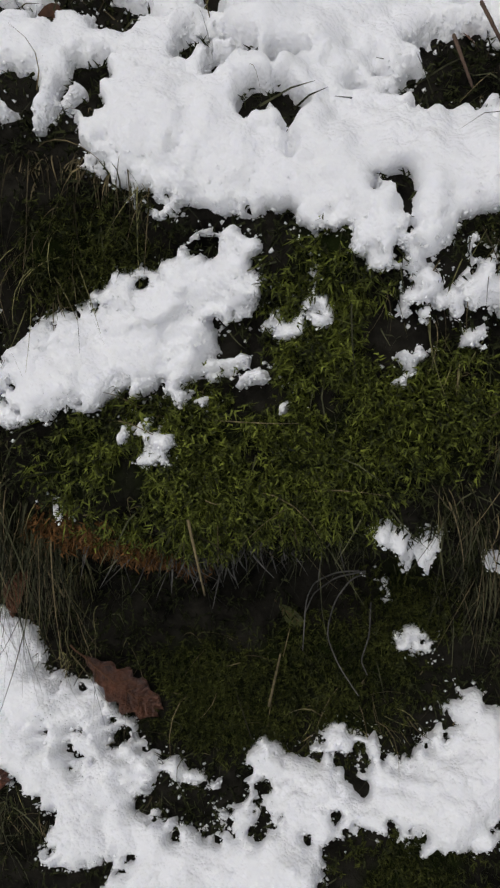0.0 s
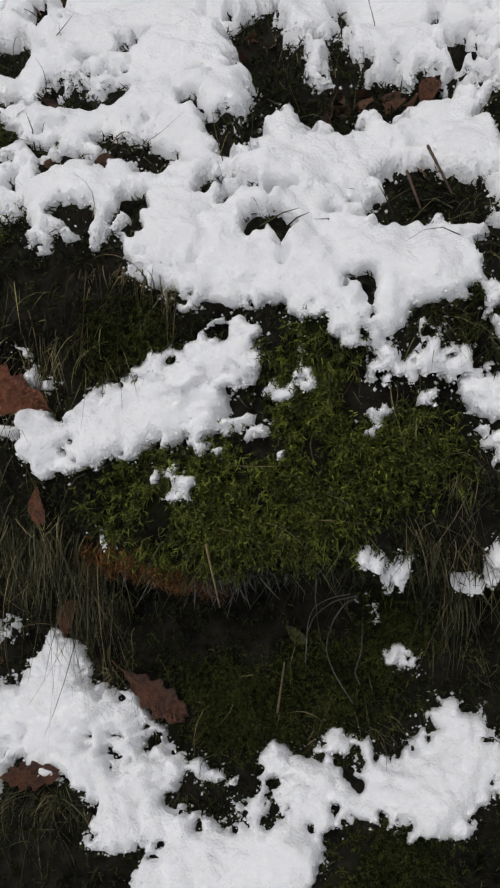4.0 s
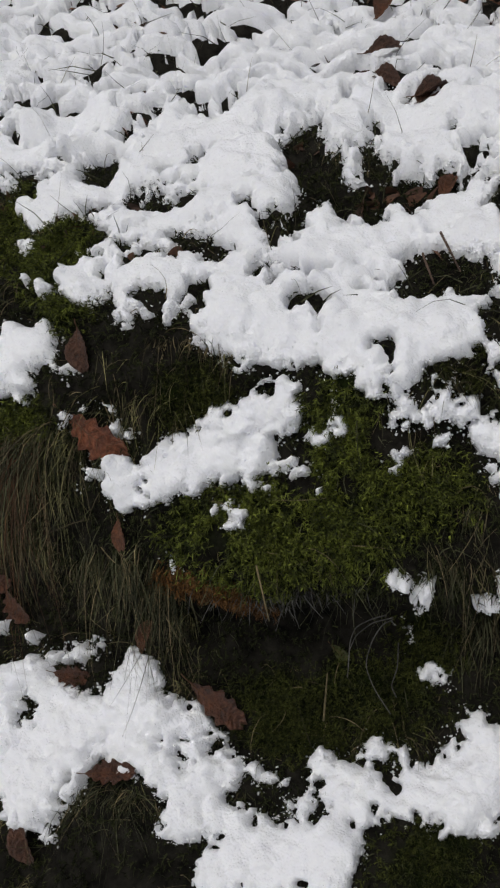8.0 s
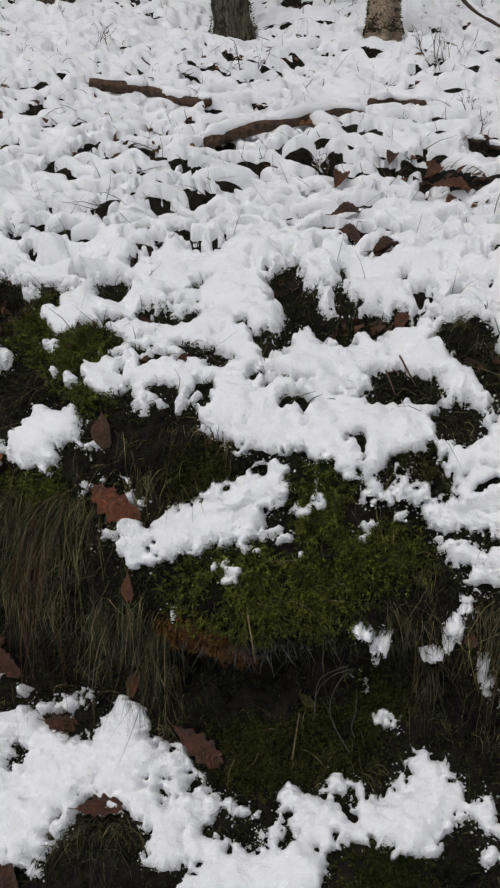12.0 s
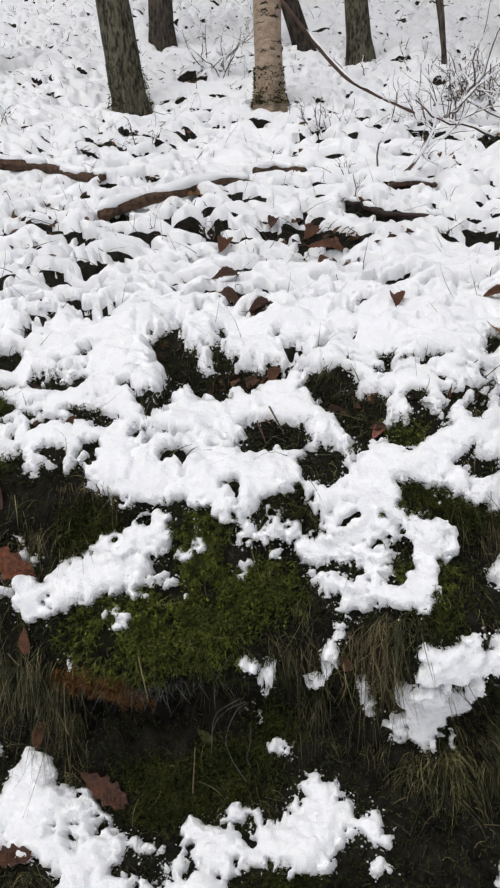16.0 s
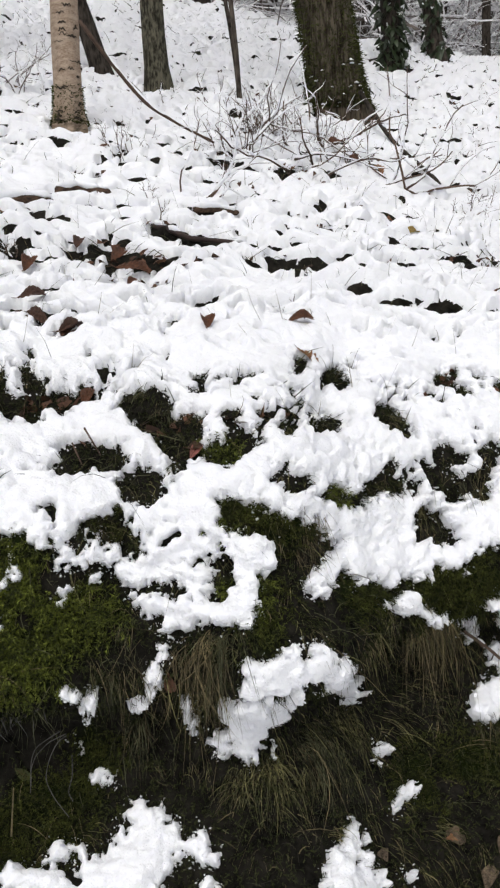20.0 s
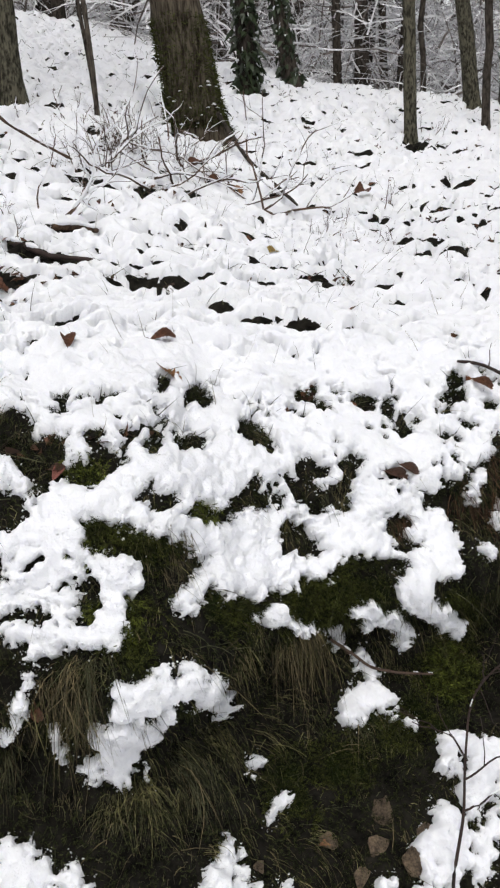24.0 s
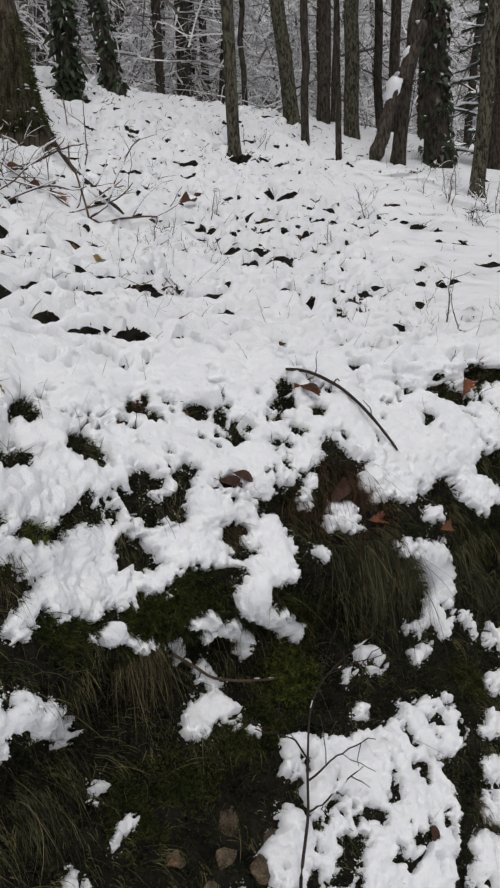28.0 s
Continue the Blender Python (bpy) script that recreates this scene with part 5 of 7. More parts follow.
TUFTS_B = [
    (-0.441, -0.985, 0.020, 0.112, 40, 'green'), (-0.105, -0.418, 0.028, 0.042, 30, 'dark'), (0.483, -0.866, 0.037, 0.148, 90, 'straw'),
    (0.574, -0.957, 0.023, 0.126, 50, 'green'), (0.119, -1.055, 0.035, 0.131, 110, 'green'), (0.175, -1.041, 0.036, 0.160, 150, 'green'),
    (0.245, -1.027, 0.037, 0.204, 150, 'dark'), (0.322, -1.041, 0.030, 0.199, 120, 'green'), (0.140, -1.062, 0.044, 0.113, 90, 'dark'),
    (0.210, -1.069, 0.045, 0.134, 100, 'green'), (0.616, -1.146, 0.039, 0.122, 80, 'dark'), (0.693, -1.132, 0.039, 0.124, 60, 'dark'),
    (0.063, -0.761, 0.024, 0.179, 50, 'straw'), (0.098, -0.754, 0.024, 0.121, 40, 'dark'), (1.022, -0.523, 0.050, 0.211, 70, 'rust'),
    (0.910, -0.621, 0.036, 0.154, 60, 'rust'),
]
TUFTS_C = [
    (1.092, -0.586, 0.063, 0.238, 80, 'rust'), (1.071, -0.733, 0.055, 0.158, 60, 'rust'), (0.749, -0.677, 0.034, 0.103, 50, 'rust'),
    (0.602, -0.579, 0.039, 0.078, 50, 'dark'), (0.539, -0.677, 0.027, 0.065, 40, 'dark'), (0.987, -0.747, 0.048, 0.206, 110, 'dark'),
    (1.071, -0.761, 0.049, 0.222, 110, 'dark'), (1.183, -0.824, 0.039, 0.206, 80, 'dark'), (0.966, -0.656, 0.037, 0.134, 60, 'rust'),
    (1.064, -0.600, 0.044, 0.152, 70, 'rust'), (1.512, -0.985, 0.052, 0.239, 70, 'dark'), (0.756, -1.384, 0.032, 0.095, 40, 'straw'),
    (1.169, -1.468, 0.030, 0.132, 40, 'straw'), (0.791, -0.761, 0.028, 0.102, 40, 'green'), (0.007, -0.292, 0.030, 0.111, 80, 'dark'),
    (0.056, -0.341, 0.030, 0.089, 60, 'dark'),
]
TUFTS_D = [
    (-0.203, -0.208, 0.036, 0.073, 50, 'dark'), (0.042, -0.782, 0.030, 0.129, 40, 'straw'), (0.084, -0.782, 0.025, 0.101, 30, 'dark'),
    (0.182, -0.572, 0.035, 0.053, 40, 'green'), (0.238, -0.621, 0.027, 0.072, 40, 'straw'), (0.112, -0.173, 0.016, 0.043, 20, 'dark'),
    (-0.112, -0.404, 0.029, 0.048, 30, 'dark'), (0.532, -0.635, 0.032, 0.086, 40, 'green'), (0.133, -0.558, 0.026, 0.053, 30, 'green'),
    (0.287, -0.684, 0.028, 0.074, 40, 'straw'), (-0.280, -0.159, 0.028, 0.066, 30, 'dark'), (0.252, -0.565, 0.031, 0.098, 60, 'straw'),
    (-0.350, -1.223, 0.019, 0.068, 30, 'dark'), (-0.063, -0.733, 0.026, 0.072, 60, 'dark'), (-0.042, -0.978, 0.029, 0.110, 60, 'dark'),
    (-0.077, -0.817, 0.020, 0.080, 40, 'dark'),
]
SHRUBS_A = [
    (-0.22, 0.20, 0.09, 1), (-0.60, 1.32, 0.14, 3), (0.04, 1.56, 0.13, 4),
    (0.22, 1.02, 0.27, 4), (0.08, 0.76, 0.11, 2), (-0.28, 0.52, 0.05, 1),
    (0.34, 0.04, 0.07, 2), (0.39, -0.03, 0.08, 2), (-0.50, 2.72, 0.30, 6),
    (-0.40, 2.66, 0.30, 5), (0.24, 2.58, 0.11, 3), (0.44, 2.50, 0.18, 5),
    (0.66, 2.14, 0.27, 6), (0.46, 1.66, 0.28, 5), (0.80, 2.14, 0.27, 5),
    (0.64, 2.24, 0.22, 4), (0.88, 2.12, 0.28, 5), (0.70, 2.18, 0.28, 6),
    (0.92, 1.86, 0.26, 5), (0.52, 1.72, 0.22, 5), (1.30, 1.42, 0.17, 3),
    (1.28, 1.36, 0.12, 3),
]
SHRUBS_B = [
    (1.46, 1.38, 0.13, 3), (1.80, 1.88, 0.13, 4), (1.62, 1.44, 0.12, 3),
    (1.54, 1.52, 0.09, 3), (2.16, 1.42, 0.17, 2), (2.60, 1.80, 0.20, 3),
    (1.76, 0.18, 0.21, 3), (2.11, 0.31, 0.19, 2), (3.62, 2.32, 0.31, 6),
    (3.44, 1.86, 0.31, 7), (3.82, 2.14, 0.27, 6), (4.98, 5.16, 0.32, 5),
    (2.78, 3.32, 0.15, 5), (0.53, -0.05, 0.04, 1), (1.59, -0.04, 0.06, 2),
    (-1.38, 1.34, 0.12, 2), (-1.16, 1.58, 0.14, 2), (0.02, 1.58, 0.13, 4),
    (0.12, 0.98, 0.13, 4), (-0.28, 0.52, 0.06, 1), (-0.94, 0.19, 0.06, 2),
    (-0.28, 0.52, 0.05, 1),
]
RUNNER_A = [(-0.161, -0.936), (-0.182, -0.971), (-0.203, -0.985), (-0.210, -1.006), (-0.210, -1.041), (-0.210, -1.062)]
RUNNER_B = [(-0.154, -0.971), (-0.168, -0.978), (-0.182, -1.006), (-0.189, -1.041), (-0.175, -1.076), (-0.154, -1.104)]
RUNNER_C = [(-0.154, -0.964), (-0.182, -0.978), (-0.203, -0.999), (-0.210, -1.020)]
RUNNER_D = [(-0.147, -1.006), (-0.147, -1.041), (-0.154, -1.069), (-0.147, -1.083)]
SNOWY_TWIG = [(0.595, -0.943), (0.637, -0.992), (0.672, -1.034), (0.735, -1.062), (0.805, -1.076)]

# ---------------------------------------------------------------- moss, grass, fallen leaves
def snow_depth(x, s):
    """How thick the snow lies at one place, about."""
    d = float(snow_field(np.array([x]), np.array([s]))[0])
    return 0.0 if d < 0 else (0.024 + 0.016 * float(ramp(-0.5, 0.4, s))) * (1 - math.exp(-d / 0.013)) + 0.004


def moss_shoots(name, strokes, mat, per_area, size, label, seed, grow=0.014, leaflets=6):
    """Feathery shoots, six leaflets each, on the stretches of the land that the strokes name."""
    rng = np.random.default_rng(seed)
    xs, ss = [], []
    for x0, s0, x1, s1, r in strokes:
        r = r + grow
        area = 2 * r * math.hypot(x1 - x0, s1 - s0) + math.pi * r * r
        n = int(area * per_area)
        t, a, q = rng.random(n), rng.random(n) * 2 * math.pi, rng.random(n) ** 0.62 * r * 1.3
        xs.append(x0 + (x1 - x0) * t + q * np.cos(a))
        ss.append(s0 + (s1 - s0) * t + q * np.sin(a))
    x, s = np.concatenate(xs), np.concatenate(ss)
    px, py, pz, nx, ny, nz = land(x, s)
    keep = (snow_field(x, s) < 0.003) & ((strokes_field(x, s, [(-0.40, -0.92, -0.16, -0.95, 0.06)]) < 0.02 * rng.random(len(x))) | (mat is not FACE_MOSS)) & (fbm(px, py, pz, 0.05, 2, 81) > -0.9 + 0.5 * rng.random(len(x)))
    if mat is not RUSTY_MAT:
        keep &= strokes_field(x, s, MOSS_RUSTY) < 0.004 * rng.normal(size=len(x))
    p, n = np.stack([px, py, pz], -1)[keep], np.stack([nx, ny, nz], -1)[keep]
    tall = size * (0.6 + 0.8 * rng.random(len(p)))
    axis = n + 0.55 * rng.normal(size=p.shape) + np.array([0, 0, -0.25])
    axis /= np.linalg.norm(axis, axis=1, keepdims=True)
    root = p + n * (0.009 * bulges(x[keep], s[keep], 0.032, 341) - 0.004)[:, None]
    parts_v, parts_f, total = [], [], 0
    stem_v, stem_f = blades(root, axis, tall, 0.25, 0.0022, rng, 2, 0.2)
    parts_v.append(stem_v)
    parts_f.append(stem_f)
    total += len(stem_v)
    for k in range(leaflets):
        along = (0.20 + 0.14 * k)
        r0 = root + axis * (tall * along)[:, None]
        out = rng.normal(size=p.shape)
        out -= axis * (out * axis).sum(1, keepdims=True)
        out /= np.linalg.norm(out, axis=1, keepdims=True)
        v, f = blades(r0, out * 0.9 + axis * 0.55, tall * (0.55 - 0.06 * k), 0.2, 0.0018 * size / 0.015, rng, 1, 0.1)
        parts_v.append(v)
        parts_f.append(f + total)
        total += len(v)
    ob = solid(name, np.vstack(parts_v), np.vstack(parts_f), mat, smooth=False)
    tagged(ob, label, "moss", kind="stuff")


def grass_tuft(x, s, spread, length, count, kind, seed):
    """A hanging tuft: blades leave the bank outwards and bow down over the face."""
    rng = np.random.default_rng(seed)
    tuft = empty("grass_tuft", at_land(x, s)[0])
    inverse = Matrix.Translation(tuft.location).inverted()
    words = {"dark": "dark green hanging grass tuft on the bank", "green": "olive hanging grass tuft, thin bent blades", "straw": "straw-coloured dead grass tuft hanging over earth", "rust": "rust-brown dead grass tuft hanging down the bank"}
    tagged(tuft, words[kind], "grass", group="grass tufts on the bank")
    clumps = 7
    lean = rng.normal(size=(clumps, 3)) * np.array([0.16, 0.10, 0.14])
    spot = rng.normal(size=(clumps, 2)) * spread * np.array([0.55, 0.35])
    for name, share, mat, wide, stretch in (("green_foliage", 0.85, GRASS_MATS[kind], 0.0012, 1.0), ("dead_foliage", 0.30, GRASS_MATS["straw" if kind != "rust" else "rust"], 0.0010, 1.05), ("undergrowth", 0.6, GRASS_MATS["dark"], 0.0013, 0.45)):
        n = int(count * share * 1.4)
        own = rng.integers(0, clumps, n)
        xs, ss = x + spot[own, 0] + spread * rng.normal(size=n) * 0.25, s + spot[own, 1] + spread * 0.25 * rng.normal(size=n)
        px, py, pz, nx, ny, nz = land(xs, ss)
        p, nn = np.stack([px, py, pz], -1), np.stack([nx, ny, nz], -1)
        way = nn * 0.45 + np.array([0, -0.20, 0.0]) + lean[own] + rng.normal(size=p.shape) * np.array([0.24, 0.14, 0.22])
        steep = 1 - ramp(0.55, 0.95, nz)
        long = length * stretch * (0.30 + 0.85 * rng.random(n) ** 1.4)
        v, f = blades(p - nn * 0.004, way, long, 0.85 + 0.50 * rng.random(n) * steep, wide * (0.6 + 0.8 * rng.random(n)), rng, 6, 0.20 + 0.30 * rng.random((n, 1, 1)) ** 2)
        v -= np.array(tuft.location)
        tagged(solid(name, v, f, mat, parent=tuft), kind="stuff")
    return tuft


def leaf_mesh(seed, lobed):
    """An oak or beech leaf one metre long, lying in xy with its tip to +x: blade, midrib and stalk meshes."""
    rng = np.random.default_rng(seed)
    u = np.linspace(0, 1, 22)
    wide = 0.25 * np.sin(math.pi * np.clip(u * 0.93 + 0.035, 0, 1)) ** 0.75 * (0.75 + 0.5 * u)
    if lobed:
        wide = wide * (0.84 + 0.20 * np.sin(u * 30 + rng.random() * 2) * np.sin(math.pi * u) ** 0.3)
    side = np.linspace(-1, 1, 9)
    bend, roll = 0.2 + 0.3 * rng.random(), 0.4 + 1.2 * rng.random()
    x = u[:, None] + 0.06 * np.abs(side)[None] * np.ones((22, 1))
    skew = wide * (1 + 0.15 * rng.normal())
    y = np.where(side[None] > 0, wide[:, None], skew[:, None]) * side[None]
    z = roll * y ** 2 * 2.2 - bend * (u[:, None] - 0.4) ** 2 + 0.020 * np.sin(u[:, None] * 40) * np.abs(side)[None] + 0.03 * np.sin(5 * u[:, None] + 4 * y * 3 + seed)
    top = np.stack([x, y, z], -1).reshape(-1, 3)
    low = top - np.array([0, 0, 0.008])
    f = grid_faces(22, 9)
    n = len(top)
    rim = list(range(9)) + [9 * k + 8 for k in range(1, 22)] + [21 * 9 + k for k in range(7, -1, -1)] + [9 * k for k in range(20, 0, -1)]
    rim = np.array(rim)
    nxt = np.roll(rim, -1)
    blade = np.vstack([top, low]), [np.vstack([f, f[:, ::-1] + n, np.stack([nxt, rim, rim + n, nxt + n], -1)])]
    mid = np.stack([u, 0 * u, z[:, 4] + 0.004], -1)
    rib = tube(mid, 0.010 * (1.15 - u), 5)
    veins = []
    for k in range(4, 19, 3):
        for sgn in (0, 8):
            a, b = np.array([u[k], 0, z[k, 4] + 0.003]), top[(min(k + 2, 21)) * 9 + sgn] * 0.95 + np.array([0.01, 0, 0.004])
            c = top[(min(k + 1, 21)) * 9 + (2 if sgn == 0 else 6)] + np.array([0, 0, 0.004])
            veins.append(tube([a, c, b], [0.006, 0.005, 0.003], 3))
    stalk = tube([(-0.17, 0.03, 0.02), (-0.08, 0.01, 0.0), (0.01, 0, z[0, 4])], [0.011, 0.010, 0.010], 5)
    return blade, rib, joined(veins), stalk


LEAF_WORDS = {"oak_red": "russet dead oak leaf half under snow", "oak_dark": "wet dark brown oak leaf on moss and snow", "brown": "brown dead leaf standing in the snow", "dark": "dark rotten leaf in a snow hollow", "tan": "curled tan dead leaf on the snow", "rust": "orange-brown fallen leaf on the bank", "yellow": "pale yellow fallen leaf on the snow", "green": "olive green leaf in the dark hollow", "pink": "pale reddish leaf lying on snow"}


def fallen_leaf(x, s, size, spin, kind, seed):
    rng = np.random.default_rng(seed)
    lobed = kind in ("oak_red", "oak_dark", "rust", "tan")
    s = s - 0.030 * float(ramp(-0.5, -0.1, s))
    place, n = at_land(x, s, snow_depth(x, s) * 0.75 + 0.006)
    facing = (n * 0.9 + Vector((rng.normal() * 0.2, -0.45, 0.25))).normalized()
    up = Vector((0, n.z, -n.y))
    up = Vector((0, 0, 1)) - facing * facing.z
    up.normalize()
    right = up.cross(facing)
    tip = right * math.cos(radians(spin)) + up * math.sin(radians(spin))
    across = facing.cross(tip)
    turn = Matrix((tip, across, facing)).transposed().to_4x4()
    leaf = empty("fallen_leaf")
    leaf.matrix_world = Matrix.Translation(place + facing * size * 0.16) @ turn @ Matrix.Translation((-size * 0.5, 0, 0)) @ Matrix.Scale(size, 4)
    tagged(leaf, LEAF_WORDS[kind], "leaf", group="fallen leaves")
    blade, rib, veins, stalk = leaf_mesh(seed, lobed)
    solid("leaf_blade", *blade, LEAF_MATS[kind], parent=leaf)
    solid("midrib", *rib, VEIN_MAT, parent=leaf)
    solid("venation", *veins, VEIN_MAT, parent=leaf)
    solid("stalk", *stalk, VEIN_MAT, parent=leaf)


FACE_COVER = [(-0.95, -0.2 - 0.16 * k, 1.9, -0.2 - 0.16 * k, 0.085) for k in range(10)]
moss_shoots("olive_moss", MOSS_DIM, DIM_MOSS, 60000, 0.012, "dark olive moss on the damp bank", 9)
moss_shoots("moss", MOSS, MOSS_MAT, 66000, 0.016, "bright olive green feathery moss on the bank", 5)
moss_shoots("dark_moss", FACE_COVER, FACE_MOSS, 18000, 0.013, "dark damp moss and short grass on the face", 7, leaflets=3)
moss_shoots("rusty_moss", MOSS_RUSTY, RUSTY_MAT, 60000, 0.016, "rust-orange dead moss under the cushion", 6)
for k, row in enumerate(TUFTS_A + TUFTS_B + TUFTS_C + TUFTS_D):
    grass_tuft(*row, 100 + k)
for k, row in enumerate(LEAVES_A + LEAVES_B + LEAVES_C + LEAVES_D):
    fallen_leaf(*row, 300 + k)


HOLLOW = [(-0.42, -0.93, -0.14, -0.97, 0.10)]


def face_litter():
    """Fine dark rootlets, straws and short blades all over the bare earth of the face."""
    rng = np.random.default_rng(17)
    n = 9000
    x, s = rng.uniform(-1.0, 1.9, n), rng.uniform(-1.62, -0.25, n)
    px, py, pz, nx, ny, nz = land(x, s)
    bare = (snow_field(x, s) < 0.0) & (fbm(px, py, pz, 0.11, 2, 45) > -0.25)
    p, nn = np.stack([px, py, pz], -1)[bare], np.stack([nx, ny, nz], -1)[bare]
    way = nn * 0.35 + rng.normal(size=p.shape) * np.array([0.45, 0.2, 0.45])
    v, f = blades(p, way, 0.02 + 0.07 * rng.random(len(p)) ** 2, 0.5, 0.0015, rng, 3, 0.35)
    ob = solid("grass_litter", v, f, GRASS_MATS["dark"])
    tagged(ob, "dark fine rootlets and short grass on earth", "grass", kind="stuff")
    n = 8000
    x, s = rng.uniform(-1.0, 1.9, n), rng.uniform(-1.62, -0.15, n)
    px, py, pz, nx, ny, nz = land(x, s)
    bare = (snow_field(x, s) < 0.0) & (fbm(px, py, pz, 0.14, 2, 47) > 0.0) & (strokes_field(x, s, HOLLOW) < 0)
    p, nn = np.stack([px, py, pz], -1)[bare], np.stack([nx, ny, nz], -1)[bare]
    way = nn * 0.4 + rng.normal(size=p.shape) * np.array([0.45, 0.2, 0.5])
    v, f = blades(p, way, 0.025 + 0.09 * rng.random(len(p)) ** 2, 0.45, 0.0013, rng, 4, 0.35)
    ob = solid("straw_litter", v, f, GRASS_MATS["straw"])
    tagged(ob, "thin straw-brown dead stems on dark earth", "grass", kind="stuff")
    # single stalks that stand through the snow of the slope
    n = 420
    x, s = rng.uniform(-1.2, 2.2, n), rng.uniform(-0.45, 2.2, n)
    px, py, pz, nx, ny, nz = land(x, s)
    p = np.stack([px, py, pz], -1)
    way = np.array([0, -0.1, 1.0]) + rng.normal(size=p.shape) * np.array([0.45, 0.25, 0.15])
    v, f = blades(p, way, 0.055 + 0.035 * rng.random(n), 0.1, 0.0014, rng, 3, 0.3)
    ob = solid("grass_stalks", v, f, GRASS_MATS["straw"])
    tagged(ob, "thin dead grass stalks standing through snow", "grass", kind="stuff")
    # short tips of grass that prick through the snow of the whole slope
    n = 1100
    x, s = rng.uniform(-3, 6, n), 0.2 + 6.5 * rng.random(n) ** 1.3
    keep = np.abs(x - 0.35) < 1.5 + 0.75 * s
    x, s = x[keep], s[keep]
    px, py, pz, nx, ny, nz = land(x, s)
    p = np.stack([px, py, pz + 0.01], -1)
    way = np.array([0, -0.1, 1.0]) + rng.normal(size=p.shape) * np.array([0.55, 0.3, 0.2])
    v, f = blades(p, way, 0.035 + 0.045 * rng.random(len(p)), 0.25, 0.0016 + 0.0006 * s, rng, 3, 0.4)
    tagged(solid("grass_tips", v, f, GRASS_MATS["dark"]), "dark grass tips pricking through the snow", "grass", kind="stuff")
    # stubble in the gaps of the snow
    n = 60000
    x, s = rng.uniform(-4, 8, n), 9.2 * rng.random(n) ** 1.3 - 0.5
    keep = np.abs(x - 0.35) < 1.5 + 0.75 * np.maximum(s, 0)
    x, s = x[keep], s[keep]
    keep = snow_field(x, s) < -0.001
    x, s = x[keep], s[keep]
    px, py, pz, nx, ny, nz = land(x, s)
    p = np.stack([px, py, pz], -1)
    way = np.array([0, -0.2, 0.6]) + rng.normal(size=p.shape) * np.array([0.7, 0.4, 0.25])
    v, f = blades(p, way, 0.03 + 0.05 * rng.random(len(p)), 0.35, 0.002 + 0.0006 * np.maximum(s, 0), rng, 2, 0.3)
    ob = solid("grass_stubble", v, f, GRASS_MATS["dark"])
    tagged(ob, "dark grass tussocks showing between snow", "grass", kind="stuff")
    # thin blades that hang down the face in strands
    n = 1100
    x, s = rng.uniform(-0.9, 1.9, n), rng.uniform(-1.45, -0.30, n)
    x, s = np.repeat(x, 16) + 0.012 * rng.normal(size=16 * n), np.repeat(s, 16) + 0.012 * rng.normal(size=16 * n)
    tilt = np.repeat(rng.normal(size=(n, 3)) * np.array([0.30, 0.1, 0.15]), 16, axis=0)
    px, py, pz, nx, ny, nz = land(x, s)
    bare = (snow_field(x, s) < 0.0) & (fbm(px, py, pz, 0.16, 2, 49) + 0.45 * ramp(-0.1, 0.3, x) > 0.05) & (strokes_field(x, s, MOSS) < -0.01) & (strokes_field(x, s, HOLLOW) < 0)
    p, nn, tilt = np.stack([px, py, pz], -1)[bare], np.stack([nx, ny, nz], -1)[bare], tilt[bare]
    way = nn * 0.40 + np.array([0, -0.1, -0.2]) + tilt + rng.normal(size=p.shape) * np.array([0.14, 0.08, 0.14])
    long = 0.03 + 0.075 * rng.random(len(p)) ** 1.5
    green = rng.random(len(p)) < 0.6
    for name, pick, mat, words in (("hanging_grass", green, "green", "olive green thin grass hanging down the face"), ("hanging_straw", ~green, "straw", "pale dead grass blades hanging down the face")):
        v, f = blades(p[pick], way[pick], long[pick], 0.6, 0.0011, rng, 5, 0.25)
        tagged(solid(name, v, f, GRASS_MATS[mat]), words, "grass", kind="stuff")
    # scraps of dead leaves in the gaps of the slope
    n = 26000
    x, s = rng.uniform(-2, 4, n), 4.5 * rng.random(n) ** 1.2 - 0.4
    keep = snow_field(x, s) < -0.002
    x, s = x[keep], s[keep]
    keep = fbm(x, s, 0.0, 0.16, 2, 51) > 0.05
    x, s = x[keep], s[keep]
    px, py, pz, nx, ny, nz = land(x, s)
    p = np.stack([px, py, pz + 0.003], -1)
    way = rng.normal(size=p.shape) * np.array([1.0, 0.8, 0.5]) + np.array([0, -0.2, 0.3])
    way /= np.linalg.norm(way, axis=1, keepdims=True)
    v, f = blades(p, way, 0.014 + 0.016 * rng.random(len(p)), 0.2, 0.009 + 0.007 * rng.random(len(p)), rng, 3, 0.4)
    tagged(solid("leaf_litter", v, f, LITTER_MAT), "brown scraps of dead leaves between the snow", "leaves", kind="stuff")
    # frayed roots under the moss cushion
    n = 320
    x = rng.normal(size=n) * 0.045 - 0.30
    s = -0.865 + 0.012 * rng.normal(size=n)
    px, py, pz, nx, ny, nz = land(x, s)
    p = np.stack([px, py, pz], -1)
    way = np.array([0, -0.3, -0.5]) + rng.normal(size=p.shape) * 0.5
    v, f = blades(p, way, 0.008 + 0.030 * rng.random(n) ** 2, 0.3, 0.0024, rng, 3, 0.6)
    ob = solid("root_fringe", v, f, ROOTS)
    tagged(ob, "greyish frayed roots hanging under the moss", "roots", kind="stuff")


face_litter()

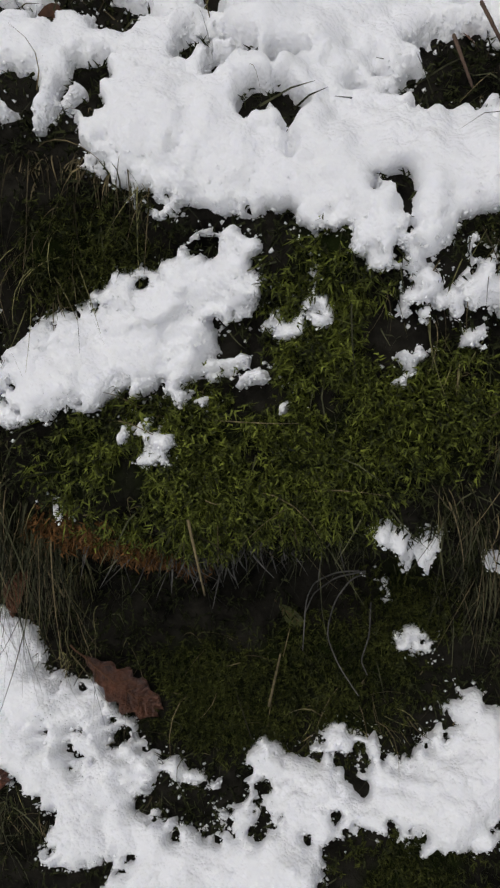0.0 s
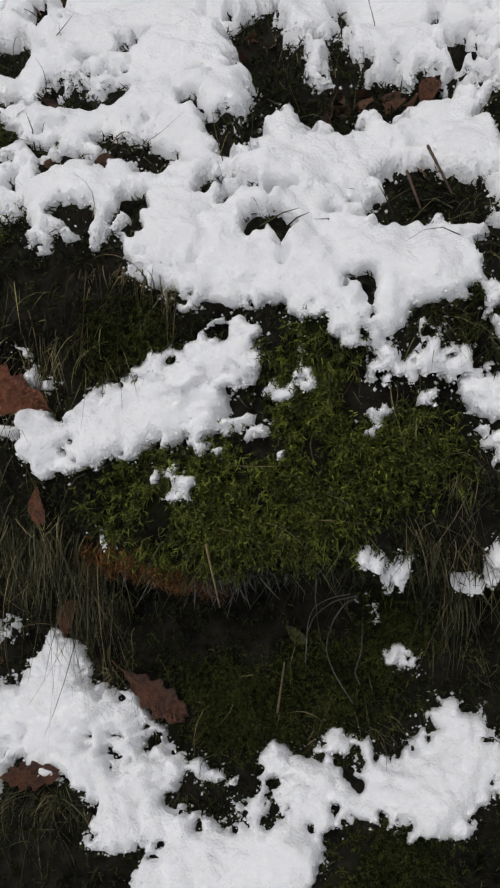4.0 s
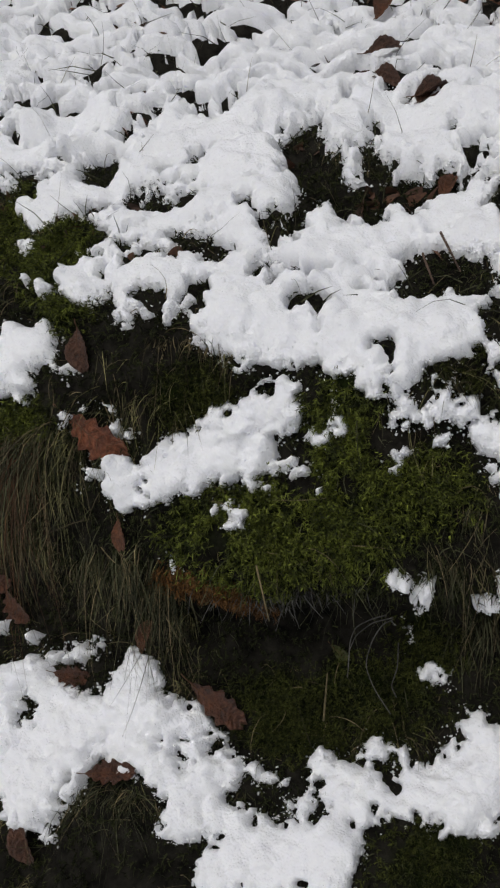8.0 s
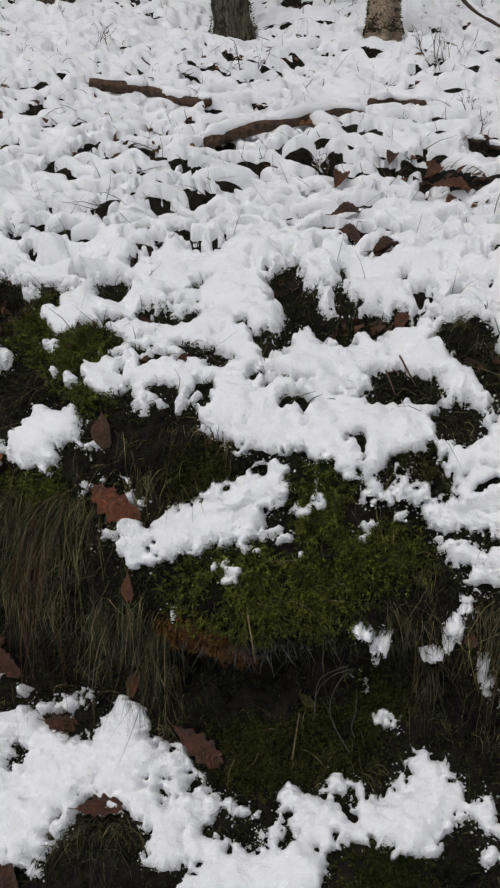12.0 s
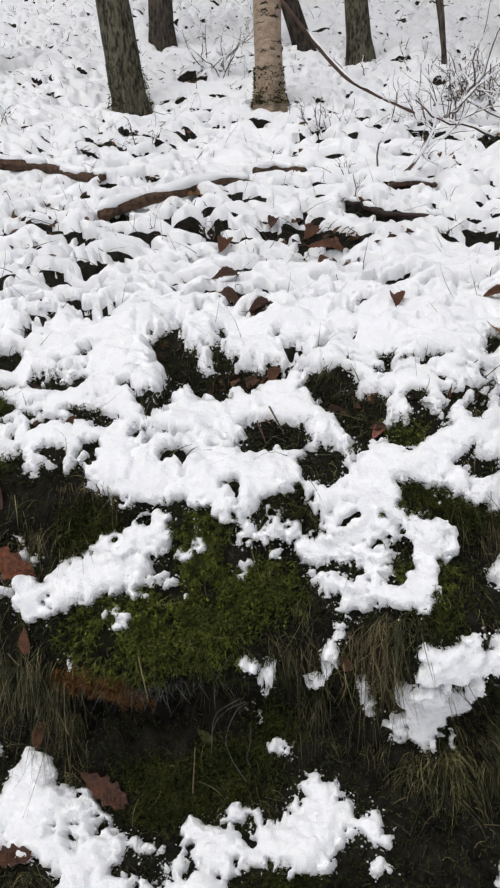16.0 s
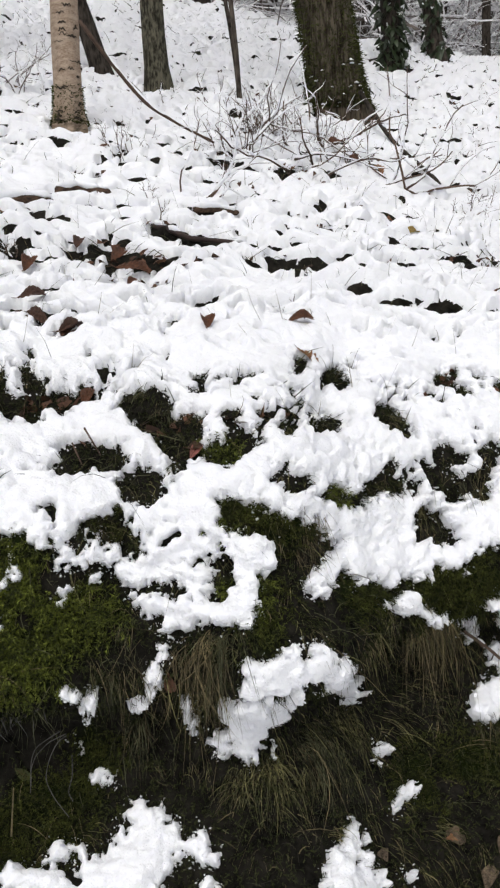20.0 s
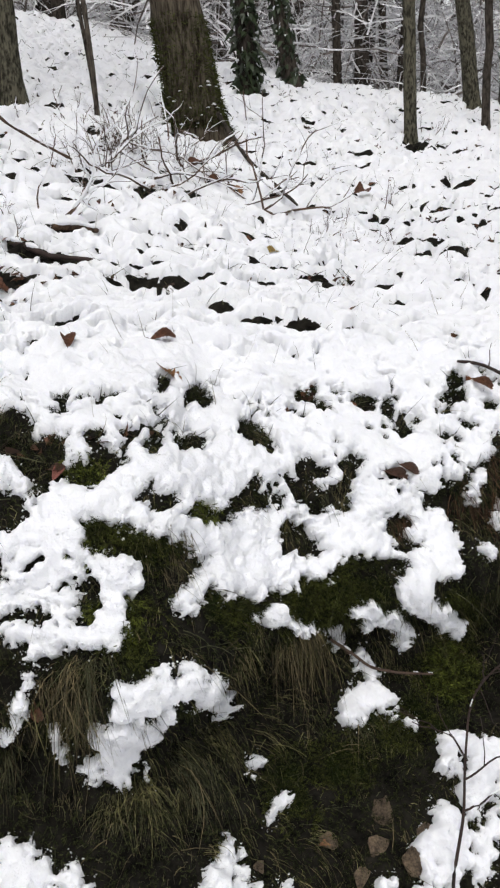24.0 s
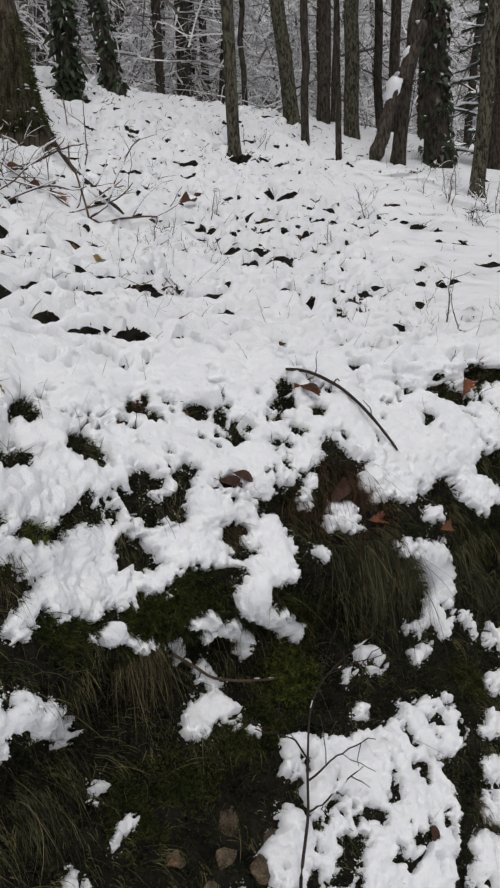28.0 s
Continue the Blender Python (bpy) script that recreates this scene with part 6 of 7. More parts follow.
# ---------------------------------------------------------------- sticks, logs, shrubs, stones
def wander(start, way, length, bends, rng, wild=0.25, rise=0.0):
    """A crooked line of bends + 1 points."""
    p, d = np.array(start, float), np.array(way, float)
    d /= np.linalg.norm(d)
    line = [p.copy()]
    for _ in range(bends):
        d = d + rng.normal(size=3) * wild + np.array([0, 0, rise])
        d /= np.linalg.norm(d)
        p = p + d * length / bends
        line.append(p.copy())
    return np.array(line)


def snow_ridge(line, radii, rng, gaps=0.25, fat=1.15):
    """Snow that lies along the upper side of a stick, broken by gaps."""
    line, radii = np.asarray(line, float), np.broadcast_to(np.asarray(radii, float), (len(line),))
    out, run = [], []
    for k in range(len(line)):
        d = line[min(k + 1, len(line) - 1)] - line[max(k - 1, 0)]
        steep = abs(d[2]) / (np.linalg.norm(d) + 1e-9)
        if rng.random() > gaps and steep < 0.93:
            run.append(k)
        else:
            if len(run) > 1:
                out.append(run)
            run = []
    if len(run) > 1:
        out.append(run)
    pieces = []
    for run in out:
        swell = np.convolve(np.pad(rng.random(len(run)), 2, mode="edge"), np.ones(5) / 5, mode="valid")
        r = radii[run] * fat * (0.75 + 0.6 * swell)
        r[0], r[-1] = r[0] * 0.4, r[-1] * 0.4
        pieces.append(tube(line[run] + np.array([0, 0, 1.0]) * (radii[run] * 0.75)[:, None], r, 5))
    return pieces


def shrub(x, s, height, stems, seed, thick=1.0, mat=None):
    """A leafless shrub: crooked stems with side twigs, snow along them."""
    rng = np.random.default_rng(seed)
    foot, n = at_land(x, s)
    sprig = empty("twig_shrub", foot)
    tagged(sprig, "bare brown twig shrub, snow along its twigs" if stems > 1 else "single bare twig standing in the snow", "shrub" if stems > 1 else "twig", group="bare shrubs on the slope")
    snow = []
    for k in range(stems):
        tall = height * (0.6 + 0.55 * rng.random()) if k else height
        way = (rng.normal() * 0.65, rng.normal() * 0.4 - 0.05, 1.0)
        line = wander((rng.normal() * 0.008 * stems, rng.normal() * 0.008 * stems, -0.02), way, tall, 8, rng, 0.20, 0.10)
        r = thick * (0.0017 + 0.0055 * tall) * np.linspace(1, 0.35, 9)
        stem = solid("stem", *tube(line, r, 5), mat or TWIG_MAT, parent=sprig)
        snow += snow_ridge(line, r, rng, 0.2, 1.6)
        for j in range(4 + int(3 * rng.random() + 8 * min(tall, 0.5))):
            i = 2 + int(rng.random() * 6)
            d = line[i] - line[i - 1]
            side = d / np.linalg.norm(d) + rng.normal(size=3) * np.array([0.95, 0.6, 0.4])
            tw = wander(line[i], side, tall * (0.18 + 0.28 * rng.random()), 5, rng, 0.34, 0.04)
            rr = r[i] * np.linspace(0.65, 0.3, 6)
            solid("side_twig", *tube(tw, rr, 4), mat or TWIG_MAT, parent=stem)
            snow += snow_ridge(tw, rr, rng, 0.15, 1.6)
    if snow:
        tagged(solid("snow_layer", *joined(snow), SNOW_MAT, parent=sprig, label="thin line of snow on the twigs"), kind="stuff")
    return sprig


for k, row in enumerate(SHRUBS_A + SHRUBS_B):
    shrub(*row, 500 + k)


def smooth_line(points, n):
    points = np.asarray(points, float)
    t = np.linspace(0, len(points) - 1, n)
    a = np.stack([np.interp(t, np.arange(len(points)), points[:, c]) for c in range(3)], -1)
    for _ in range(3):
        a[1:-1] = (a[:-2] + 2 * a[1:-1] + a[2:]) / 4
    return a


def log(name, points, radius, label, category, seed, mat=WOOD, capped=0.95, lift=0.5, sides=12, forks=0):
    """A fallen bough with rough bark, broken ends and snow along its back."""
    rng = np.random.default_rng(seed)
    n = 26
    line = smooth_line(points, n) + np.array([0, 0, radius * lift])
    line += np.stack([fbm(line[:, 0], line[:, 1], line[:, 2], 0.15, 2, seed + k) for k in range(3)], -1) * radius * 0.25
    t = np.linspace(0, 1, n)
    r = radius * (1.1 - 0.35 * t) * (1 + 0.05 * rng.normal(size=n))
    r[0] *= 0.8
    r[-1] *= 0.6
    v, f = tube(line, r, sides)
    v = v + rng.normal(size=v.shape) * radius * 0.06
    thing = empty(name, line[0])
    tagged(thing, label, category, group="fallen boughs on the slope")
    off = np.array(line[0])
    solid("bough", v - off, f, mat, parent=thing)
    pieces = snow_ridge(line + np.array([0, 0, 0.45 * radius]), r, rng, 1 - capped, 1.05)
    if pieces:
        sv, sf = joined(pieces)
        sv = sv + 0.35 * radius * np.stack([vnoise(sv[:, 0], sv[:, 1], sv[:, 2], 0.03, seed + k) for k in range(3)], -1)
        tagged(solid("snow_cap", sv - off, sf, SNOW_MAT, parent=thing, label="ridge of snow on the bough"), kind="stuff")
    for k in range(forks):
        i = int(6 + rng.random() * 16)
        tw = wander(line[i], rng.normal(size=3) + np.array([0, 0, 0.8]), radius * (10 + 14 * rng.random()), 6, rng, 0.25)
        solid("side_twig", *(lambda q: (q[0] - off, q[1]))(tube(tw, r[i] * np.linspace(0.45, 0.15, 7), 5)), mat, parent=thing)
    return thing


log("fallen_bough", [(-0.591, 0.949, 1.714), (-0.524, 1.019, 1.751), (-0.408, 1.009, 1.766), (-0.312, 1.155, 1.804), (-0.191, 1.185, 1.801)], 0.017, "curved rotten brown bough, snow on its back", "branch", 1, capped=0.9, lift=1.0)
log("fallen_bough", [(-1.053, 1.378, 1.951), (-0.878, 1.400, 1.925), (-0.761, 1.302, 1.879), (-0.632, 1.195, 1.849)], 0.017, "reddish-brown rotten bough partly under snow", "branch", 2, capped=0.8, lift=1.0)
log("fallen_bough", [(-0.185, 1.278, 1.853), (-0.120, 1.368, 1.867), (-0.029, 1.276, 1.844)], 0.012, "short dark bough almost buried in snow", "branch", 3, capped=0.9, lift=0.8)
log("fallen_bough", [(0.215, 1.135, 1.772), (0.289, 1.194, 1.778), (0.355, 1.212, 1.766)], 0.010, "short dark bough almost buried in snow", "branch", 4, capped=0.9, lift=0.8)
# made-up bough: its black stands in for the dark of a snow hollow
log("fallen_bough", [(0.091, 1.107, 1.734), (0.181, 0.963, 1.683), (0.327, 0.952, 1.660)], 0.008, "made-up black bough for a hollow's dark in snow", "branch", 5, DARK_TWIG, capped=0.7, lift=0.2)
log("leaning_branch", [(1.201, 2.747, 2.490), (1.244, 2.421, 2.201), (1.298, 1.959, 1.941)], 0.010, "thin dark branch leaning from the oak's foot", "branch", 6, DARK_BARK, capped=0.35)
log("birch_branch", [(-0.097, 1.972, 2.557), (0.011, 1.995, 2.415), (0.133, 1.999, 2.265), (0.258, 1.978, 2.186), (0.380, 1.940, 2.113)], 0.0075, "thin broken birch branch reaching down to snow", "branch", 7, TWIG_MAT, capped=0.9, forks=2)
log("curved_twig", [(1.022, 0.301, 1.372), (1.089, 0.305, 1.362), (1.159, 0.281, 1.320), (1.200, 0.247, 1.270), (1.217, 0.186, 1.210), (1.226, 0.151, 1.170)], 0.0042, "long curved dark twig lying on snow", "twig", 8, DARK_TWIG, capped=0.1, sides=6, forks=4)


for k, (x0, s0, x1, s1) in enumerate([(-0.095, -0.395, -0.07, -0.455), (-0.115, -0.425, -0.10, -0.47)]):
    ends = [tuple(at_land(x0, s0, 0.03)[0]), tuple(at_land(x1, s1, 0.022)[0])]
    log("short_stick", ends, 0.0015, "short thin brown stick across a snow hollow", "stick", 30 + k, TWIG_MAT, capped=0.0, sides=7)


log("snowy_twig", [tuple(at_land(x, s, 0.03)[0]) for x, s in SNOWY_TWIG], 0.0032, "thin bent twig on the bank, snow along it", "twig", 12, TWIG_MAT, capped=0.55, sides=6, forks=2)


def brush_pile():
    """Snow-covered dead twigs heaped before the oak's foot."""
    rng = np.random.default_rng(41)
    pile = empty("brush_pile", (0.95, 2.1, 2.12))
    tagged(pile, "heap of dead twigs under snow before an oak", "brush")
    off, snow = np.array(pile.location), []
    for k in range(26):
        x, y = 0.90 + 0.28 * np.clip(rng.normal(), -1.5, 0.7), 2.08 + 0.26 * np.clip(rng.normal(), -0.9, 1.2)
        foot = np.array(at_land(x, land_s(x, y))[0]) + np.array([0, 0, 0.02])
        way = np.array([rng.normal() * 0.9 + 0.25, rng.normal() * 0.4, 0.10 + 0.35 * rng.random()])
        line = wander(foot, way, 0.22 + 0.30 * rng.random(), 9, rng, 0.17, 0.01)
        r = (0.003 + 0.004 * rng.random()) * np.linspace(1, 0.4, 10)
        stick = solid("stick", *(lambda q: (q[0] - off, q[1]))(tube(line, r, 5)), TWIG_MAT, parent=pile)
        snow += snow_ridge(line, r, rng, 0.10, 1.25)
        for _ in range(3):
            i = 2 + int(rng.random() * 7)
            tw = wander(line[i], line[i] - line[i - 1] + rng.normal(size=3) * 0.03, 0.10 + 0.15 * rng.random(), 5, rng, 0.2)
            rr = r[i] * np.linspace(0.7, 0.3, 6)
            solid("side_twig", *(lambda q: (q[0] - off, q[1]))(tube(tw, rr, 4)), TWIG_MAT, parent=stick)
            snow += snow_ridge(tw, rr, rng, 0.1, 1.5)
    v, f = joined(snow)
    tagged(solid("snow_layer", v - off, f, SNOW_MAT, parent=pile, label="snow lying along the sticks"), kind="stuff")


brush_pile()


def sapling():
    """A thin dark sapling before the face, with forked twigs that carry snow."""
    rng = np.random.default_rng(77)

    foot = np.array(at_land(0.690, -1.47)[0])
    tree = empty("sapling", foot)
    tagged(tree, "thin dark bare sapling before the snowy bank", "sapling")
    main = smooth_line([foot, (0.664, -0.243, 0.525), (0.698, -0.210, 0.567), (0.728, -0.182, 0.606), (0.756, -0.137, 0.638), (0.792, -0.088, 0.681), (0.826, -0.044, 0.725), (0.863, -0.020, 0.749), (0.923, 0.005, 0.772), (1.018, 0.034, 0.786), (1.069, 0.054, 0.791)], 34)
    r = np.linspace(0.0034, 0.0012, 34)
    stem = solid("stem", *(lambda q: (q[0] - foot, q[1]))(tube(main, r, 7)), DARK_TWIG, parent=tree)
    snow = snow_ridge(main[20:], r[20:], rng, 0.55, 1.3)
    sides = [
        [main[15], (0.768, -0.078, 0.697), (0.732, -0.052, 0.708), (0.701, -0.043, 0.715)],
        [main[10], (0.794, -0.168, 0.616), (0.881, -0.140, 0.629)],
        [main[13], (0.852, -0.106, 0.651), (0.936, -0.112, 0.657)],
        [main[22], (0.868, -0.030, 0.770), (0.880, -0.015, 0.810)],
        [main[26], (0.975, 0.010, 0.760), (1.010, 0.010, 0.750)],
    ]
    for pts in sides:
        line = smooth_line(pts, 12) + rng.normal(size=(12, 3)) * 0.002
        rr = np.linspace(0.0022, 0.0011, 12)
        twig = solid("twig", *(lambda q: (q[0] - foot, q[1]))(tube(line, rr, 5)), DARK_TWIG, parent=tree)
        snow += snow_ridge(line, rr, rng, 0.55, 1.4)
        for k in range(3):
            i = 3 + 3 * k
            tw = wander(line[i], line[i] - line[i - 1] + rng.normal(size=3) * 0.02, 0.05 + 0.05 * rng.random(), 4, rng, 0.2)
            solid("tip", *(lambda q: (q[0] - foot, q[1]))(tube(tw, np.linspace(0.0012, 0.0007, 5), 4)), DARK_TWIG, parent=twig)
    v, f = joined(snow)
    tagged(solid("snow_layer", v - foot, f, SNOW_MAT, parent=tree, label="small dabs of snow on the twigs"), kind="stuff")


sapling()


def stone(x, s, size, seed):
    """A weathered stone half sunk in the earth of the face."""
    rng = np.random.default_rng(seed + 70)
    bm = bmesh.new()
    for c in rng.normal(size=(16, 3)):
        bm.verts.new(Vector(c / np.linalg.norm(c) * np.array([0.60, 0.42, 0.22]) * (0.8 + 0.3 * rng.random())))
    bmesh.ops.convex_hull(bm, input=bm.verts)
    bmesh.ops.bevel(bm, geom=bm.edges[:], offset=0.035, segments=2, affect="EDGES", clamp_overlap=True)
    me = bpy.data.meshes.new("stone")
    bm.to_mesh(me)
    bm.free()
    me.materials.append(STONE_MAT)
    ob = new("stone", me)
    place, n = at_land(x, s)
    ob.matrix_world = Matrix.Translation(place + n * size * 0.08) @ n.to_track_quat("Z", "Y").to_matrix().to_4x4() @ pose(0, 0, 0, 0, 0, 67 * seed) @ Matrix.Scale(size, 4)
    tagged(ob, "brown weathered stone set in dark earth", "stone", group="stones in the bank")


for k, (x, s, size) in enumerate([(0.616, -1.30, 0.055), (0.497, -1.321, 0.040), (0.581, -1.352, 0.050), (0.63, -1.391, 0.056), (0.357, -1.279, 0.030), (0.539, -1.395, 0.044), (0.45, -1.40, 0.03), (0.67, -1.345, 0.035)]):
    stone(x, s, size, k + 1)


def root_loops():
    """Thin dead runners that arch over the dark hollow."""
    for run in (RUNNER_A, RUNNER_B, RUNNER_C, RUNNER_D):
        line = smooth_line([tuple(at_land(x, s, 0.022)[0]) for x, s in run], 26)
        ob = solid("runner", *tube(line, np.linspace(0.0009, 0.0006, 26), 5), ROOTS)
        tagged(ob, "thin grey dead runner arching over the hollow", "stem", group="runners")
    for k, (x, s, dx, dz) in enumerate([(-0.24, -1.12, 0.012, 0.085), (-0.30, -0.80, 0.012, -0.07), (-0.45, -1.02, -0.03, 0.10), (-0.50, -0.98, 0.03, 0.09)]):
        p, n = at_land(x, s, 0.018)
        line = np.array(p) + np.linspace(0, 1, 8)[:, None] * np.array([dx, -0.01, dz])
        ob = solid("straw", *tube(line, np.linspace(0.0015, 0.0009, 8), 5), GRASS_MATS["straw"])
        tagged(ob, "single straw-coloured dead stalk on the bank", "stem", group="straws")


root_loops()

# ---------------------------------------------------------------- trees
def trunk_line(height, lean, rng, n, wild):
    h = np.linspace(0, 1, n) ** 1.3 * (height + 0.12) - 0.12
    sway = np.stack([np.cumsum(rng.normal(size=n)) * wild, np.cumsum(rng.normal(size=n)) * wild], -1)
    sway *= np.minimum(np.maximum(h, 0) / 1.6, 1)[:, None]
    return np.stack([h * lean[0] + sway[:, 0], h * lean[1] + sway[:, 1], h], -1)


def bark_tube(line, radii, sides, furrow, seed, size=0.03, swell=1.0):
    """A trunk's skin, with furrows that run up it."""
    a = np.linspace(0, 2 * math.pi, sides, endpoint=False)
    h = line[:, 2][:, None] * np.ones(sides)
    r = radii[:, None] * np.ones(sides)
    cx, cy = r * np.cos(a), r * np.sin(a)
    ridge = 1 - np.abs(vnoise(cx, cy, h * 0.22, size, seed)) * 1.6 + 0.5 * vnoise(cx, cy, h * 0.5, size * 0.45, seed + 3)
    flare = np.exp(-np.maximum(h, 0) / (radii[0] * 1.1)) * (0.28 + 0.22 * np.cos(a * 5 + seed) + 0.10 * np.cos(a * 3 + 1.7 * seed))
    r = r * (1 + swell * flare) + furrow * ridge
    verts = np.stack([line[:, 0][:, None] + r * np.cos(a), line[:, 1][:, None] + r * np.sin(a), h], -1).reshape(-1, 3)
    return verts, [grid_faces(len(line), sides, True)]


def tree(name, x, y, width, lean, label, mat, height=9.0, sides=20, rows=26, furrow=0.006, seed=0, crown=7, wild=0.012, ivy=0, skirt=0, flecks=0, foot=None):
    rng = np.random.default_rng(seed + 900)
    place = foot if foot is not None else at_land(x, land_s(x, y))[0]
    thing = empty(name, place)
    tagged(thing, label, "tree", group="trees of the wood")
    line = trunk_line(height, lean, rng, rows, wild)
    t = np.maximum(line[:, 2], 0) / height
    radii = width * 0.5 * (1 - 0.75 * t ** 1.2)
    stem = solid("trunk", *bark_tube(line, radii, sides, furrow, seed + 5, swell=0.45 if width > 0.25 else 0.8), mat, parent=thing)
    snow, limbs = [], []
    for k in range(crown):
        i = int(rows * (0.62 + 0.36 * rng.random()))
        way = np.array([rng.normal(), rng.normal(), 0.5 + 0.4 * rng.random()])
        limb = wander(line[i], way, height * (0.12 + 0.16 * rng.random()), 7, rng, 0.16, 0.05)
        r = radii[i] * np.linspace(0.5, 0.12, 8)
        bough = solid("limb", *tube(limb, r, 6), mat, parent=thing)
        snow += snow_ridge(limb, r, rng, 0.2, 0.8)
        twigs = []
        for _ in range(6):
            j = 2 + int(rng.random() * 6)
            tw = wander(limb[j], limb[j] - limb[j - 1] + rng.normal(size=3) * 0.25, height * 0.09 * (0.5 + rng.random()), 5, rng, 0.22, 0.03)
            rr = np.maximum(r[j] * np.linspace(0.5, 0.15, 6), 0.002)
            twigs.append(tube(tw, rr, 4, False))
            snow += snow_ridge(tw, rr, rng, 0.3, 1.0)
        solid("twig_spray", *joined(twigs), mat, parent=bough)
    if snow:
        tagged(solid("snow_layer", *joined(snow), SNOW_MAT, parent=thing, label="snow lying on the limbs"), kind="stuff")
    if ivy:
        n = ivy
        h, a = rng.random(n) ** 1.1 * 3.2, rng.normal(size=n) * 1.3 - 1.6
        r = np.interp(h, line[:, 2], radii) * (1 + 0.35 * np.exp(-h / width)) + 0.012
        cx, cy = np.interp(h, line[:, 2], line[:, 0]), np.interp(h, line[:, 2], line[:, 1])
        p = np.stack([cx + r * np.cos(a), cy + r * np.sin(a), h], -1)
        way = 0.5 * np.stack([np.cos(a), np.sin(a), -1.2 + 0 * a], -1) + rng.normal(size=(n, 3)) * 0.4
        v, f = blades(p, way, 0.040 + 0.025 * rng.random(n), 0.4, 0.038, rng, 2, 0.2)
        solid("ivy", v, f, IVY_MAT, parent=thing, label="dark green ivy climbing the trunk")
        pick = rng.random(n) < 0.11
        v, f = blades(p[pick] + np.array([0, 0, 0.012]), way[pick] * 0.9 + np.array([0, 0, 0.4]), 0.035, 0.3, 0.030, rng, 2, 0.2)
        tagged(solid("ivy_snow", v, f, SNOW_MAT, parent=thing, label="dabs of snow on the ivy"), kind="stuff")
    if skirt:
        n = skirt
        h, a = rng.random(n) ** 1.8 * width * (2.2 if width > 0.2 else 1.4), rng.random(n) * 2 * math.pi
        fl = (0.45 if width > 0.25 else 0.8) * np.exp(-h / (width * 0.55)) * (0.28 + 0.22 * np.cos(a * 5 + seed + 5) + 0.10 * np.cos(a * 3 + 1.7 * (seed + 5)))
        r = width * 0.5 * (1 + fl) + furrow * 0.9
        p = np.stack([r * np.cos(a) + h * lean[0], r * np.sin(a) + h * lean[1], h], -1)
        way = np.stack([np.cos(a), np.sin(a), 0.2 + 0 * a], -1) + rng.normal(size=(n, 3)) * 0.6
        v, f = blades(p, way, (0.010 + 0.010 * rng.random(n)) * min(1, width / 0.25), 0.4, 0.005, rng, 2, 0.2)
        solid("moss_skirt", v, f, TRUNK_MOSS, parent=thing, label="olive moss round the trunk's foot")
    if flecks:
        n = flecks
        h, a = rng.random(n) ** 1.2 * width * 0.9, rng.normal(size=n) * 0.9 - 1.6
        fl = (0.45 if width > 0.25 else 0.8) * np.exp(-h / (width * 0.55)) * (0.28 + 0.22 * np.cos(a * 5 + seed + 5) + 0.10 * np.cos(a * 3 + 1.7 * (seed + 5)))
        r = width * 0.5 * (1 + fl) + furrow
        p = np.stack([r * np.cos(a) + h * lean[0], r * np.sin(a) + h * lean[1], h], -1)
        pieces = []
        for q, w in zip(p, rng.random(n)):
            pieces.append(tube([q - np.array([0.010, 0, 0]) * (0.5 + w), q + np.array([0, 0, 0.003]), q + np.array([0.010, 0, 0]) * (0.5 + w)], [0.0012, 0.002 + 0.005 * w * w, 0.0012], 6))
        tagged(solid("snow_flecks", *joined(pieces), SNOW_MAT, parent=thing, label="flecks of snow caught in the bark"), kind="stuff")
    return thing


tree("oak_tree", 1.150, 2.925, 0.250, (-0.135, 0.054), "stout oak with furrowed bark and mossy foot", OAK_BARK, 12, 96, 120, 0.010, 1, 9, 0.004, skirt=9000, flecks=28)
tree("birch_tree", -0.172, 2.072, 0.103, (0.045, 0.0), "slender birch with pale peeling bark, dark mossy foot", BIRCH_BARK, 9, 56, 80, 0.0035, 2, 7, 0.003, skirt=1500)
tree("alder_tree", -0.748, 2.237, 0.125, (-0.107, 0.0), "leaning tree with cracked greenish-grey bark", GREEN_BARK, 9, 64, 90, 0.009, 3, 7, 0.004, skirt=700)
tree("beech_tree", -1.640, 2.660, 0.143, (-0.012, 0.0), "olive-grey forest trunk standing in snow", GREEN_BARK, 9, 48, 60, 0.006, 4, 6, 0.004)
tree("slim_tree", 2.580, 3.300, 0.075, (0.0, 0.0), "slim brown trunk with algae, snow round it", GREEN_BARK, 8, 24, 50, 0.003, 5, 6, 0.004)
# the ivy on the next two dark trunks is made up
tree("added_ivy_tree", 1.860, 4.217, 0.128, (-0.03, 0.0), "dark trunk with made-up ivy and snow", DARK_BARK, 10, 28, 40, 0.008, 6, 6, 0.006, ivy=850)
tree("added_ivy_tree", 2.470, 4.988, 0.115, (-0.13, 0.05), "dark leaning trunk with made-up ivy and snow", DARK_BARK, 10, 28, 40, 0.008, 7, 6, 0.006, ivy=650)


def birch_scars():
    """Black scars in the birch's bark, low on the trunk."""
    rng = np.random.default_rng(3)
    birch = bpy.data.objects["birch_tree"]
    for k in range(48):
        h, a = 0.01 + 1.3 * rng.random() ** 2, -1.6 + rng.normal() * 0.7
        r = 0.0515 * (1 - 0.2 * h / 9) + 0.0028 + 0.012 * math.exp(-h / 0.06)
        span = 0.15 + 0.3 * rng.random()
        t = np.linspace(a - span, a + span, 7)
        line = np.stack([r * np.cos(t) + h * 0.045, r * np.sin(t), h + 0.004 * rng.normal(size=7)], -1)
        solid("bark_scar", *tube(line, (0.0015 + 0.003 * rng.random()) * np.sin(np.linspace(0.2, math.pi - 0.2, 7)), 5), BIRCH_MARK, parent=birch)


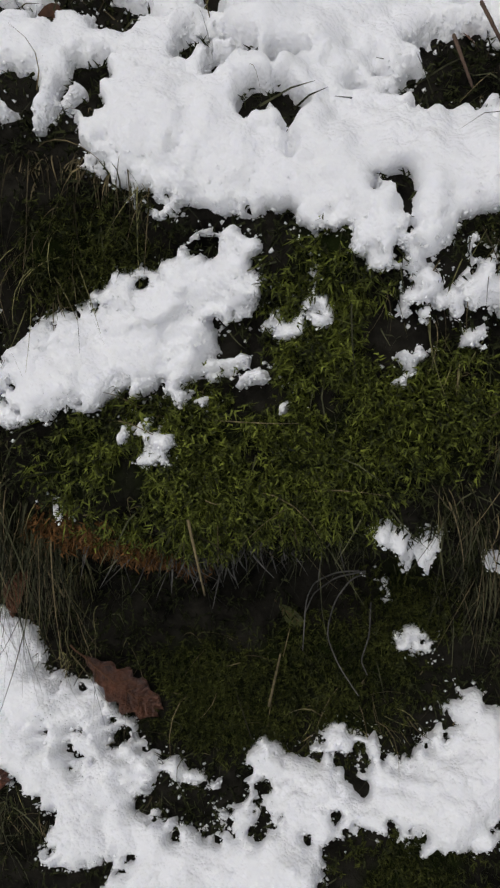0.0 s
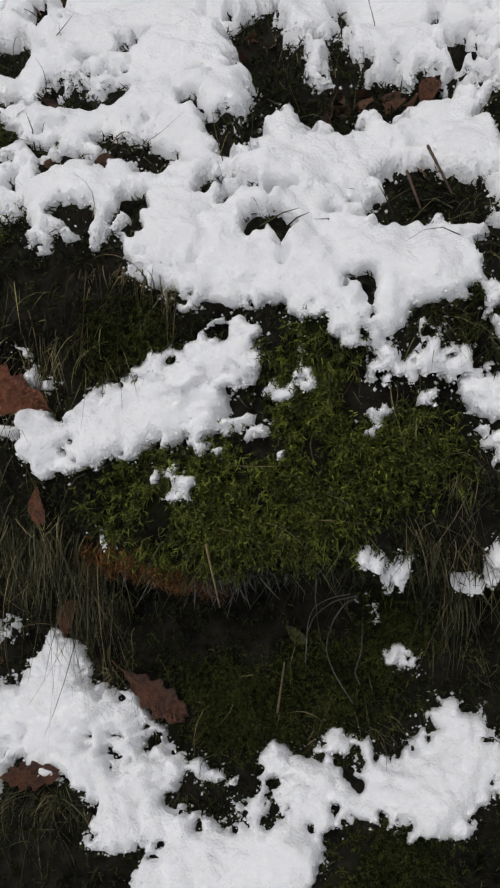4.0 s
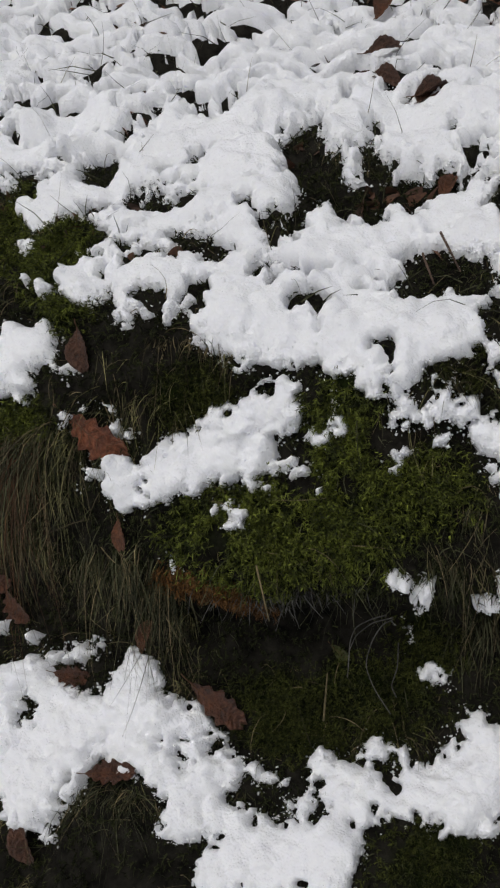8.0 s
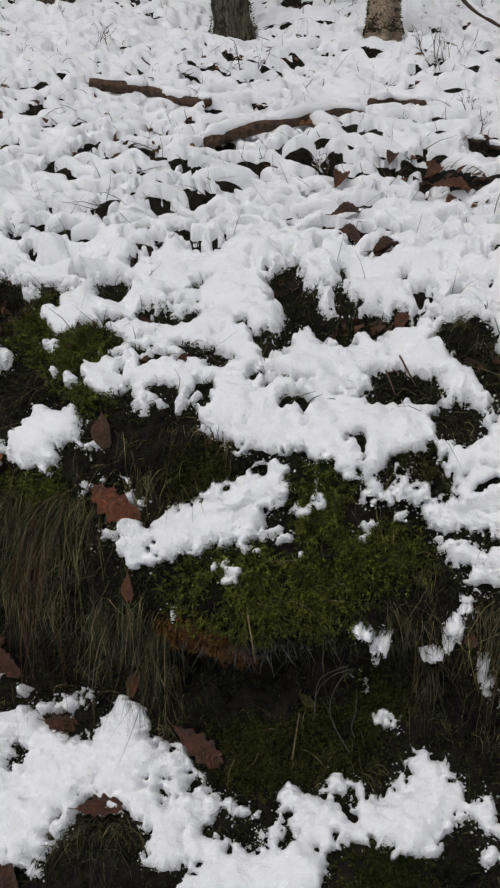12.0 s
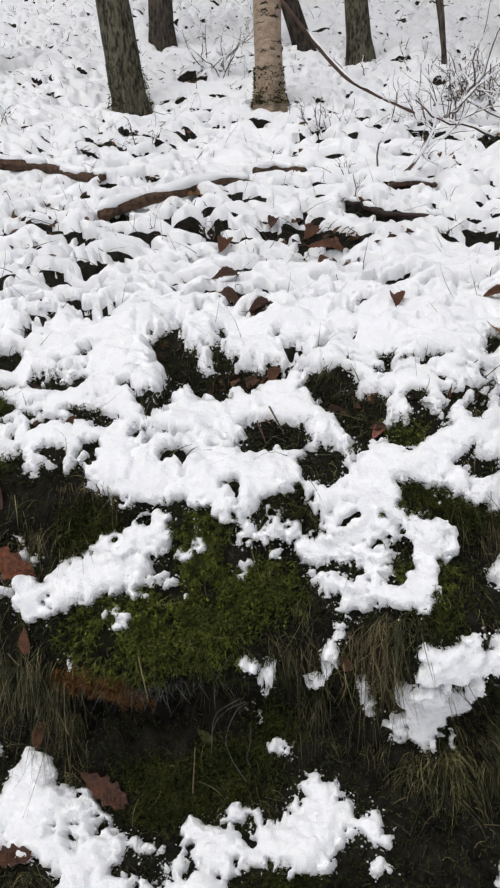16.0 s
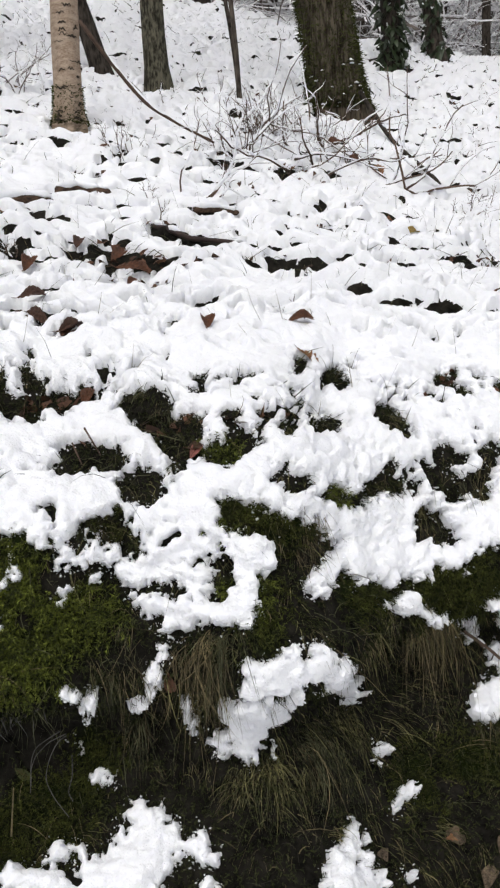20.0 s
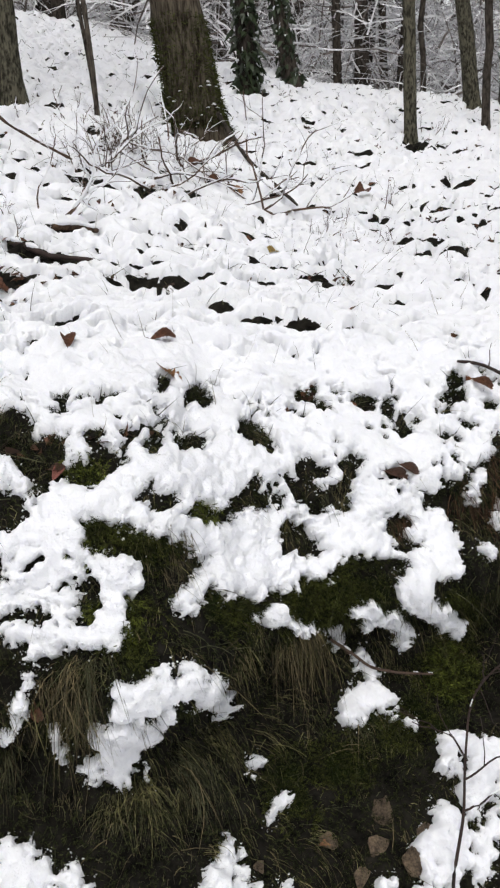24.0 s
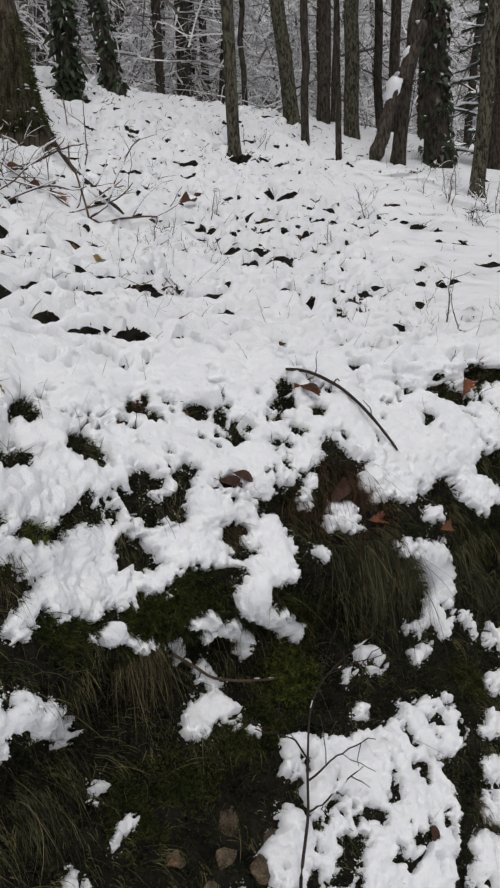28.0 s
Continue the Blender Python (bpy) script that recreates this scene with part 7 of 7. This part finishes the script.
birch_scars()
for k, (x, y, w, lx, ly) in enumerate(SLOPE_TREES):
    tree("forest_tree", x, y, w * 0.88, (lx, ly), "dark bare forest trunk rising from the snow" if w > 0.06 else "thin bare young trunk in the snow", DARK_BARK if k % 3 else GREEN_BARK, 7 + 9 * min(w, 0.3), 18, 34, 0.02 * w, 20 + k, 6, 0.024 if w < 0.12 else 0.016, ivy=700 if k == 5 else 0)
for k, (x, y, w, lx, ly) in enumerate(FAR_TREES_A + FAR_TREES_B + FAR_TREES_C):
    tree("forest_tree", x, y, w * 0.9, (lx, ly), "distant dark bare trunk behind the snowy crest", DARK_BARK, 8 + 6 * min(w, 0.3), 12, 24, 0.015 * w, 60 + k, 6, 0.026)
foot = at_land(3.81, land_s(3.81, 3.51))[0]
log("slanting_tree", [tuple(foot), (3.95, 3.40, 2.98), (4.09, 3.26, 3.42)], 0.048, "slanting dead tree with snow on its back", "tree", 11, DARK_BARK, capped=1.0, lift=0.2)


def far_thicket():
    """Frosted twigs of the wood behind the crest, past counting."""
    rng = np.random.default_rng(99)
    n = 60000
    turn, reach = np.radians(rng.uniform(-62, 16, n)), 7.5 + 11 * rng.random(n)
    x, y = -reach * np.sin(turn), -1.35 + reach * np.cos(turn)
    keep = y > np.where(x < 1.5, 8.0, 5.9)
    x, y = x[keep], y[keep]
    n = len(x)
    s = SEC_S[-1] + (y - 0.80) / 0.92
    px, py, pz, *_ = land(x, s)
    p = np.stack([px, py, pz + 3.6 * rng.random(n) ** 1.3], -1)
    way = rng.normal(size=(n, 3)) * np.array([1.0, 0.5, 0.45]) + np.array([0, 0, 0.22])
    way /= np.linalg.norm(way, axis=1, keepdims=True)
    long, dark = 0.25 + 0.7 * rng.random(n), rng.random(n) < 0.14
    v, f = blades(p[dark], way[dark] * np.array([0.8, 0.8, 1.6]), long[dark] * 1.5, 0.15, 0.012 + 0.016 * rng.random(dark.sum()), rng, 4, 0.7)
    tagged(solid("far_boughs", v, f, FAR_BOUGH), "dark bare boughs of the wood behind", "thicket", kind="stuff")
    v, f = blades(p[~dark], way[~dark], long[~dark], 0.15, 0.009 + 0.014 * rng.random((~dark).sum()), rng, 3, 0.6)
    ob = solid("far_thicket", v, f, FAR_TWIG)
    tagged(ob, "pale frosted twigs of the wood behind", "thicket", kind="stuff")


far_thicket()


def evergreen(x, y, tall, seed):
    """A small dark evergreen with drooping sprays, snow on them."""
    rng = np.random.default_rng(seed)
    foot = at_land(x, land_s(x, y))[0]
    thing = empty("evergreen_shrub", foot)
    tagged(thing, "small dark green evergreen dusted with snow", "shrub")
    line = wander((0, 0, -0.05), (0, 0, 1), tall, 10, rng, 0.05)
    solid("stem", *tube(line, np.linspace(0.02, 0.004, 11), 7), DARK_BARK, parent=thing)
    for k in range(46):
        h = 0.08 + 0.9 * k / 46
        a = 2.4 * k
        start = np.array([np.interp(h * tall, line[:, 2], line[:, c]) for c in range(3)])
        reach = tall * (0.10 + 0.30 * (1 - h))
        bough = wander(start, (math.cos(a), math.sin(a), 0.25), reach, 7, rng, 0.10, -0.06)
        branch = solid("branch", *tube(bough, np.linspace(0.005, 0.002, 8), 4), DARK_BARK, parent=thing)
        n = 70
        i = rng.integers(1, 8, n)
        p = bough[i - 1] + (bough[i] - bough[i - 1]) * rng.random((n, 1))
        way = rng.normal(size=(n, 3)) * np.array([0.7, 0.7, 0.25]) + np.array([math.cos(a), math.sin(a), -0.2]) * 0.6
        v, f = blades(p, way, 0.05 + 0.05 * rng.random(n), 0.2, 0.012, rng, 2, 0.1)
        solid("needle_spray", v, f, IVY_MAT, parent=branch)
        v, f = tube(bough[2:] + np.array([0, 0, 0.012]), 0.010 * (0.6 + 0.6 * rng.random(6)), 5)
        tagged(solid("snow_layer", v, f, SNOW_MAT, parent=branch), kind="stuff")


evergreen(5.50, 3.93, 1.5, 5)


def backdrop():
    """The pale wooded hillside far behind, one plain sheet."""
    turn = np.radians(np.linspace(-110, 60, 60))
    z = np.linspace(-1, 16, 12)
    T, Z = np.meshgrid(turn, z, indexing="ij")
    v = np.stack([-34 * np.sin(T), 34 * np.cos(T), Z], -1).reshape(-1, 3)
    # mist of the distance is put into these near-white snow tones
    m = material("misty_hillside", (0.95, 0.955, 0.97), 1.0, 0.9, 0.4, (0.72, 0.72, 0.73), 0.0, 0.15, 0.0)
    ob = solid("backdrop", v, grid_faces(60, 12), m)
    tagged(ob, "pale snowy wooded hillside in the distance", "backdrop", kind="structure")


backdrop()
